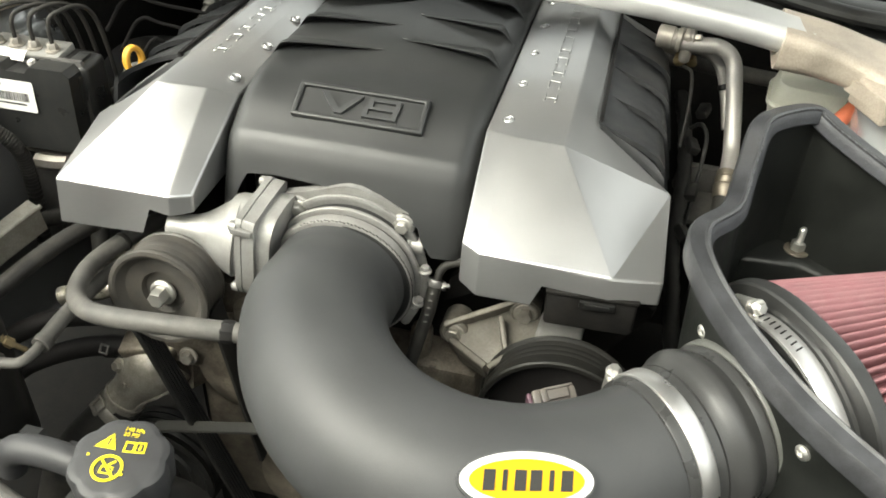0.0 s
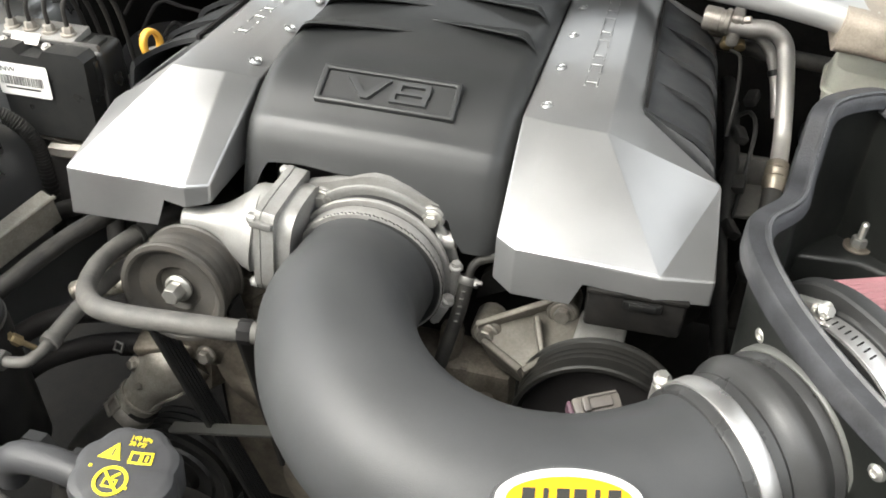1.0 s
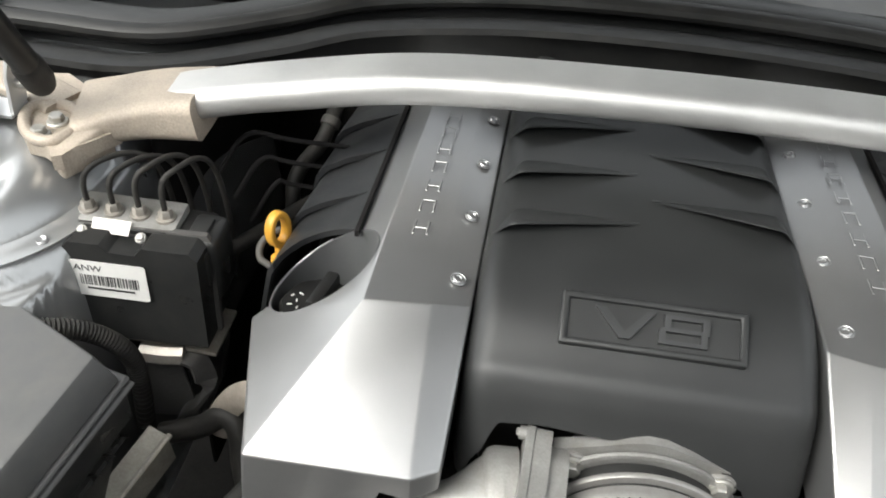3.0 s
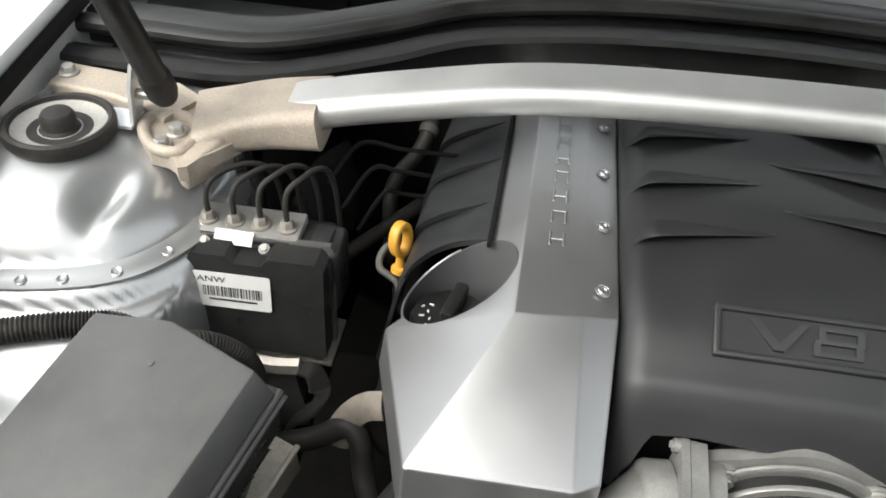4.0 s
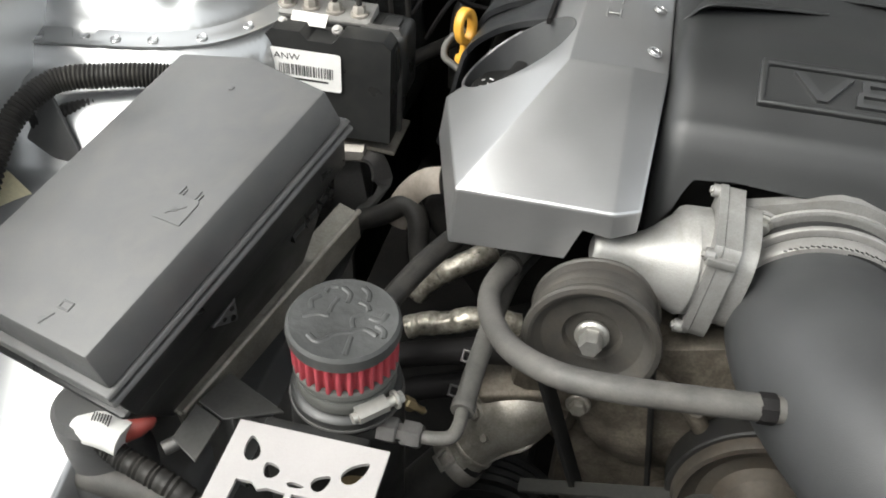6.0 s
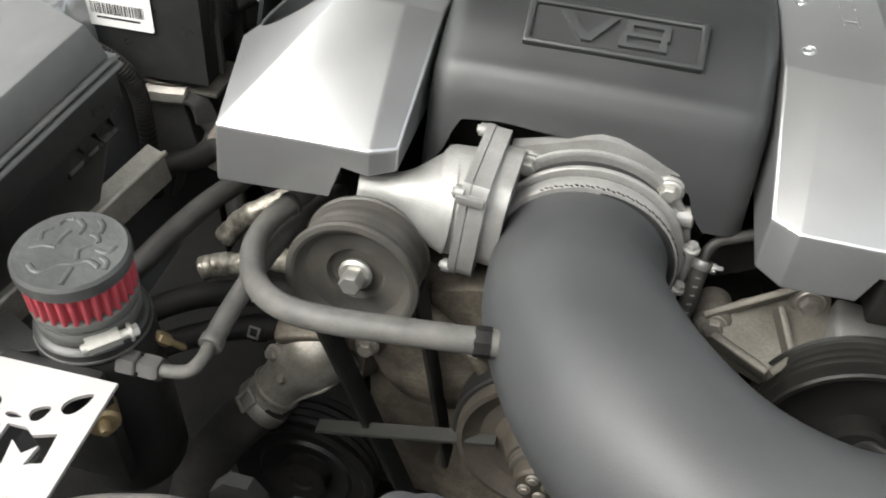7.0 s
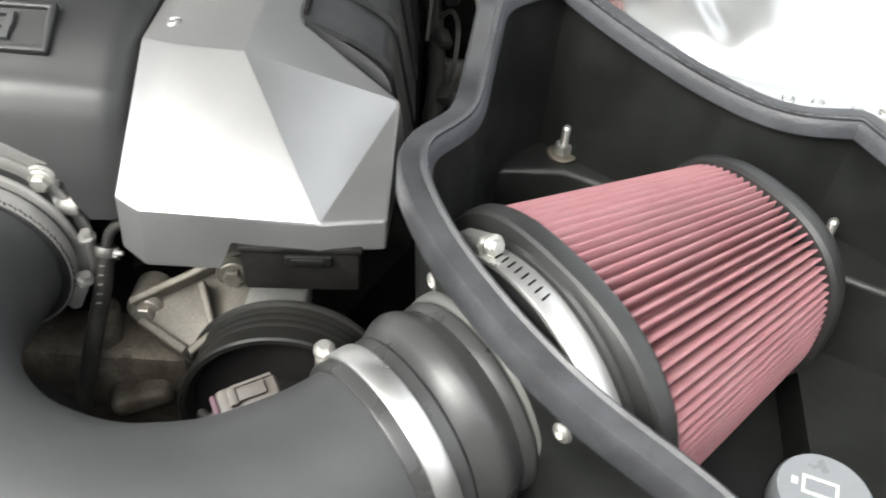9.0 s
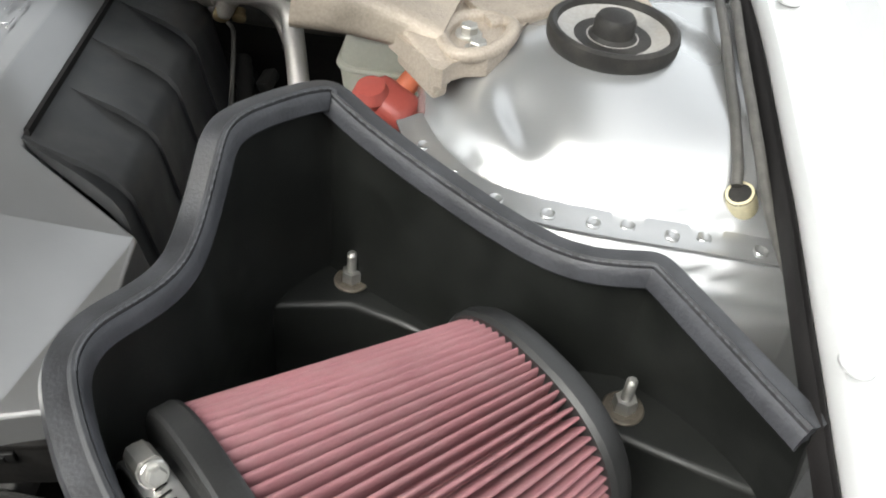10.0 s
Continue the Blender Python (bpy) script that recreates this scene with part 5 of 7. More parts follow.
part("connector_block", join(box((0.027, 0.036, 0.058), (-0.3120, 0.076, 0.822), bev=0.006, seg=3), box((0.020, 0.008, 0.030), (-0.3130, 0.056, 0.828), bev=0.002), box((0.012, 0.020, 0.004), (-0.313, 0.074, 0.852), bev=0.001)), M_UNIT, abs_u)
part("valve_block", box((0.080, 0.032, 0.045), (-0.3700, 0.079, 0.8335), (6, 0, 0), bev=0.0015), M_CAST, abs_u)
part("port_strip", box((0.074, 0.004, 0.020), (-0.372, 0.0625, 0.8440), (14, 0, 0), bev=0.001), M_BLACK, abs_u)
lab_m = Matrix.Translation((-0.3720, 0.0338, 0.8235)) @ Euler((radians(86.5), 0, radians(1.5))).to_matrix().to_4x4()
label = part("label", plate(rrect(0.057, 0.0320, 0.002, 2), 0.0004, lab_m, 0), M_LABEL, abs_u, "white printed barcode label")
part("lettering", text("ANW", 0.0072, lab_m @ pose(-0.0150, 0.0095, 0.0006), 0.0003, 1.2), M_INK, label, "black letters ANW")
random.seed(4)
xb = -0.022
while xb < 0.022:
    w = random.choice((0.0006, 0.001, 0.0014))
    part("barcode_bar", plate([(xb, -0.0055), (xb + w, -0.0055), (xb + w, 0.0035), (xb, 0.0035)], 0.0003, lab_m @ pose(0, 0, 0.0004), 0), M_INK, label)
    xb += w + random.choice((0.0006, 0.0009, 0.0013))
part("print_bar", plate([(-0.018, -0.0095), (0.018, -0.0095), (0.018, -0.0078), (-0.018, -0.0078)], 0.0003, lab_m @ pose(0, 0, 0.0004), 0), M_INK, label)
part("small_label", box((0.029, 0.011, 0.0008), (-0.3765, 0.0585, 0.8535), (38, 0, 0), bev=0), M_DULL, abs_u, "scuffed metallic type plate")
for x in (-0.397, -0.352):
    part("cover_screw", hex_bolt((x, 0.0535, 0.8505), (0, -0.5, 1), 0.0030, 0.0035), M_DULL, abs_u)
for k in range(4):
    x = -0.4005 + 0.0200 * k
    z0 = 0.8560
    part("union_nut", join(lathe([(0.0060, -0.002), (0.0060, 0.001), (0.0052, 0.0015), (0.0052, 0.006), (0.0042, 0.0075), (0.0025, 0.0075)], (x, 0.0740, z0), (0, 0, 1), 6), lathe([(0.0074, -0.001), (0.0074, 0.001), (0.005, 0.0014)], (x, 0.0740, z0), (0, 0, 1), 18)), M_UNION, abs_u)
    up = 0.034 + 0.003 * (k > 1)
    part("brake_line", hose([(x, 0.074, z0 + 0.006), (x, 0.0745, z0 + up - 0.014), (x + 0.0025, 0.078, z0 + up - 0.004), (x + 0.010, 0.088, z0 + up), (x + 0.022 - 0.002 * k, 0.102, z0 + up - 0.001), (x + 0.034 - 0.004 * k, 0.113, z0 + up - 0.010),
                             (x + 0.040 - 0.005 * k, 0.121, z0 + up - 0.035), (x + 0.040 - 0.005 * k, 0.130, z0 - 0.05), (x + 0.036 - 0.005 * k, 0.140, z0 - 0.11)], 0.0022, 8, 12), M_RUBBER, abs_u, "black coated brake line")
for k in range(3):
    single("brake_pipe", hose([(-0.330 + 0.012 * k, 0.15, 0.845 - 0.022 * k), (-0.305 + 0.010 * k, 0.16, 0.880 - 0.022 * k), (-0.270, 0.17, 0.873 - 0.022 * k), (-0.20, 0.20, 0.850 - 0.022 * k), (-0.16, 0.24, 0.80)],
                              0.0020, 8, 10), M_SEAL, "thin black brake pipe running behind the engine", "brake pipe", "brake pipes")
ub = thing("unit_bracket", (-0.352, 0.06, 0.70), "folded galvanised steel bracket under the brake unit", "bracket")
part("tray", box((0.10, 0.050, 0.004), (-0.352, 0.064, 0.757), (0, 4, 0), bev=0.001), M_BRACKET, ub)
part("front_lip", sweep([V(-0.362, 0.034, 0.751), V(-0.345, 0.033, 0.752), V(-0.326, 0.034, 0.754)], [(-0.008, 0.004), (-0.002, 0.006), (0.004, 0.003), (0.006, -0.004), (0.004, -0.007), (0.002, -0.004), (-0.008, 0.001)]), M_UNION, ub, "pale folded front lip")
part("arm", sweep(curve_pts([(-0.326, 0.036, 0.752), (-0.316, 0.035, 0.747), (-0.311, 0.032, 0.728), (-0.318, 0.030, 0.708), (-0.335, 0.030, 0.690), (-0.35, 0.03, 0.65)], 6), [(-0.009, -0.0015), (-0.009, 0.0015), (0.009, 0.0015), (0.009, -0.0015)]), M_CLAMPDARK, ub)
part("web", box((0.050, 0.003, 0.070), (-0.352, 0.036, 0.712), (0, -8, 0), bev=0.001), M_CLAMPDARK, ub)

# ---- dipstick ----
dip = thing("dipstick", (-0.258, 0.072, 0.80), "yellow plastic oil dipstick with a ring handle", "dipstick")
m_d = frame_to((-0.2560, 0.0765, 0.8575), (0.90, -0.42, 0.10), (0, 0, 1))
part("ring", sweep([m_d @ V(0.0085 * math.cos(a), 0.0122 * math.sin(a), 0) for a in np.linspace(0, 2 * math.pi, 36, endpoint=False)], rrect(0.0052, 0.0080, 0.0018, 3), up=tuple(m_d.to_3x3() @ V(0, 0, 1)), closed=True), M_YELLOW, dip)
part("neck", lathe([(0.0030, 0), (0.0034, -0.012), (0.0062, -0.0125), (0.0066, -0.016), (0.0045, -0.018), (0.003, -0.018)], (-0.2560, 0.0755, 0.8455), (0.02, 0.1, 1), 16), M_YELLOW, dip)
part("guide_tube", hose([(-0.256, 0.0735, 0.828), (-0.257, 0.072, 0.79), (-0.250, 0.066, 0.70), (-0.235, 0.05, 0.62)], 0.0042, 6, 12), M_DARK, dip)

single("vent_tube", hose([(-0.258, 0.088, 0.848), (-0.266, 0.084, 0.845), (-0.2715, 0.078, 0.838), (-0.2705, 0.072, 0.831), (-0.263, 0.069, 0.8275), (-0.256, 0.066, 0.822), (-0.252, 0.06, 0.80)], 0.0027, 8, 12), M_HOSE, "thin grey looped vent tube beside the dipstick", "tube")
single("cross_hose", hose([(-0.330, 0.105, 0.772), (-0.3150, 0.1220, 0.790), (-0.2915, 0.1600, 0.792), (-0.2580, 0.2150, 0.792), (-0.235, 0.25, 0.79)], 0.0062, 8, 14), M_RUBBER, "dark rubber hose behind the dipstick", "hose")

# ---- fuse box ----
fA, fB, fC = V(-0.424, -0.057, 0.8770), V(-0.305, -0.098, 0.8950), V(-0.351, -0.295, 0.8480)
e1 = (fB - fA).normalized()
e2 = (fC - fB)
e2 = (e2 - e1 * e2.dot(e1)).normalized()
e3 = e2.cross(e1).normalized()
if e3.z < 0:
    e3 = -e3
FM = Matrix((e1, -e2, e3)).transposed().to_4x4()
FM.translation = fB
FW, FL = (fB - fA).length, (fC - fB).length
fuse = thing("fuse_box", tuple(FM @ V(-FW / 2, -FL / 2, -0.16)), "dusty black plastic fuse box with a moulded lid", "fuse box")


def slab(w0, w1, l0, l1, z0, z1, grow, bev):
    """Tapered slab: (w, l) range at the top, grown outwards at the bottom."""
    vs = [(w0, l0, z1), (w1, l0, z1), (w1, l1, z1), (w0, l1, z1), (w0 - grow, l0 - grow, z0), (w1 + grow, l0 - grow, z0), (w1 + grow, l1 + grow, z0), (w0 - grow, l1 + grow, z0)]
    bm = solid(vs, [(0, 1, 2, 3), (4, 7, 6, 5), (0, 4, 5, 1), (1, 5, 6, 2), (2, 6, 7, 3), (3, 7, 4, 0)], bev, 3)
    bmesh.ops.transform(bm, matrix=FM, verts=bm.verts)
    return bm


def lid_shell(z1, z0, grow, bev):
    """Lid with a bowed rear edge; grown outwards towards its lip."""
    top = [(-FW, -FL), (0, -FL), (0, 0), (-0.072, 0.013), (-FW, 0.002)]
    c = (-FW / 2, -FL / 2)
    low_ = []
    for x, y in top:
        low_.append((x + math.copysign(grow, x - c[0]), y + math.copysign(grow, y - c[1])))
    k = len(top)
    bm = solid([(x, y, z1) for x, y in top] + [(x, y, z0) for x, y in low_], [tuple(range(k)), tuple(range(2 * k - 1, k - 1, -1))] + [(i, k + i, k + (i + 1) % k, (i + 1) % k) for i in range(k)], bev, 2)
    bmesh.ops.transform(bm, matrix=FM, verts=bm.verts)
    return bm


lid = part("lid", lid_shell(0.0, -0.027, 0.002, 0.0025), M_FUSE, fuse)
part("lid_lip", slab(-FW - 0.004, 0.0030, -FL - 0.006, 0.006, -0.0305, -0.0272, 0.0008, 0.0010), M_FUSE, fuse)
part("lower_lip", slab(-FW - 0.004, 0.0036, -FL - 0.006, 0.006, -0.0360, -0.0325, 0.0008, 0.0010), M_FUSE, fuse)
# skirt and tray in a darker plastic, the side faces' shade put into colour
part("skirt", slab(-FW - 0.003, 0.0010, -FL - 0.005, 0.003, -0.062, -0.0310, -0.0060, 0.0015), M_UNIT, fuse)
part("tray", slab(-FW - 0.004, -0.0100, -FL - 0.006, -0.006, -0.150, -0.0615, -0.040, 0.004), M_UNIT, fuse)
for k in range(3):
    part("latch_rib", slab(-0.030, -0.0085, -0.050 + 0.014 * k, -0.046 + 0.014 * k, -0.085, -0.058, -0.012, 0.001), M_UNIT, fuse)
tri_v = [V(-0.3385, -0.2150, 0.7960), V(-0.3325, -0.1945, 0.7835), V(-0.3320, -0.1955, 0.8040)]
tri_n = (tri_v[1] - tri_v[0]).cross(tri_v[2] - tri_v[0]).normalized()
tab = part("vent_tab", solid(tri_v + [p - tri_n * 0.003 for p in tri_v], [(0, 1, 2), (5, 4, 3), (0, 3, 4, 1), (1, 4, 5, 2), (2, 5, 3, 0)], 0.0006, 1, True), M_FUSE, fuse, "grey triangular vented tab")
tri_c = (tri_v[0] + tri_v[1] + tri_v[2]) / 3
for p, r in ((tri_c.lerp(tri_v[2], 0.42), 0.0017), (tri_c.lerp(tri_v[1], 0.35), 0.0022), (tri_c.lerp(tri_v[0], 0.30), 0.0016)):
    part("vent_hole", lathe([(r, -0.0012), (r, 0.0005), (0.0003, 0.0005)], tuple(p), tuple(tri_n), 12), M_DARK, tab)
im = FM @ pose(-0.0245, -0.112, -0.0006, 0, 0, 0) @ Matrix.Diagonal((0.84, 0.84, 1, 1))
sym = part("fuse_symbol", plate([(-0.013, -0.011), (0.013, -0.011), (0.013, 0.009), (0.011, 0.011), (-0.013, 0.011)], 0.0013, im, 0.0003, 1), M_FUSE, lid, "raised fuse symbol")
part("symbol_stroke", bars([[(-0.007, -0.004), (-0.005, -0.006), (0.002, 0.000), (0.0, 0.002)], [(0.000, -0.003), (0.007, 0.004), (0.005, 0.006), (-0.002, 0.0)]], 0.0017, im, 0.0002), M_FUSE, sym)
for dx in (-0.009, 0.006):
    part("symbol_stroke", bars([[(dx, 0.012), (dx + 0.0016, 0.012), (dx + 0.0016, 0.019), (dx, 0.019)], [(dx + 0.003, 0.012), (dx + 0.0046, 0.012), (dx + 0.0046, 0.017), (dx + 0.003, 0.017)]], 0.0014, im, 0.0002),
         M_FUSE, sym)
im2 = FM @ pose(-0.036, -0.188, -0.0004)
part("lock_symbol", join(ring_frame(0.009, 0.006, 0.0014, 0.001, im2), bars([[(-0.010, -0.012), (-0.005, -0.009), (-0.006, -0.008), (-0.002, -0.006), (-0.006, -0.0150), (-0.0075, -0.0125)]], 0.001, im2, 0.0002)), M_FUSE, lid)
part("lid_dimple", lathe([(0.0022, -0.0004), (0.0020, 0.0008), (0.0004, 0.0010)], tuple(FM @ V(-0.064, -0.017, 0)), tuple(e3), 12), M_FUSE, lid)
BR = [V(-0.306, -0.043, 0.756), V(-0.3235, -0.0365, 0.757), V(-0.3765, -0.2315, 0.732), V(-0.359, -0.235, 0.733)]
fbb = thing("fuse_box_bracket", tuple(BR[2] - V(0, 0, 0.003)), "dusty galvanised steel bracket beside the fuse box", "bracket")
part("web", solid(BR + [p - V(0, 0, 0.003) for p in BR], [(0, 1, 2, 3), (7, 6, 5, 4), (0, 4, 5, 1), (1, 5, 6, 2), (2, 6, 7, 3), (3, 7, 4, 0)], 0.0008, 1), M_BRACKET, fbb, angle=30)
part("flange", sweep([BR[0] + V(-0.0015, 0, -0.012), (BR[0] + BR[3]) / 2 + V(-0.0015, 0, -0.012), BR[3] + V(-0.0015, 0, -0.012)], [(-0.0015, -0.014), (-0.0015, 0.0125), (0.0015, 0.0125), (0.0015, -0.014)]),
     M_BRACKET, fbb, angle=30)
part("rolled_edge", sweep([BR[0] + V(0.0005, 0, 0.0012), (BR[0] + BR[3]) / 2 + V(0.0005, 0, 0.0012), BR[3] + V(0.0005, 0, 0.0012)], circle(0.0022, 10)), M_BRACKET, fbb, angle=30)
single("plastic_flap", solid([V(-0.527, -0.069, 0.842), V(-0.546, -0.092, 0.795), V(-0.495, -0.092, 0.795), V(-0.527, -0.066, 0.842), V(-0.546, -0.089, 0.795), V(-0.495, -0.089, 0.795)],
                             [(0, 1, 2), (3, 5, 4), (0, 3, 4, 1), (1, 4, 5, 2), (2, 5, 3, 0)], 0.0006, 1), M_FUSE, "grey plastic flap standing beside the wing", "panel")
single("warning_tag", plate(rrect(0.022, 0.040, 0.005, 3), 0.002, frame_to((-0.530, -0.130, 0.785), (0.5, -0.5, 0.7)) @ pose(0, 0, 0, 0, 0, 25), 0.0006), M_FOAM, "cream plastic tag beside the fuse box", "tag")


def conduit(pts, r, label):
    path = curve_pts(pts, 52)
    return single("wiring_conduit", sweep(path, lambda t: circle(r * (1 + 0.10 * math.sin(t * len(path) * math.pi / 2.0)), 14), roll_free=True), M_RUBBER, label, "conduit", "wiring conduits", angle=60)


conduit([(-0.535, -0.150, 0.800), (-0.533, -0.110, 0.832), (-0.520, -0.072, 0.846), (-0.485, -0.054, 0.848), (-0.450, -0.040, 0.846), (-0.425, -0.030, 0.840), (-0.40, -0.025, 0.815)], 0.0085,
        "black corrugated wiring conduit beside the tower")
conduit([(-0.540, -0.080, 0.815), (-0.500, -0.052, 0.822), (-0.460, -0.042, 0.822), (-0.430, -0.034, 0.815)], 0.0055, "thin black corrugated wiring conduit")
conduit([(-0.400, -0.030, 0.832), (-0.372, -0.008, 0.812), (-0.352, 0.002, 0.785), (-0.352, 0.008, 0.74), (-0.36, 0.01, 0.66)], 0.0070, "black corrugated wiring conduit dropping below the fuse box")

# ---- oil separator can with red breather filter and white name plate ----
can = thing("catch_can", (-0.255, -0.232, 0.66), "black oil catch can with fittings", "catch can")
BX, BY, BZ = -0.2522, -0.2265, -0.008
part("can_body", lathe([(0.031, 0.66), (0.033, 0.665), (0.033, 0.785), (0.031, 0.789), (0.030, 0.789)], (BX, BY, BZ), (0, 0, 1), 48), M_BLACK, can)
part("neck_ring", lathe([(0.0295, 0.789), (0.0312, 0.790), (0.0322, 0.794), (0.0318, 0.799), (0.0300, 0.801), (0.0268, 0.802)], (BX, BY, BZ), (0, 0, 1), 48), M_UNIT, can)
part("edge_ring", ring((BX, BY, 0.7935 + BZ), (0, 0, 1), 0.0322, 0.0022, 0.0006, 48), M_CLAMPDARK, can)
part("fitting", join(lathe([(0.0080, -0.004), (0.0080, 0.006), (0.0070, 0.007), (0.004, 0.007)], (-0.2245, -0.2425, 0.7762), (1, 0.0, 0.02), 6), lathe([(0.0052, 0.006), (0.0052, 0.010), (0.0078, 0.0102), (0.0078, 0.019), (0.0066, 0.021), (0.004, 0.021)],
                     (-0.2245, -0.2425, 0.7762), (1, -0.03, 0.05), 6)), M_CLAMPDARK, can, "dark steel hex hose fitting")
BR_AX = (0.44, 0.40, -0.76)
part("drain_fitting", join(lathe([(0.0040, -0.004), (0.0040, 0.010), (0.0030, 0.011), (0.0042, 0.012), (0.0042, 0.020), (0.0022, 0.021)], (-0.2265, -0.2215, 0.7790), BR_AX, 6), lathe([(0.0022, 0.020), (0.0022, 0.030), (0.0026, 0.031), (0.0016, 0.034), (0.0008, 0.034)],
                           (-0.2265, -0.2215, 0.7790), BR_AX, 12)), M_BRASS, can, "tarnished brass barbed fitting")
part("drain_tap", join(lathe([(0.0095, -0.012), (0.0095, 0.010), (0.008, 0.012), (0.001, 0.012)], (-0.236, -0.262, 0.752), (0.62, -0.76, 0.1), 20), lathe([(0.0034, 0.010), (0.0034, 0.018), (0.0024, 0.020), (0.001, 0.020)], (-0.236, -0.262, 0.754), (0.62, -0.76, 0.1), 10)), M_BRASS, can, "brown brass drain tap")
breather = thing("breather_filter", (BX, BY, 0.797 + BZ), "small red pleated breather filter with a black top", "breather filter")
part("pleats", lathe([(0.0270, 0.820), (0.0278, 0.821), (0.0278, 0.842), (0.0270, 0.843)], (BX, BY, BZ), (0, 0, 1), 30 * 10, wave=lambda a, r, h: r + 0.0017 * math.tanh(2.2 * math.cos(30 * a))), M_REDFILT, breather,
     "red pleated filter media", angle=80)
part("top_cap", lathe([(0.0290, 0.8405), (0.0308, 0.8410), (0.0312, 0.8440), (0.0308, 0.8480), (0.0292, 0.8500), (0.0270, 0.8496), (0.0004, 0.8500)], (BX, BY, BZ), (0, 0, 1), 56), M_CAPTOP, breather)
random.seed(11)
for k in range(16):
    a, rr = k * 2.4, 0.005 + 0.0185 * math.sqrt((k + 0.5) / 16)
    cx, cy, w, ln = BX + rr * math.cos(a), BY + rr * math.sin(a), random.uniform(0, math.pi), random.uniform(0.004, 0.0075)
    ex, ey, bow = ln * math.cos(w), ln * math.sin(w), random.uniform(-0.004, 0.004)
    ends = [(cx - ex, cy - ey), (cx - ey * bow / ln, cy + ex * bow / ln), (cx + ex, cy + ey)]
    if all(math.hypot(px - BX, py - BY) < 0.0275 for px, py in ends):
        part("embossed_line", sweep(curve_pts([V(px, py, 0.8490 + BZ - 0.0009) for px, py in ends], 5), circle(0.0024, 10)), M_CAPTOP, breather)
part("neck", lathe([(0.0255, 0.796), (0.0268, 0.797), (0.0268, 0.8155), (0.0292, 0.8165), (0.0294, 0.8200), (0.0285, 0.8215), (0.026, 0.822)], (BX, BY, BZ), (0, 0, 1), 48), M_RING, breather)
worm_clamp("hose_clamp", (BX, BY, 0.8075 + BZ), (0, 0, 1), 0.0272, 0.009, (0.72, -0.70, 0), "dark band clamp with a bright worm screw on the breather neck", 0, 0.0, M_RING, screw=M_ZINC)

name_plate = thing("name_plate", (-0.259, -0.30, 0.78), "white powder-coated plate with cut-out shapes", "name plate")
pl_m = pose(-0.2573, -0.302, 0.7855, 2, -1, 0)
np_ob = part("sheet", join(plate([(-0.0423, -0.036), (0.0423, -0.036), (0.0423, 0.036), (-0.0423, 0.036)], 0.0025, pl_m, 0.0006, 1)), M_WHITE, name_plate)


def leaf(cx, cy, a, b, turn):
    t = radians(turn)
    o = []
    for k in range(16):
        f = 2 * math.pi * k / 16
        x, y = a * math.cos(f), b * math.sin(f) * (1 - 0.4 * math.cos(f))
        o.append((cx + x * math.cos(t) - y * math.sin(t), cy + x * math.sin(t) + y * math.cos(t)))
    return o


cuts = [leaf(-0.0290, 0.0205, 0.0078, 0.0042, 112), leaf(-0.0147, 0.0105, 0.0050, 0.0040, 135), leaf(0.0133, 0.0095, 0.0058, 0.0038, 50), leaf(0.0288, 0.0195, 0.0088, 0.0044, 52), leaf(0.001, 0.0048, 0.0048, 0.0015, 0),
        [(-0.0300, 0.0015), (-0.0214, 0.0015), (-0.0173, -0.0020), (-0.0125, 0.0), (-0.0022, -0.0008), (-0.0040, -0.0252), (-0.0096, -0.0227), (-0.0092, -0.0115), (-0.0150, -0.0165), (-0.0210, -0.0080), (-0.0205, -0.0170), (-0.0299, -0.0138)],
        [(0.0009, -0.0002), (0.0117, -0.0002), (0.0168, -0.0036), (0.0288, 0.0004), (0.0300, -0.0165), (0.0215, -0.0195), (0.0231, -0.0080), (0.0169, -0.0140), (0.0085, -0.0080), (0.0110, -0.0215), (0.0014, -0.0250)]]
cb = join(*[plate(c, 0.02, pl_m @ pose(0, 0, -0.01), 0) for c in cuts])
bmesh.ops.recalc_face_normals(cb, faces=cb.faces)
bmesh.ops.translate(cb, verts=cb.verts, vec=-ORIGIN[np_ob.name])
carve(np_ob, cb)
part("front_lip", box((0.0846, 0.0025, 0.022), (-0.2573, -0.3392, 0.7765), bev=0.0008), M_WHITE, name_plate)
part("side_strap", box((0.060, 0.010, 0.10), (-0.2585, -0.262, 0.735), bev=0.002), M_BLACK, name_plate)

# ---- hoses on the front of the engine ----
breather_hose = thing("breather_hose", (-0.12, -0.19, 0.78), "grey rubber breather hose plugged into the intake tube", "hose")
part("hose", hose([(-0.023, -0.2150, 0.828), (-0.068, -0.221, 0.829), (-0.110, -0.224, 0.828), (-0.140, -0.216, 0.821), (-0.166, -0.192, 0.807), (-0.183, -0.160, 0.796), (-0.188, -0.130, 0.790), (-0.180, -0.098, 0.788),
                   (-0.167, -0.06, 0.786)], 0.0073, 8, 18), M_HOSE, breather_hose)
part("nozzle", hose([(-0.030, -0.2155, 0.828), (-0.020, -0.2125, 0.826), (-0.010, -0.207, 0.818), (-0.002, -0.203, 0.808)], 0.0070, 5, 18), M_HOSE, breather_hose)
part("crimp_ring", ring((-0.031, -0.2160, 0.828), (1, 0.12, 0.0), 0.0075, 0.009, 0.0008, 8), M_SEAL, breather_hose)
part("joint_sleeve", ring((-0.181, -0.103, 0.788), (0.24, 0.96, 0), 0.0075, 0.004, 0.0010, 20), M_RUBBER, breather_hose)
can_hose = thing("can_hose", (-0.19, -0.20, 0.75), "grey rubber hose from the catch can fitting", "hose")
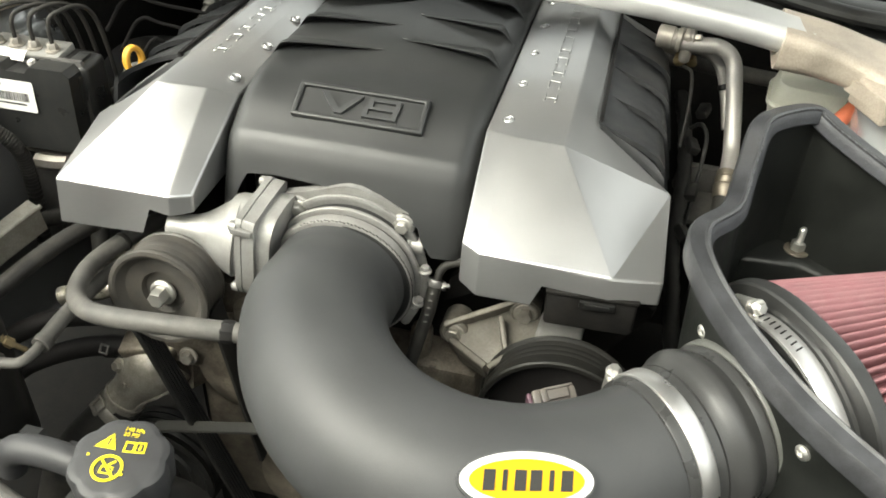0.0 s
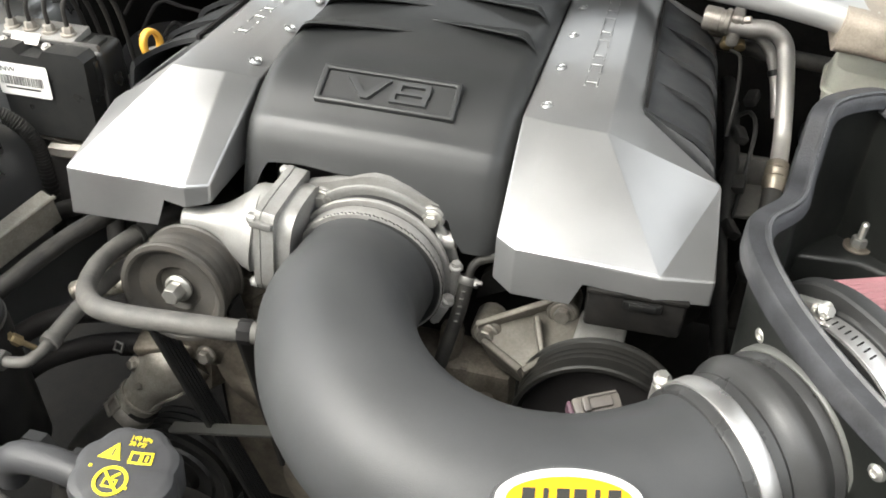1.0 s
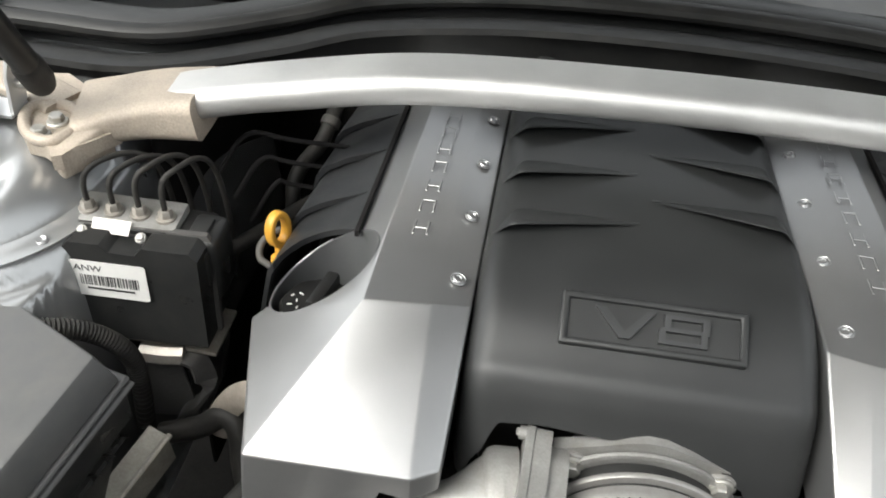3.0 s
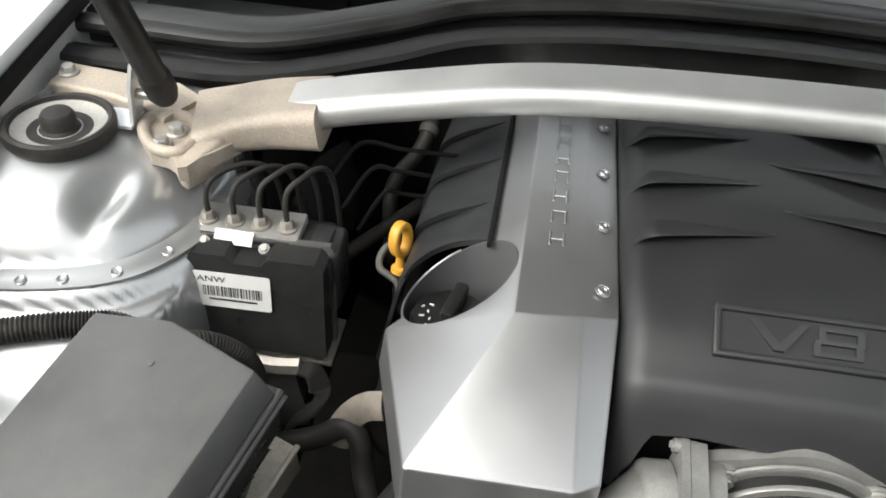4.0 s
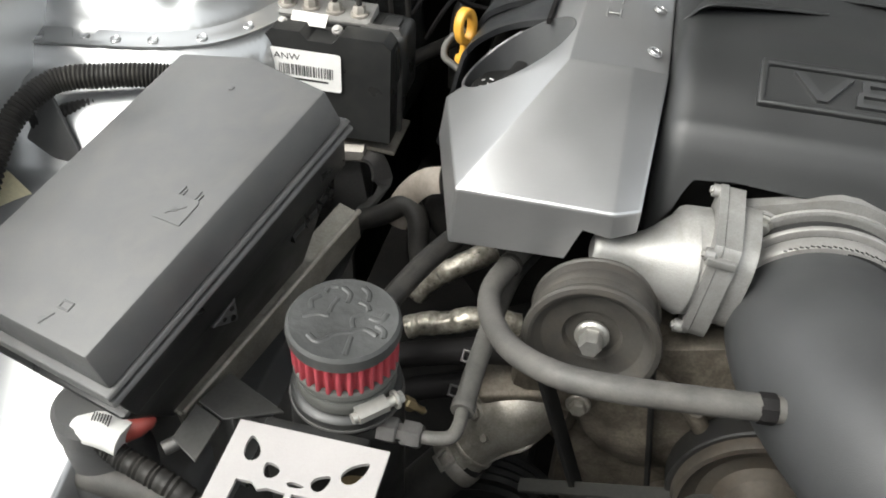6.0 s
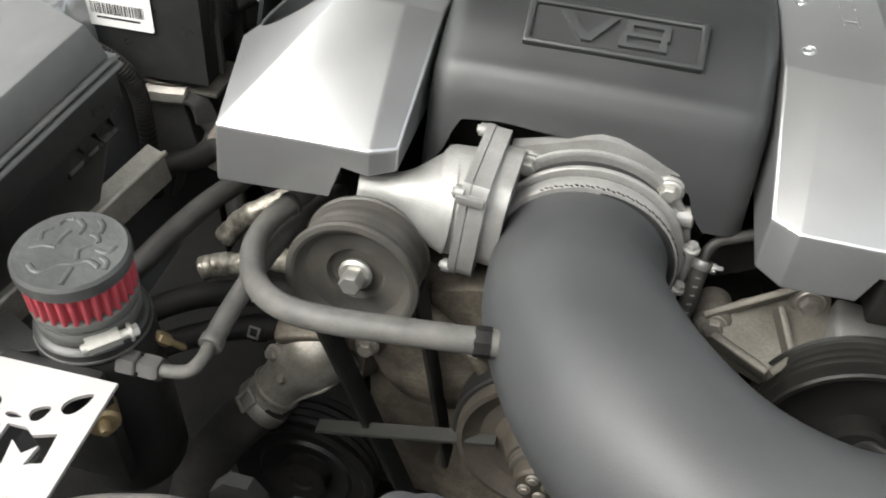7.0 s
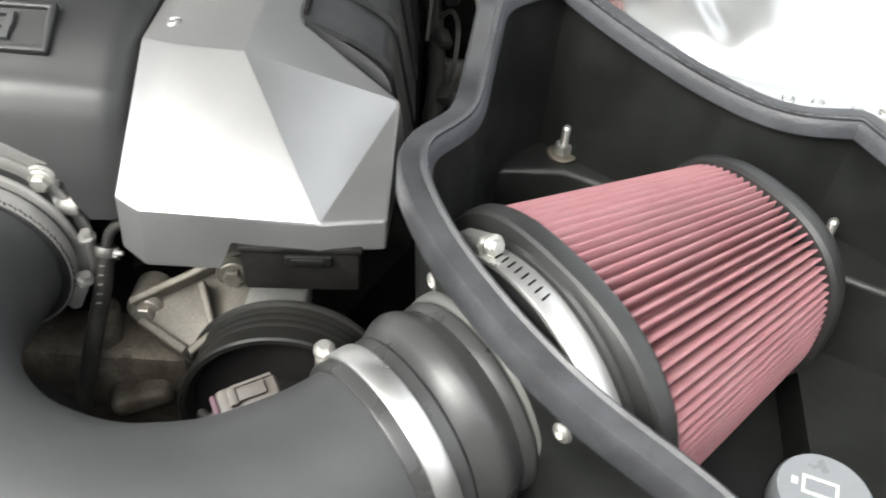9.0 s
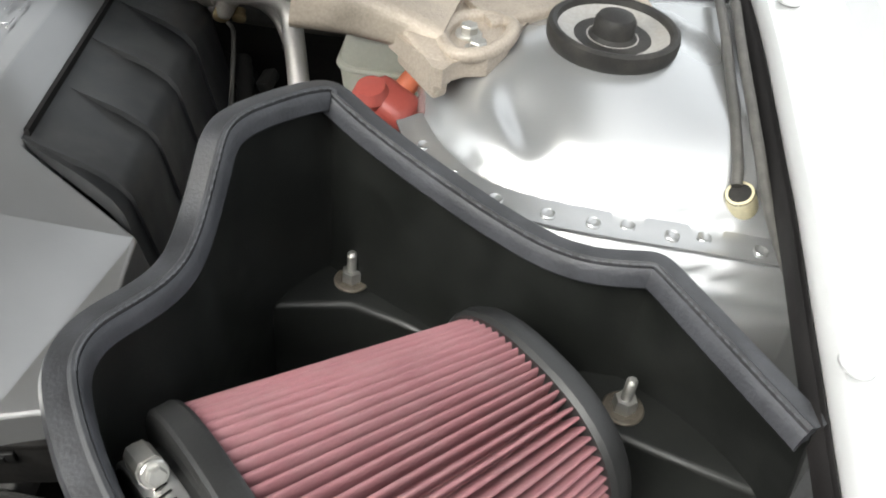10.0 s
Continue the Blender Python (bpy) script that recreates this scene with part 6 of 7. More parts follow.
part("elbow", hose([(-0.206, -0.2432, 0.7772), (-0.196, -0.2430, 0.7780), (-0.188, -0.2400, 0.7785), (-0.1855, -0.2310, 0.7780), (-0.1860, -0.2190, 0.7765)], 0.0040, 8, 16), M_HOSE, can_hose)
part("hose", hose([(-0.186, -0.219, 0.7765), (-0.1855, -0.190, 0.778), (-0.184, -0.150, 0.776), (-0.180, -0.09, 0.765), (-0.17, -0.04, 0.75)], 0.0063, 8, 18), M_HOSE, can_hose)
part("crimp_ring", ring((-0.186, -0.2165, 0.7766), (0, 1, 0.05), 0.0064, 0.007, 0.0009, 20), M_HOSE, can_hose)
single("coolant_hose", hose([(-0.285, -0.205, 0.752), (-0.262, -0.170, 0.768), (-0.247, -0.130, 0.776), (-0.232, -0.095, 0.780), (-0.210, -0.055, 0.780), (-0.18, -0.01, 0.76)], 0.0076, 8, 18), M_RUBBER,
       "grey rubber hose rising behind the catch can", "hose", "front hoses")
for pts in ([(-0.2480, -0.1150, 0.7200), (-0.238, -0.112, 0.7240), (-0.218, -0.110, 0.729), (-0.199, -0.106, 0.735), (-0.17, -0.10, 0.73)], [(-0.256, -0.064, 0.702), (-0.247, -0.060, 0.714), (-0.237, -0.059, 0.7245), (-0.227, -0.057, 0.732), (-0.200, -0.040, 0.742)]):
    single("foil_hose", hose(pts, 0.0084, 10, 22, wave=lambda t: 0.0084 + 0.00025 * math.sin(t * 57) + 0.00035 * math.sin(t * 23)), M_FOIL, "wrinkled silver foil sleeve on a hose", "hose", "foil hoses")
tape = thing("taped_loom", (-0.275, -0.01, 0.70), "wiring loom wrapped with a tan paper tag", "wiring loom")
part("loom", hose([(-0.330, -0.012, 0.715), (-0.300, -0.010, 0.728), (-0.280, -0.008, 0.742), (-0.268, -0.014, 0.736), (-0.262, -0.028, 0.712), (-0.252, -0.045, 0.695)], 0.0088, 8, 16), M_RUBBER, tape)
part("paper_tag", sweep(curve_pts([(-0.252, -0.012, 0.776), (-0.262, -0.010, 0.771), (-0.272, -0.009, 0.761), (-0.282, -0.009, 0.744), (-0.289, -0.010, 0.720)], 6), [(-0.0105, -0.0022), (-0.006, -0.0002), (0.0, 0.0006), (0.006, -0.0002), (0.0105, -0.0022), (0.0105, -0.0028), (0.0, -0.0002), (-0.0105, -0.0028)], up=(0.1, -0.66, 0.73)), M_TAG, tape, "cream printed paper tag")
for z, x1 in ((0.712, -0.200), (0.672, -0.208)):
    ch = thing("coolant_hose", (-0.22, -0.125, z - 0.01), "black coolant hose with a steel spring clip", "hose", "front hoses")
    part("hose", hose([(-0.31, -0.150, z - 0.045), (-0.280, -0.140, z - 0.020), (-0.245, -0.130, z - 0.004), (x1 - 0.012, -0.122, z + 0.001), (x1 + 0.02, -0.112, z), (x1 + 0.05, -0.10, z - 0.01)], 0.0092, 8, 20), M_SEAL, ch)
    part("clip", ring((x1, -0.118, z), (1, 0.26, 0), 0.0096, 0.010, 0.0010, 28), M_SEAL, ch)
    part("clip_ear", ring_frame(0.009, 0.009, 0.0016, 0.0022, frame_to((x1, -0.1275, z + 0.0055), (-0.1, -0.75, 0.65))), M_CLAMPDARK, ch)

# ---- front of the engine: idler, belt, thermostat housing, pump ----
idler = thing("idler_pulley", (-0.123, -0.14, 0.74), "dusty black idler pulley with a dished face and hex bolt", "pulley")
PA = V(0, -0.99, 0.13).normalized()
P0 = V(-0.1215, -0.1575, 0.7865)
grooves = [(0.030, -0.034), (0.0405, -0.034), (0.0408, -0.032), (0.0396, -0.031), (0.0394, -0.0255), (0.0392, -0.0245), (0.0392, -0.0232), (0.0394, -0.022), (0.0394, -0.0165), (0.0392, -0.0155), (0.0392, -0.0142), (0.0394, -0.013), (0.0395, -0.008), (0.0403, -0.0065)]
part("rim", lathe(grooves + [(0.0418, -0.004), (0.0425, -0.001), (0.0418, 0.0010), (0.0385, 0.0014), (0.0365, 0.0004), (0.0345, -0.0030), (0.0310, -0.0060), (0.0220, -0.0078), (0.0185, -0.0082), (0.0165, -0.0125), (0.001, -0.0125)], P0, PA, 64),
     M_IDLER, idler, angle=25)
part("bolt", join(lathe([(0.0105, -0.001), (0.0108, 0.0015), (0.0090, 0.0030), (0.001, 0.0032)], tuple(P0 - PA * 0.0090), PA, 28), hex_bolt(P0 - PA * 0.006, PA, 0.0072, 0.011, False)), M_ZINC, idler)
part("arm", box((0.060, 0.03, 0.035), (-0.090, -0.098, 0.755), (0, 25, 10), bev=0.006), M_CAST_DIRTY, idler)
belt = thing("drive_belt", (-0.1, -0.15, 0.5), "black rubber drive belt, smooth back outwards", "belt")


def strip(a, b, wdir, w, t=0.004, ribs=6):
    a, b, wd = Vector(a), Vector(b), Vector(wdir).normalized()
    sec = []
    for k in range(ribs * 2 + 1):
        sec.append((-w / 2 + w * k / (ribs * 2), t / 2 - 0.0013 * (k % 2 == 0)))
    sec += [(w / 2, -t / 2), (-w / 2, -t / 2)]
    n = (b - a).cross(wd).normalized()
    return sweep([a, a.lerp(b, 0.5), b], sec, up=n)


part("run", strip((-0.149, -0.150, 0.752), (-0.068, -0.150, 0.50), (0, 1, -0.05), 0.022), M_BLACK, belt)
part("run", strip((-0.082, -0.142, 0.775), (-0.055, -0.142, 0.60), (0, 1, -0.05), 0.020), M_BLACK, belt)
part("run", strip((-0.150, -0.160, 0.629), (-0.020, -0.160, 0.665), (0, 1, -0.05), 0.011), M_BELT, belt, "dusty grey back of the lower belt run")
therm = thing("thermostat_housing", (-0.165, -0.12, 0.62), "cast aluminium thermostat housing with steel hose clamp", "thermostat housing")
THERM = curve_pts([(-0.152, -0.108, 0.672), (-0.162, -0.118, 0.664), (-0.174, -0.128, 0.653), (-0.187, -0.137, 0.637), (-0.2000, -0.1440, 0.6200)], 8)
TS = lambda t: 0.0290 - 0.0105 * smooth01((t - 0.30) / 0.45)
part("elbow", sweep(THERM, lambda t: circle(TS(t), 32), roll_free=True), M_THERM, therm, angle=50)
part("collar", ring(tuple(THERM[26]), THERM[28] - THERM[24], 0.0190, 0.004, 0.0012, 32), M_THERM, therm)
part("flange", plate(rrect(0.070, 0.056, 0.010), 0.014, frame_to((-0.147, -0.092, 0.668), (-0.50, -0.75, 0.10)), 0.003), M_CAST_DIRTY, therm)
part("upper_lug", box((0.056, 0.030, 0.012), (-0.164, -0.118, 0.6900), (8, -12, 6), bev=0.004, seg=3), M_CAST_DIRTY, therm)
part("bolt", hex_bolt((-0.190, -0.136, 0.6700), (-0.35, -0.75, 0.45), 0.0048, 0.006), M_BOLT, therm)
part("bolt", hex_bolt((-0.1790, -0.1480, 0.6580), (-0.35, -0.60, 0.65), 0.0034, 0.005, False), M_BOLT, therm)
part("seam_rib", sweep([p + (V(0.50, -0.62, -0.35).normalized() * (TS(i / (len(THERM) - 1)) * 0.99)) for i, p in enumerate(THERM)][4:], circle(0.0013, 8)), M_THERM, therm)
low = thing("radiator_hose", (-0.23, -0.20, 0.50), "thick grimy radiator hose below the thermostat", "hose")
part("hose", hose([(-0.192, -0.140, 0.626), (-0.209, -0.149, 0.607), (-0.230, -0.166, 0.584), (-0.244, -0.184, 0.555), (-0.250, -0.200, 0.51), (-0.25, -0.21, 0.45)], 0.0195, 8, 24), M_RUBBER, low)
CL_AX = V(-0.62, -0.42, -0.62).normalized()
part("spring_clamp", ring((-0.1995, -0.1440, 0.6180), CL_AX, 0.0200, 0.011, 0.0014, 36), M_BOLT, low)
q = V(-0.1995, -0.1440, 0.6180) + V(-0.30, -0.55, 0.70).normalized() * 0.0215
part("clamp_window", ring_frame(0.014, 0.015, 0.003, 0.003, frame_to(q, V(-0.30, -0.55, 0.70), CL_AX)), M_BOLT, low)
pump = thing("pump_pulley", (0.005, -0.16, 0.60), "rust-stained steel pump pulley with a hub", "pulley")
P1 = V(0.012, -0.165, 0.668)
part("rim", lathe([(0.050, -0.030), (0.0605, -0.030), (0.0605, -0.004), (0.0590, 0.0), (0.0555, 0.0005), (0.0520, -0.003), (0.044, -0.0075), (0.034, -0.0075), (0.027, -0.003), (0.0235, 0.006), (0.0225, 0.012), (0.018, 0.0125)], P1, PA, 64), M_RUST, pump, angle=25)
part("hub", lathe([(0.0205, 0.010), (0.0205, 0.0145), (0.0195, 0.0155), (0.0190, 0.0185), (0.0160, 0.0195), (0.0155, 0.028), (0.0135, 0.030), (0.001, 0.030)], P1, PA, 40), M_RUST, pump)
part("belt_wrap", ring(tuple(P1 - PA * 0.019), PA, 0.0612, 0.021, 0.003, 64), M_BLACK, belt)
for k in range(4):
    q = P1 + frame_to((0, 0, 0), PA) @ V(0.0080 * math.cos(1.57 * k + 0.4), 0.0080 * math.sin(1.57 * k + 0.4), 0.030)
    part("hub_bolt", hex_bolt(tuple(q), PA, 0.0030, 0.003), M_BOLT, pump)
lowp = thing("crank_pulley", (-0.1, -0.16, 0.42), "dark grooved crank pulley low on the engine", "pulley")
P2 = V(-0.172, -0.150, 0.530)
part("rim", lathe([(0.04, -0.04), (0.059, -0.04)] + [(0.059 - 0.002 * (k % 2), -0.038 + 0.004 * k) for k in range(8)] + [(0.060, -0.002), (0.055, 0.0), (0.050, -0.004), (0.040, -0.006), (0.038, -0.003), (0.024, -0.009)], P2, PA, 64), M_BLACK, lowp, angle=25)
part("hub", lathe([(0.025, -0.012), (0.021, -0.008), (0.020, 0.002), (0.010, 0.003), (0.008, 0.001), (0.001, 0.001)], P2, PA, 40), M_DARK, lowp)
grooved = thing("grooved_pulley", (0.06, -0.19, 0.52), "black grooved accessory pulley low beside the belt", "pulley")
P3 = V(0.030, -0.200, 0.555)
part("rim", lathe([(0.028, -0.026), (0.0335, -0.026)] + [(0.0335 - 0.0018 * (k % 2), -0.024 + 0.0019 * k) for k in range(12)] + [(0.0340, 0.0), (0.0315, 0.001), (0.029, -0.004), (0.018, -0.008)], P3, PA, 56), M_SEAL, grooved, angle=25)
part("hub", lathe([(0.019, -0.009), (0.013, -0.006), (0.012, 0.002), (0.001, 0.003)], P3, PA, 32), M_DARK, grooved)
casting = thing("pump_casting", (-0.05, -0.09, 0.60), "grimy cast aluminium water pump body", "water pump")
part("body", join(lathe([(0.055, -0.05), (0.055, 0.0), (0.048, 0.010), (0.030, 0.016), (0.001, 0.018)], (-0.070, -0.115, 0.690), PA, 40), box((0.17, 0.045, 0.050), (-0.085, -0.105, 0.695), (0, 6, 0), bev=0.012),
                  box((0.08, 0.04, 0.09), (-0.035, -0.105, 0.725), (0, -18, 0), bev=0.014)), M_CAST_DIRTY, casting, angle=40)
part("rib", hose([(-0.098, -0.122, 0.745), (-0.070, -0.130, 0.735), (-0.045, -0.134, 0.715), (-0.030, -0.136, 0.69)], 0.006, 6, 12), M_CAST_DIRTY, casting)
for x, z in ((-0.045, 0.725), (-0.120, 0.700), (-0.015, 0.650)):
    part("bolt", hex_bolt((x, -0.134, z), PA, 0.006, 0.007), M_BOLT, casting)

# right of the bend: bracket casting, steering pump pulley, sensor plug, heater hose
brk = thing("accessory_bracket", (0.14, -0.07, 0.70), "cast aluminium accessory bracket with ribs and bolts", "bracket")
top = [(0.094, -0.088, 0.7480), (0.118, -0.074, 0.7600), (0.160, -0.066, 0.7740), (0.176, -0.078, 0.7680), (0.166, -0.100, 0.7540), (0.150, -0.106, 0.7480), (0.137, -0.124, 0.7440), (0.112, -0.106, 0.7390)]
part("web", solid(top + [(x, y + 0.004, z - 0.014) for x, y, z in top], [tuple(range(8)), tuple(range(15, 7, -1))] + [(k, k + 8, (k + 1) % 8 + 8, (k + 1) % 8) for k in range(8)], 0.002, 2, True), M_BRKT, brk)


def rib(a, b, w, d):
    a, b = Vector(a), Vector(b)
    return sweep([a, a.lerp(b, 0.5), b], rrect(w, d, min(w, d) * 0.3, 3), up=(0, -0.5, 1))


for a, b, w, d in (((0.096, -0.089, 0.750), (0.162, -0.066, 0.777), 0.005, 0.018), ((0.104, -0.100, 0.744), (0.137, -0.124, 0.746), 0.006, 0.014), ((0.139, -0.084, 0.766), (0.150, -0.110, 0.750), 0.0045, 0.014), ((0.137, -0.124, 0.746), (0.154, -0.106, 0.751), 0.005, 0.012)):
    part("rib", rib(a, b, w, d), M_BRKT, brk)
part("upper_plate", plate([(0.086, 0.750), (0.150, 0.788), (0.170, 0.800), (0.112, 0.800), (0.090, 0.775)], 0.008, across((0, -0.050, 0), (1, 0, 0), (0, 0, 1)), 0.002), M_DARK, brk)
for x, y, z in ((0.1575, -0.072, 0.7690), (0.1025, -0.086, 0.7455)):
    part("boss", lathe([(0.0125, -0.02), (0.0125, 0.004), (0.011, 0.006), (0.001, 0.006)], (x, y, z), PA, 28), M_BRKT, brk)
    part("bolt", hex_bolt(tuple(V(x, y, z) + PA * 0.005), PA, 0.0066, 0.007), M_BOLT, brk)
part("pump_barrel", box((0.036, 0.036, 0.032), (0.1875, -0.092, 0.7600), (0, 3, -4), bev=0.004, seg=3), M_CAST, brk)
part("post", lathe([(0.0085, 0), (0.0095, 0.002), (0.0095, 0.052), (0.0080, 0.056), (0.001, 0.056)], (0.073, -0.098, 0.690), (0.04, 0.2, 1), 20), M_CAST_DIRTY, brk)
part("post_bolt", hex_bolt((0.089, -0.100, 0.712), PA, 0.0055, 0.007), M_CAST_DIRTY, brk)
part("lower_foot", box((0.040, 0.034, 0.016), (0.096, -0.108, 0.690), (0, -14, 12), bev=0.006, seg=3), M_CAST_DIRTY, brk)
steer = thing("steering_pulley", (0.2, -0.14, 0.64), "black pressed steel accessory pulley", "pulley")
S0 = V(0.1960, -0.1490, 0.7225)
part("rim", lathe([(0.055, -0.035), (0.0632, -0.035), (0.0640, -0.0335), (0.0632, -0.032), (0.0612, -0.031), (0.0610, -0.0275), (0.0606, -0.0265), (0.0606, -0.0255), (0.0610, -0.0245), (0.0610, -0.0215), (0.0606, -0.0205), (0.0606, -0.0195), (0.0610, -0.0185), (0.0610, -0.0155), (0.0606, -0.0145), (0.0610, -0.0125), (0.0618, -0.006), (0.0630, -0.003), (0.0632, -0.001), (0.0622, 0.0005), (0.0590, 0.0), (0.0565, -0.004), (0.0545, -0.013)], S0, PA, 72),
     M_PULLEY, steer, angle=30)
part("web", lathe([(0.0550, -0.0125), (0.040, -0.016), (0.024, -0.012), (0.019, -0.012)], S0, PA, 72), M_SEAL, steer)
part("hub", lathe([(0.020, -0.014), (0.020, 0.0), (0.017, 0.002), (0.008, 0.002), (0.008, -0.003), (0.001, -0.003)], S0, PA, 36), M_DARK, steer)


def bx(m, size, at, bev):
    """A bevelled box set at a pose."""
    b = box(size, at, bev=bev)
    bmesh.ops.transform(b, matrix=m, verts=b.verts)
    return b


plug = thing("sensor_plug", (0.1935, -0.2035, 0.80), "dusty taupe electrical sensor plug on the intake tube", "connector")
PL = pose(0.1945, -0.2060, 0.8150, 22, -8, 24) @ Matrix.Scale(0.78, 4)
part("plug_body", bx(PL, (0.030, 0.020, 0.018), (0.003, 0, 0), 0.003), M_CONNECTOR, plug)
part("plug_head", bx(PL, (0.012, 0.024, 0.022), (-0.014, -0.001, -0.001), 0.003), M_CONNECTOR, plug)
part("lock_tab", join(bx(PL, (0.024, 0.009, 0.0045), (-0.001, 0.003, 0.0105), 0.0015), bx(PL, (0.006, 0.012, 0.006), (-0.010, 0.003, 0.0115), 0.0015)), M_CONNECTOR, plug)
for dy in (-0.0065, 0.0095):
    part("rib", bx(PL, (0.026, 0.0022, 0.0022), (0.003, dy, 0.0095), 0.0006), M_CONNECTOR, plug)
part("seal", bx(PL, (0.004, 0.021, 0.019), (-0.0220, -0.001, -0.001), 0.0015), M_SEALRED, plug, "faded magenta rubber seal")
part("wire", hose([PL @ V(-0.021, 0, 0), PL @ V(-0.028, -0.001, -0.004), (0.168, -0.205, 0.800), (0.165, -0.195, 0.77)], 0.0024, 6, 8), M_RUBBER, plug)
relay = thing("relay_box", (0.213, -0.092, 0.78), "black plastic relay box tucked under the silver cover", "relay box")
RL = pose(0.2060, -0.0960, 0.8200, 3, 0, 3)
part("case", bx(RL, (0.066, 0.046, 0.034), (0, 0, 0), 0.003), M_DARK, relay)
part("lid", bx(RL, (0.068, 0.048, 0.004), (0, 0, 0.0165), 0.0015), M_DARK, relay)
part("catch_pad", bx(RL, (0.026, 0.0030, 0.0075), (0.004, -0.0240, 0.0100), 0.0009), M_BLACK, relay)
part("catch", bx(RL, (0.018, 0.0026, 0.0045), (0.004, -0.0252, 0.0102), 0.0008), M_BLACK, relay)
heat = thing("heater_hose", (0.08, -0.09, 0.72), "thin black printed rubber hose with clip", "hose")
part("pipe", hose([(0.150, -0.050, 0.815), (0.122, -0.066, 0.8125), (0.104, -0.074, 0.810), (0.092, -0.0770, 0.8065), (0.0865, -0.0800, 0.8010), (0.0845, -0.0835, 0.7940)], 0.0036, 8, 14), M_RUBBER, heat)
HEAT = [(0.0845, -0.0835, 0.7940), (0.0830, -0.0900, 0.7830), (0.0815, -0.0970, 0.7700), (0.0780, -0.1060, 0.7540), (0.0745, -0.1150, 0.7380), (0.066, -0.130, 0.70), (0.05, -0.14, 0.66)]
part("hose", hose(HEAT, 0.0056, 8, 16), M_RUBBER, heat)
part("clip", ring((0.0840, -0.0850, 0.7915), (0.15, 0.5, 0.85), 0.0060, 0.006, 0.0012, 18), M_CLAMPDARK, heat)
part("clip_ear", join(box((0.003, 0.006, 0.006), (0.0915, -0.0880, 0.7920), (30, 0, 0), bev=0.0006), box((0.006, 0.003, 0.003), (0.0935, -0.0900, 0.7950), (30, 0, 0), bev=0.0006)), M_CLAMPDARK, heat)
for k in range(5):
    q = V(0.0832, -0.0938, 0.7870) + V(-0.0005, -0.0030, -0.0050) * k
    part("print_bar", box((0.0030, 0.0010, 0.0012 + 0.0008 * (k % 2)), tuple(q), (33, 0, 4), bev=0), M_HOSE, heat)

# ---- coolant bottle cap ----
tank = thing("coolant_bottle", (-0.04, -0.36, 0.70), "black coolant bottle neck with a grey pressure cap", "coolant bottle")
CC = V(-0.0322, -0.3495, 0.857)
part("bottle", join(lathe([(0.060, 0.70), (0.062, 0.71), (0.060, 0.790), (0.040, 0.815), (0.026, 0.822), (0.025, 0.838), (0.020, 0.838)], (CC.x, CC.y - 0.02, 0), (0, 0, 1), 40)), M_BLACK, tank)
pc = part("pressure_cap", lathe([(0.0235, -0.026), (0.0254, -0.024), (0.0266, -0.006), (0.0252, -0.0015), (0.0228, 0.0), (0.0220, 0.0003), (0.0004, 0.0008)], CC, (0.04, -0.05, 1), 128,
                                wave=lambda a, r, h: r * (1 + (0.085 * (0.5 + 0.5 * math.cos(8 * a + 0.6)) ** 0.5 - 0.015 if r > 0.0225 else 0))), M_CAP, tank, "grey ribbed pressure cap with yellow symbols", angle=40)
cm = Matrix.Translation(CC + V(0, 0, 0.0008)) @ Euler((radians(2.9), radians(2.3), radians(5))).to_matrix().to_4x4()
part("warning_triangle", bars([[(-0.0155, 0.0035), (-0.0035, 0.0035), (-0.0080, 0.0135)]], 0.0004, cm, 0), M_YINK, pc)
part("warning_mark", bars([[(-0.0090, 0.0052), (-0.0082, 0.0052), (-0.0080, 0.0100), (-0.0090, 0.0100)]], 0.0003, cm @ pose(0, 0, 0.0004), 0), M_CAP, pc)
part("book_symbol", join(ring_frame(0.0062, 0.0072, 0.0011, 0.0004, cm @ pose(0.0034, 0.0066, 0, 0, 0, 4)), ring_frame(0.0062, 0.0072, 0.0011, 0.0004, cm @ pose(0.0092, 0.0072, 0, 0, 0, 8)),
                         bars([[(0.0087, 0.0056), (0.0098, 0.0056), (0.0098, 0.0086), (0.0087, 0.0086)]], 0.0004, cm, 0)), M_YINK, pc)
cr = cm @ pose(-0.0030, -0.0085, 0)
bm_ring = sweep([cr @ V(0.0078 * math.cos(a), 0.0078 * math.sin(a), 0.0002) for a in np.linspace(0, 2 * math.pi, 40, endpoint=False)], [(-0.0008, -0.0002), (0.0008, -0.0002), (0.0008, 0.0002), (-0.0008, 0.0002)], closed=True)
part("caution_ring", join(bm_ring, bars([[(-0.0058, 0.0048), (-0.0048, 0.0058), (0.0058, -0.0048), (0.0048, -0.0058)]], 0.0004, cr, 0), ring_frame(0.0070, 0.0050, 0.0009, 0.0004, cr @ pose(0, -0.0012, 0)),
                          bars([[(0.0005, 0.0015), (0.0035, 0.0045), (0.0028, 0.0055), (-0.0005, 0.0024)]], 0.0004, cr, 0)), M_YINK, pc)
part("cap_lettering", join(text("140 kPa", 0.0036, cm @ pose(0.0020, 0.0178, 0.0003), 0.0003), text("20 PSI", 0.0036, cm @ pose(0.0012, 0.0143, 0.0003), 0.0003)), M_YINK, pc, "yellow words 140 kPa and 20 PSI")
for x, y in ((-0.0165, -0.002), (0.006, -0.0110)):
    part("dot", box((0.0014, 0.0014, 0.0004), tuple(cm @ V(x, y, 0.0002)), bev=0), M_YINK, pc)
ov = thing("overflow_hose", (-0.12, -0.34, 0.80), "grey rubber overflow hose with a moulded elbow", "hose", "overflow hoses")
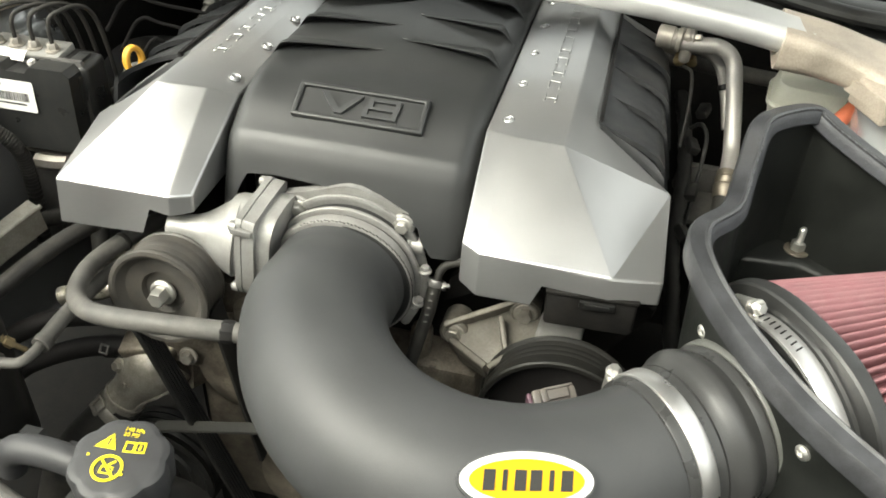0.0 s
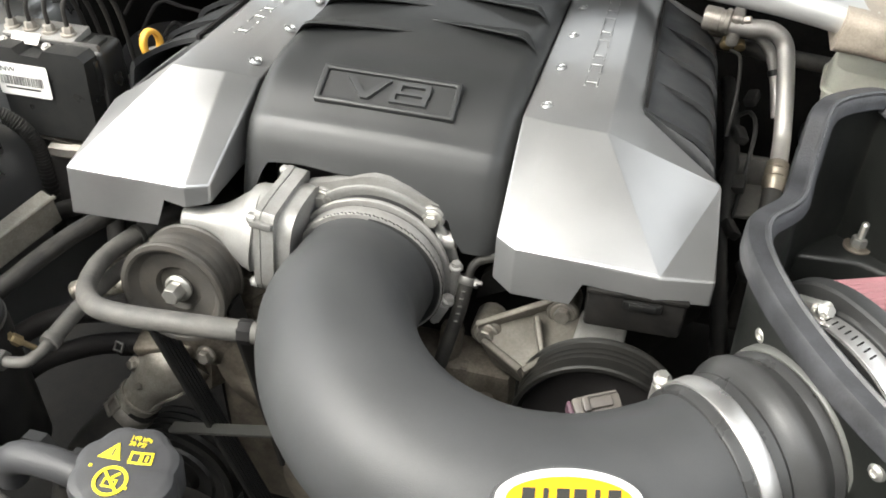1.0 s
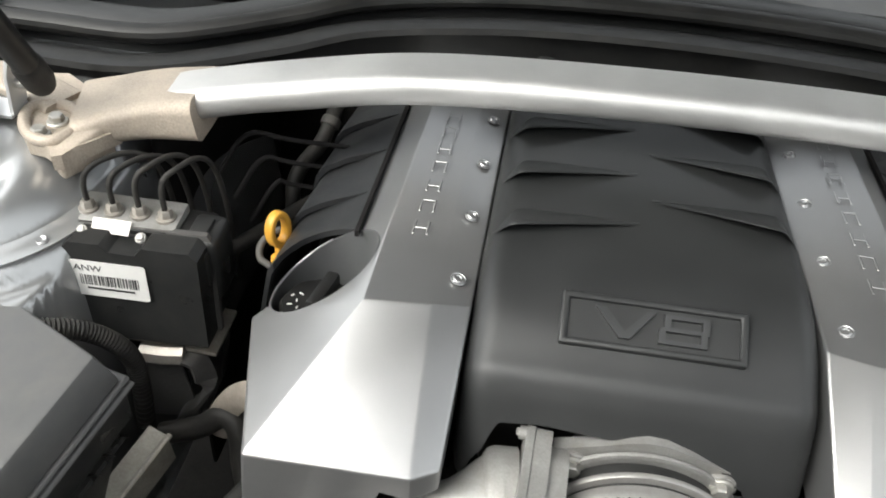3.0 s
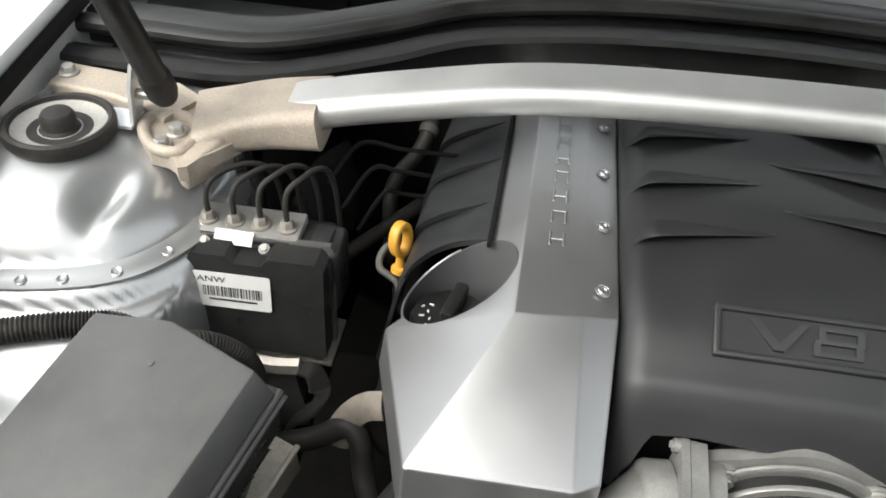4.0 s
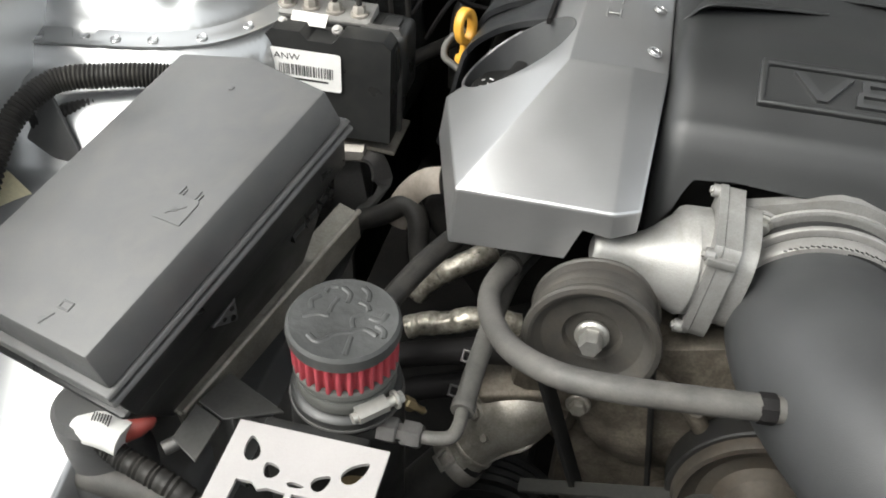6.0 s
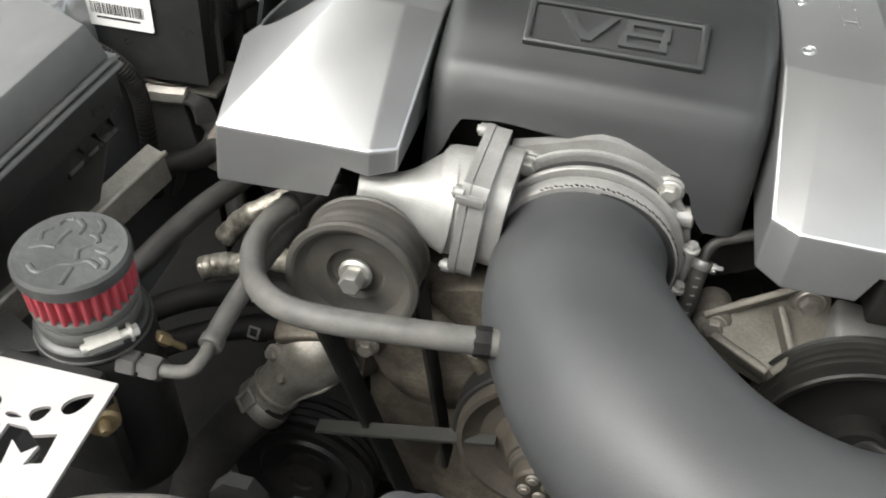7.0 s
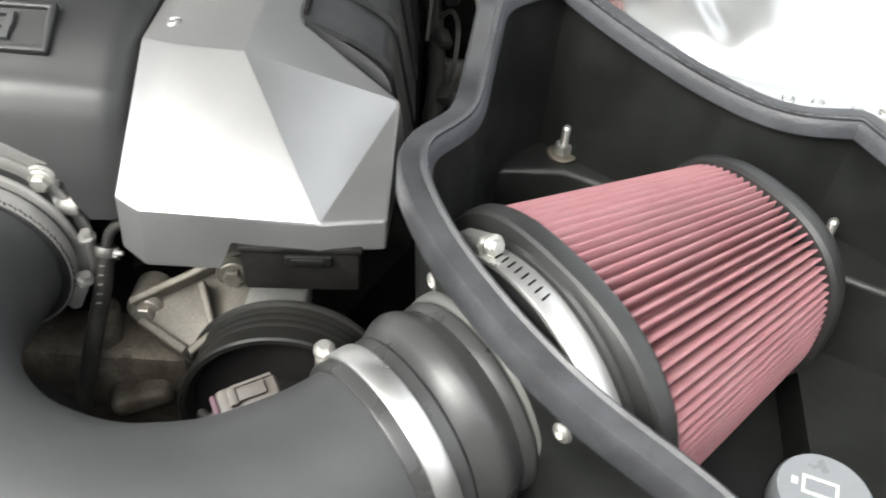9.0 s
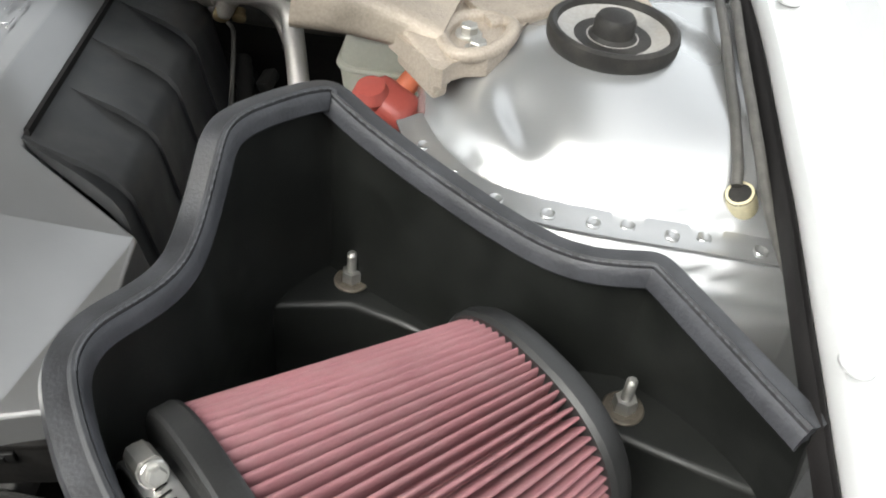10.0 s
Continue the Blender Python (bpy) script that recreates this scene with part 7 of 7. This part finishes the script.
part("elbow", hose([(-0.055, -0.345, 0.832), (-0.080, -0.344, 0.836), (-0.100, -0.344, 0.835), (-0.112, -0.343, 0.826), (-0.116, -0.342, 0.81)], 0.0090, 8, 18), M_CAP, ov)
part("hose", hose([(-0.106, -0.341, 0.826), (-0.135, -0.337, 0.814), (-0.16, -0.334, 0.803), (-0.20, -0.34, 0.79), (-0.26, -0.36, 0.76)], 0.0066, 8, 16), M_HOSE, ov, "mauve-grey rubber hose")
single("overflow_hose", hose([(-0.070, -0.372, 0.80), (-0.105, -0.362, 0.803), (-0.14, -0.352, 0.803), (-0.18, -0.352, 0.795), (-0.26, -0.375, 0.76)], 0.0070, 8, 16), M_HOSE, "mauve-grey rubber overflow hose", "hose", "overflow hoses")
for k in range(2):
    single("bottle_rib", plate([(-0.016, 0), (0.016, 0), (0.013, 0.020), (0.006, 0.028), (-0.006, 0.028), (-0.013, 0.020)], 0.008, frame_to((-0.126 + 0.034 * k, -0.312 - 0.004 * k, 0.776), (0, -1, 0.2)), 0.002),
           M_BLACK, "black plastic rib beside the coolant bottle", "panel", "bottle ribs")

# washer bottle corner, front left of the bay
washer = thing("filler_neck", (-0.44, -0.26, 0.60), "grey translucent filler neck with hoses", "filler neck")
part("neck", lathe([(0.030, 0.60), (0.030, 0.700), (0.024, 0.712), (0.022, 0.735), (0.0245, 0.738), (0.0245, 0.752), (0.021, 0.757), (0.001, 0.757)], (-0.441, -0.256, 0), (0.05, 0, 1), 36), M_FUSE, washer)
part("side_hose", hose([(-0.430, -0.272, 0.700), (-0.404, -0.274, 0.704), (-0.372, -0.274, 0.702), (-0.345, -0.276, 0.694), (-0.31, -0.29, 0.66)], 0.0105, 8, 18), M_HOSE, washer)
tagged_loom = thing("tagged_loom", (-0.37, -0.26, 0.69), "corrugated loom with a white barcode tag and red clip", "wiring loom")
part("loom", hose([(-0.392, -0.270, 0.742), (-0.378, -0.276, 0.738), (-0.358, -0.280, 0.734), (-0.335, -0.284, 0.726), (-0.31, -0.29, 0.70)], 0.0075, 14, 16, wave=lambda t: 0.0072 + 0.0006 * math.sin(t * 150)), M_RUBBER, tagged_loom)
part("tag", sweep(curve_pts([(-0.404, -0.268, 0.748), (-0.390, -0.269, 0.7505), (-0.376, -0.270, 0.748)], 5), rrect(0.022, 0.016, 0.006, 4), up=(0.1, 0.3, 1)), M_LABEL, tagged_loom, "white wrapped barcode tag")
for k in range(7):
    part("tag_bar", box((0.0008, 0.010, 0.0004), (-0.3945 + 0.0018 * k, -0.2695, 0.7590), (10, 0, 8), bev=0), M_INK, tagged_loom)
part("clip", lathe([(0.001, -0.002), (0.0085, -0.002), (0.0090, 0.0), (0.0075, 0.010), (0.0035, 0.018), (0.001, 0.020)], (-0.382, -0.262, 0.745), (0.80, 0.42, 0.15), 20), M_RED, tagged_loom, "red moulded end clip")
part("end_ferrule", lathe([(0.0045, 0), (0.0048, 0.001), (0.0048, 0.009), (0.0040, 0.010), (0.001, 0.010)], (-0.3600, -0.2600, 0.7300), (0.70, 0.70, 0.1), 14), M_CLAMPDARK, tagged_loom)
can_bracket = thing("splash_panel", (-0.34, -0.24, 0.69), "dark grey folded splash panel beside the catch can", "panel")
for quad in (((-0.354, -0.257, 0.740), (-0.351, -0.230, 0.741), (-0.331, -0.238, 0.740), (-0.334, -0.268, 0.738)), ((-0.3505, -0.2285, 0.7410), (-0.345, -0.196, 0.733), (-0.300, -0.215, 0.731), (-0.3305, -0.2365, 0.7400))):
    part("step", solid([*quad, *[(x, y, z - 0.002) for x, y, z in quad]], [(0, 1, 2, 3), (7, 6, 5, 4), (0, 4, 5, 1), (1, 5, 6, 2), (2, 6, 7, 3), (3, 7, 4, 0)], 0.0005, 1), M_PANEL, can_bracket)
part("leg", box((0.028, 0.003, 0.075), (-0.338, -0.228, 0.700), (0, 0, -20), bev=0.0008), M_PANEL, can_bracket)

# ---- behind the heat shield: aircon pipes, brake reservoir, battery lead ----
ac = thing("aircon_pipe", (0.32, 0.16, 0.76), "aluminium aircon pipes with a crimped rubber hose end", "pipe")
part("pipe", hose([(0.252, 0.270, 0.866), (0.271, 0.268, 0.866), (0.290, 0.269, 0.867), (0.303, 0.268, 0.862), (0.3105, 0.263, 0.853), (0.314, 0.252, 0.840), (0.318, 0.235, 0.819), (0.3225, 0.210, 0.789), (0.322, 0.190, 0.780), (0.321, 0.176, 0.776)], 0.0082, 8, 24), M_PIPE, ac)
part("crimp", lathe([(0.0084, 0), (0.0100, 0.0015), (0.0105, 0.006), (0.0097, 0.0075), (0.0109, 0.009), (0.0109, 0.014), (0.0100, 0.0155), (0.0113, 0.017), (0.0113, 0.024), (0.0104, 0.026), (0.0098, 0.030)], (0.3212, 0.180, 0.7775), (-0.05, -0.72, -0.55), 28),
     M_CRIMP, ac, "tarnished crimp collar")
part("rubber_hose", hose([(0.320, 0.160, 0.762), (0.318, 0.135, 0.738), (0.314, 0.11, 0.70), (0.31, 0.10, 0.64)], 0.0090, 6, 18), M_RUBBER, ac)
part("second_pipe", hose([(0.262, 0.288, 0.853), (0.276, 0.287, 0.853), (0.288, 0.285, 0.850), (0.299, 0.282, 0.841), (0.305, 0.278, 0.830), (0.308, 0.275, 0.822), (0.313, 0.266, 0.808), (0.319, 0.25, 0.785)], 0.0054, 8, 16), M_PIPE, ac)
part("pipe_band", ring((0.3085, 0.2745, 0.8205), (0.3, -0.5, -0.8), 0.0054, 0.006, 0.0012, 16), M_BLACK, ac)
part("union", lathe([(0.0085, 0), (0.0115, 0.001), (0.0120, 0.003), (0.0120, 0.016), (0.0108, 0.017), (0.0108, 0.020), (0.0130, 0.021), (0.0130, 0.025), (0.0100, 0.027)], (0.230, 0.276, 0.868), (1, -0.16, -0.02), 24), M_UNION, ac)
part("union", lathe([(0.0070, 0), (0.0095, 0.001), (0.0100, 0.003), (0.0100, 0.022), (0.0080, 0.024)], (0.238, 0.290, 0.854), (1, -0.08, 0), 20), M_UNION, ac)
part("flange_block", box((0.012, 0.030, 0.034), (0.262, 0.277, 0.862), (0, 0, -8), bev=0.005, seg=3), M_UNION, ac)
part("flange_bolt", hex_bolt((0.266, 0.266, 0.874), (0.9, -0.3, 0.3), 0.0036, 0.008), M_UNION, ac)
part("service_valve", lathe([(0.0055, 0), (0.0055, 0.004), (0.0065, 0.005), (0.0065, 0.009), (0.0050, 0.010), (0.001, 0.0105)], (0.257, 0.278, 0.848), (0.0, -0.8, -0.4), 14), M_BRASS, ac, "brass valve core")
part("service_valve", lathe([(0.0045, 0), (0.0045, 0.004), (0.0055, 0.005), (0.0055, 0.008), (0.001, 0.009)], (0.270, 0.280, 0.846), (0.0, -0.8, -0.4), 14), M_BRASS, ac, "brass valve core")
gap = thing("engine_loom", (0.29, 0.20, 0.70), "dark engine wiring loom with connectors beside the rocker cover", "wiring loom")
part("trunk", hose([(0.268, 0.285, 0.800), (0.276, 0.24, 0.785), (0.280, 0.17, 0.765), (0.276, 0.10, 0.745), (0.280, 0.03, 0.73), (0.285, -0.03, 0.71)], 0.0075, 8, 12, wave=lambda t: 0.0075 + 0.0006 * math.sin(t * 140)), M_BLACK, gap)
part("branch", hose([(0.278, 0.235, 0.786), (0.290, 0.225, 0.800), (0.296, 0.20, 0.795), (0.293, 0.17, 0.76), (0.288, 0.14, 0.72)], 0.0022, 8, 8), M_BLACK, gap)
part("branch", hose([(0.262, 0.27, 0.84), (0.270, 0.245, 0.845), (0.272, 0.215, 0.825), (0.270, 0.19, 0.79)], 0.0018, 8, 8), M_RUBBER, gap)
for x, y, z, r in ((0.284, 0.205, 0.785, 20), (0.288, 0.150, 0.765, -10), (0.284, 0.095, 0.752, 30), (0.300, 0.060, 0.735, 15), (0.292, 0.255, 0.80, -20)):
    part("connector", box((0.012, 0.020, 0.010), (x, y, z), (10, r, r), bev=0.0025), M_BLACK, gap)
single("heater_pipe", hose([(0.24, 0.315, 0.828), (0.28, 0.312, 0.826), (0.33, 0.31, 0.822), (0.37, 0.32, 0.815)], 0.0085, 6, 14), M_HOSE, "dull grey heater pipe across the firewall", "pipe")
single("coil_bracket", join(box((0.05, 0.012, 0.032), (0.300, 0.215, 0.742), (0, 8, 12), bev=0.003), box((0.036, 0.05, 0.006), (0.305, 0.18, 0.728), (6, 4, 10), bev=0.002)), M_HOSE, "dull grey bracket low beside the engine", "bracket")
res = thing("brake_reservoir", (0.405, 0.27, 0.77), "milky white brake fluid reservoir", "reservoir")
RS = pose(0.404, 0.254, 0.806, 0, 0, -8)


def reservoir_half(z0, z1, g0, g1):
    lo, hi = rrect(0.104 * g0, 0.070 * g0, 0.016), rrect(0.104 * g1, 0.070 * g1, 0.016)
    k = len(lo)
    bm = solid([(x, y, z0) for x, y in lo] + [(x, y, z1) for x, y in hi], [tuple(range(k - 1, -1, -1)), tuple(range(k, 2 * k))] + [(i, (i + 1) % k, k + (i + 1) % k, k + i) for i in range(k)], 0.0025, 2)
    bmesh.ops.transform(bm, matrix=RS, verts=bm.verts)
    return bm


part("tank", reservoir_half(-0.030, 0.022, 0.88, 1.0), M_RESERVOIR, res)
part("upper_half", reservoir_half(0.027, 0.048, 1.0, 0.90), M_RESERVOIR, res)
part("seam", reservoir_half(0.022, 0.027, 1.05, 1.05), M_RESERVOIR, res)
part("foot", box((0.060, 0.05, 0.05), (0.404, 0.262, 0.757), bev=0.008), M_RESERVOIR, res)
lead = thing("battery_lead", (0.39, 0.14, 0.83), "red terminal cover with an orange battery cable", "battery cable")
part("cover", join(box((0.036, 0.028, 0.024), (0.388, 0.138, 0.858), (12, 20, -30), bev=0.008, seg=3), lathe([(0.012, 0), (0.013, 0.005), (0.0095, 0.012), (0.001, 0.013)], (0.376, 0.138, 0.862), (-0.1, -0.2, 1), 24)), M_RED, lead)
part("cable", hose([(0.392, 0.145, 0.860), (0.405, 0.156, 0.872), (0.422, 0.172, 0.885), (0.438, 0.20, 0.885), (0.45, 0.25, 0.86)], 0.0075, 8, 16), M_ORANGE, lead, "orange battery cable")
battery = thing("battery", (0.45, 0.22, 0.68), "black battery case behind the tower", "battery")
part("case", box((0.12, 0.13, 0.118), (0.415, 0.235, 0.679), bev=0.006), M_BLACK, battery)
part("lid", box((0.124, 0.134, 0.022), (0.415, 0.235, 0.749), bev=0.005), M_BLACK, battery)
rear = thing("rear_hose", (-0.28, 0.25, 0.74), "grey heater hose with a coupling ring behind the engine", "hose")
part("hose", hose([(-0.255, 0.305, 0.868), (-0.2625, 0.275, 0.847), (-0.2660, 0.257, 0.834), (-0.2725, 0.2460, 0.820), (-0.285, 0.239, 0.805), (-0.2925, 0.2295, 0.790), (-0.2925, 0.2180, 0.770), (-0.29, 0.21, 0.72)], 0.0070, 8, 16), M_RUBBER, rear)
part("coupling_ring", ring((-0.2652, 0.2605, 0.8365), (-0.2, -0.8, -0.55), 0.0074, 0.008, 0.0016, 24), M_HOSE, rear)

# small things on the right wing
plugw = thing("drain_plug", (0.577, 0.004, 0.876), "cream foam drain plug in the wing", "plug")
part("foam", lathe([(0.007, -0.008), (0.0084, 0.000), (0.0081, 0.010), (0.0076, 0.013), (0.0062, 0.013), (0.0058, 0.008), (0.0050, 0.006), (0.001, 0.006)], (0.5818, 0.0122, 0.8862), (-0.45, -0.22, 0.85), 24,
                   wave=lambda a, r, h: r * (1 + 0.05 * math.sin(5 * a + 40 * h) * (r > 0.01))), M_FOAM, plugw)
part("rim", ring((0.5764, 0.0096, 0.8964), (-0.45, -0.22, 0.85), 0.0062, 0.0020, 0.0018, 20), M_RUBBER, plugw)
for k, pts in enumerate(([(0.608, 0.21, 0.926), (0.596, 0.141, 0.924), (0.581, 0.058, 0.916), (0.576, 0.024, 0.907), (0.574, 0.012, 0.900)],
                         [(0.610, 0.17, 0.929), (0.598, 0.11, 0.926), (0.585, 0.029, 0.918), (0.5815, -0.010, 0.908), (0.582, -0.045, 0.899), (0.588, -0.075, 0.888)])):
    single("wing_drain_hose", hose(pts, 0.0031, 8, 14), M_HOSE, "thin grey drain hose along the wing", "hose", "wing drain hoses")
wc = thing("washer_cap", (0.479, -0.232, 0.74), "grey washer cap with a white symbol", "washer cap")
part("neck", lathe([(0.022, 0.739), (0.020, 0.79), (0.018, 0.79)], (0.479, -0.232, 0), (0, 0, 1), 24), M_BLACK, wc)
part("cap", lathe([(0.0240, 0.782), (0.0250, 0.784), (0.0250, 0.797), (0.0235, 0.800), (0.0004, 0.8005)], (0.479, -0.232, 0), (0, 0, 1), 36), M_WASHER, wc)
part("symbol", join(ring_frame(0.018, 0.011, 0.0016, 0.0004, pose(0.477, -0.229, 0.8005, 0, 0, -20)), bars([[(-0.014, -0.002), (-0.011, -0.002), (-0.011, 0.002), (-0.014, 0.002)]], 0.0004, pose(0.477, -0.229, 0.8005, 0, 0, -20), 0)),
     M_LABEL, wc)
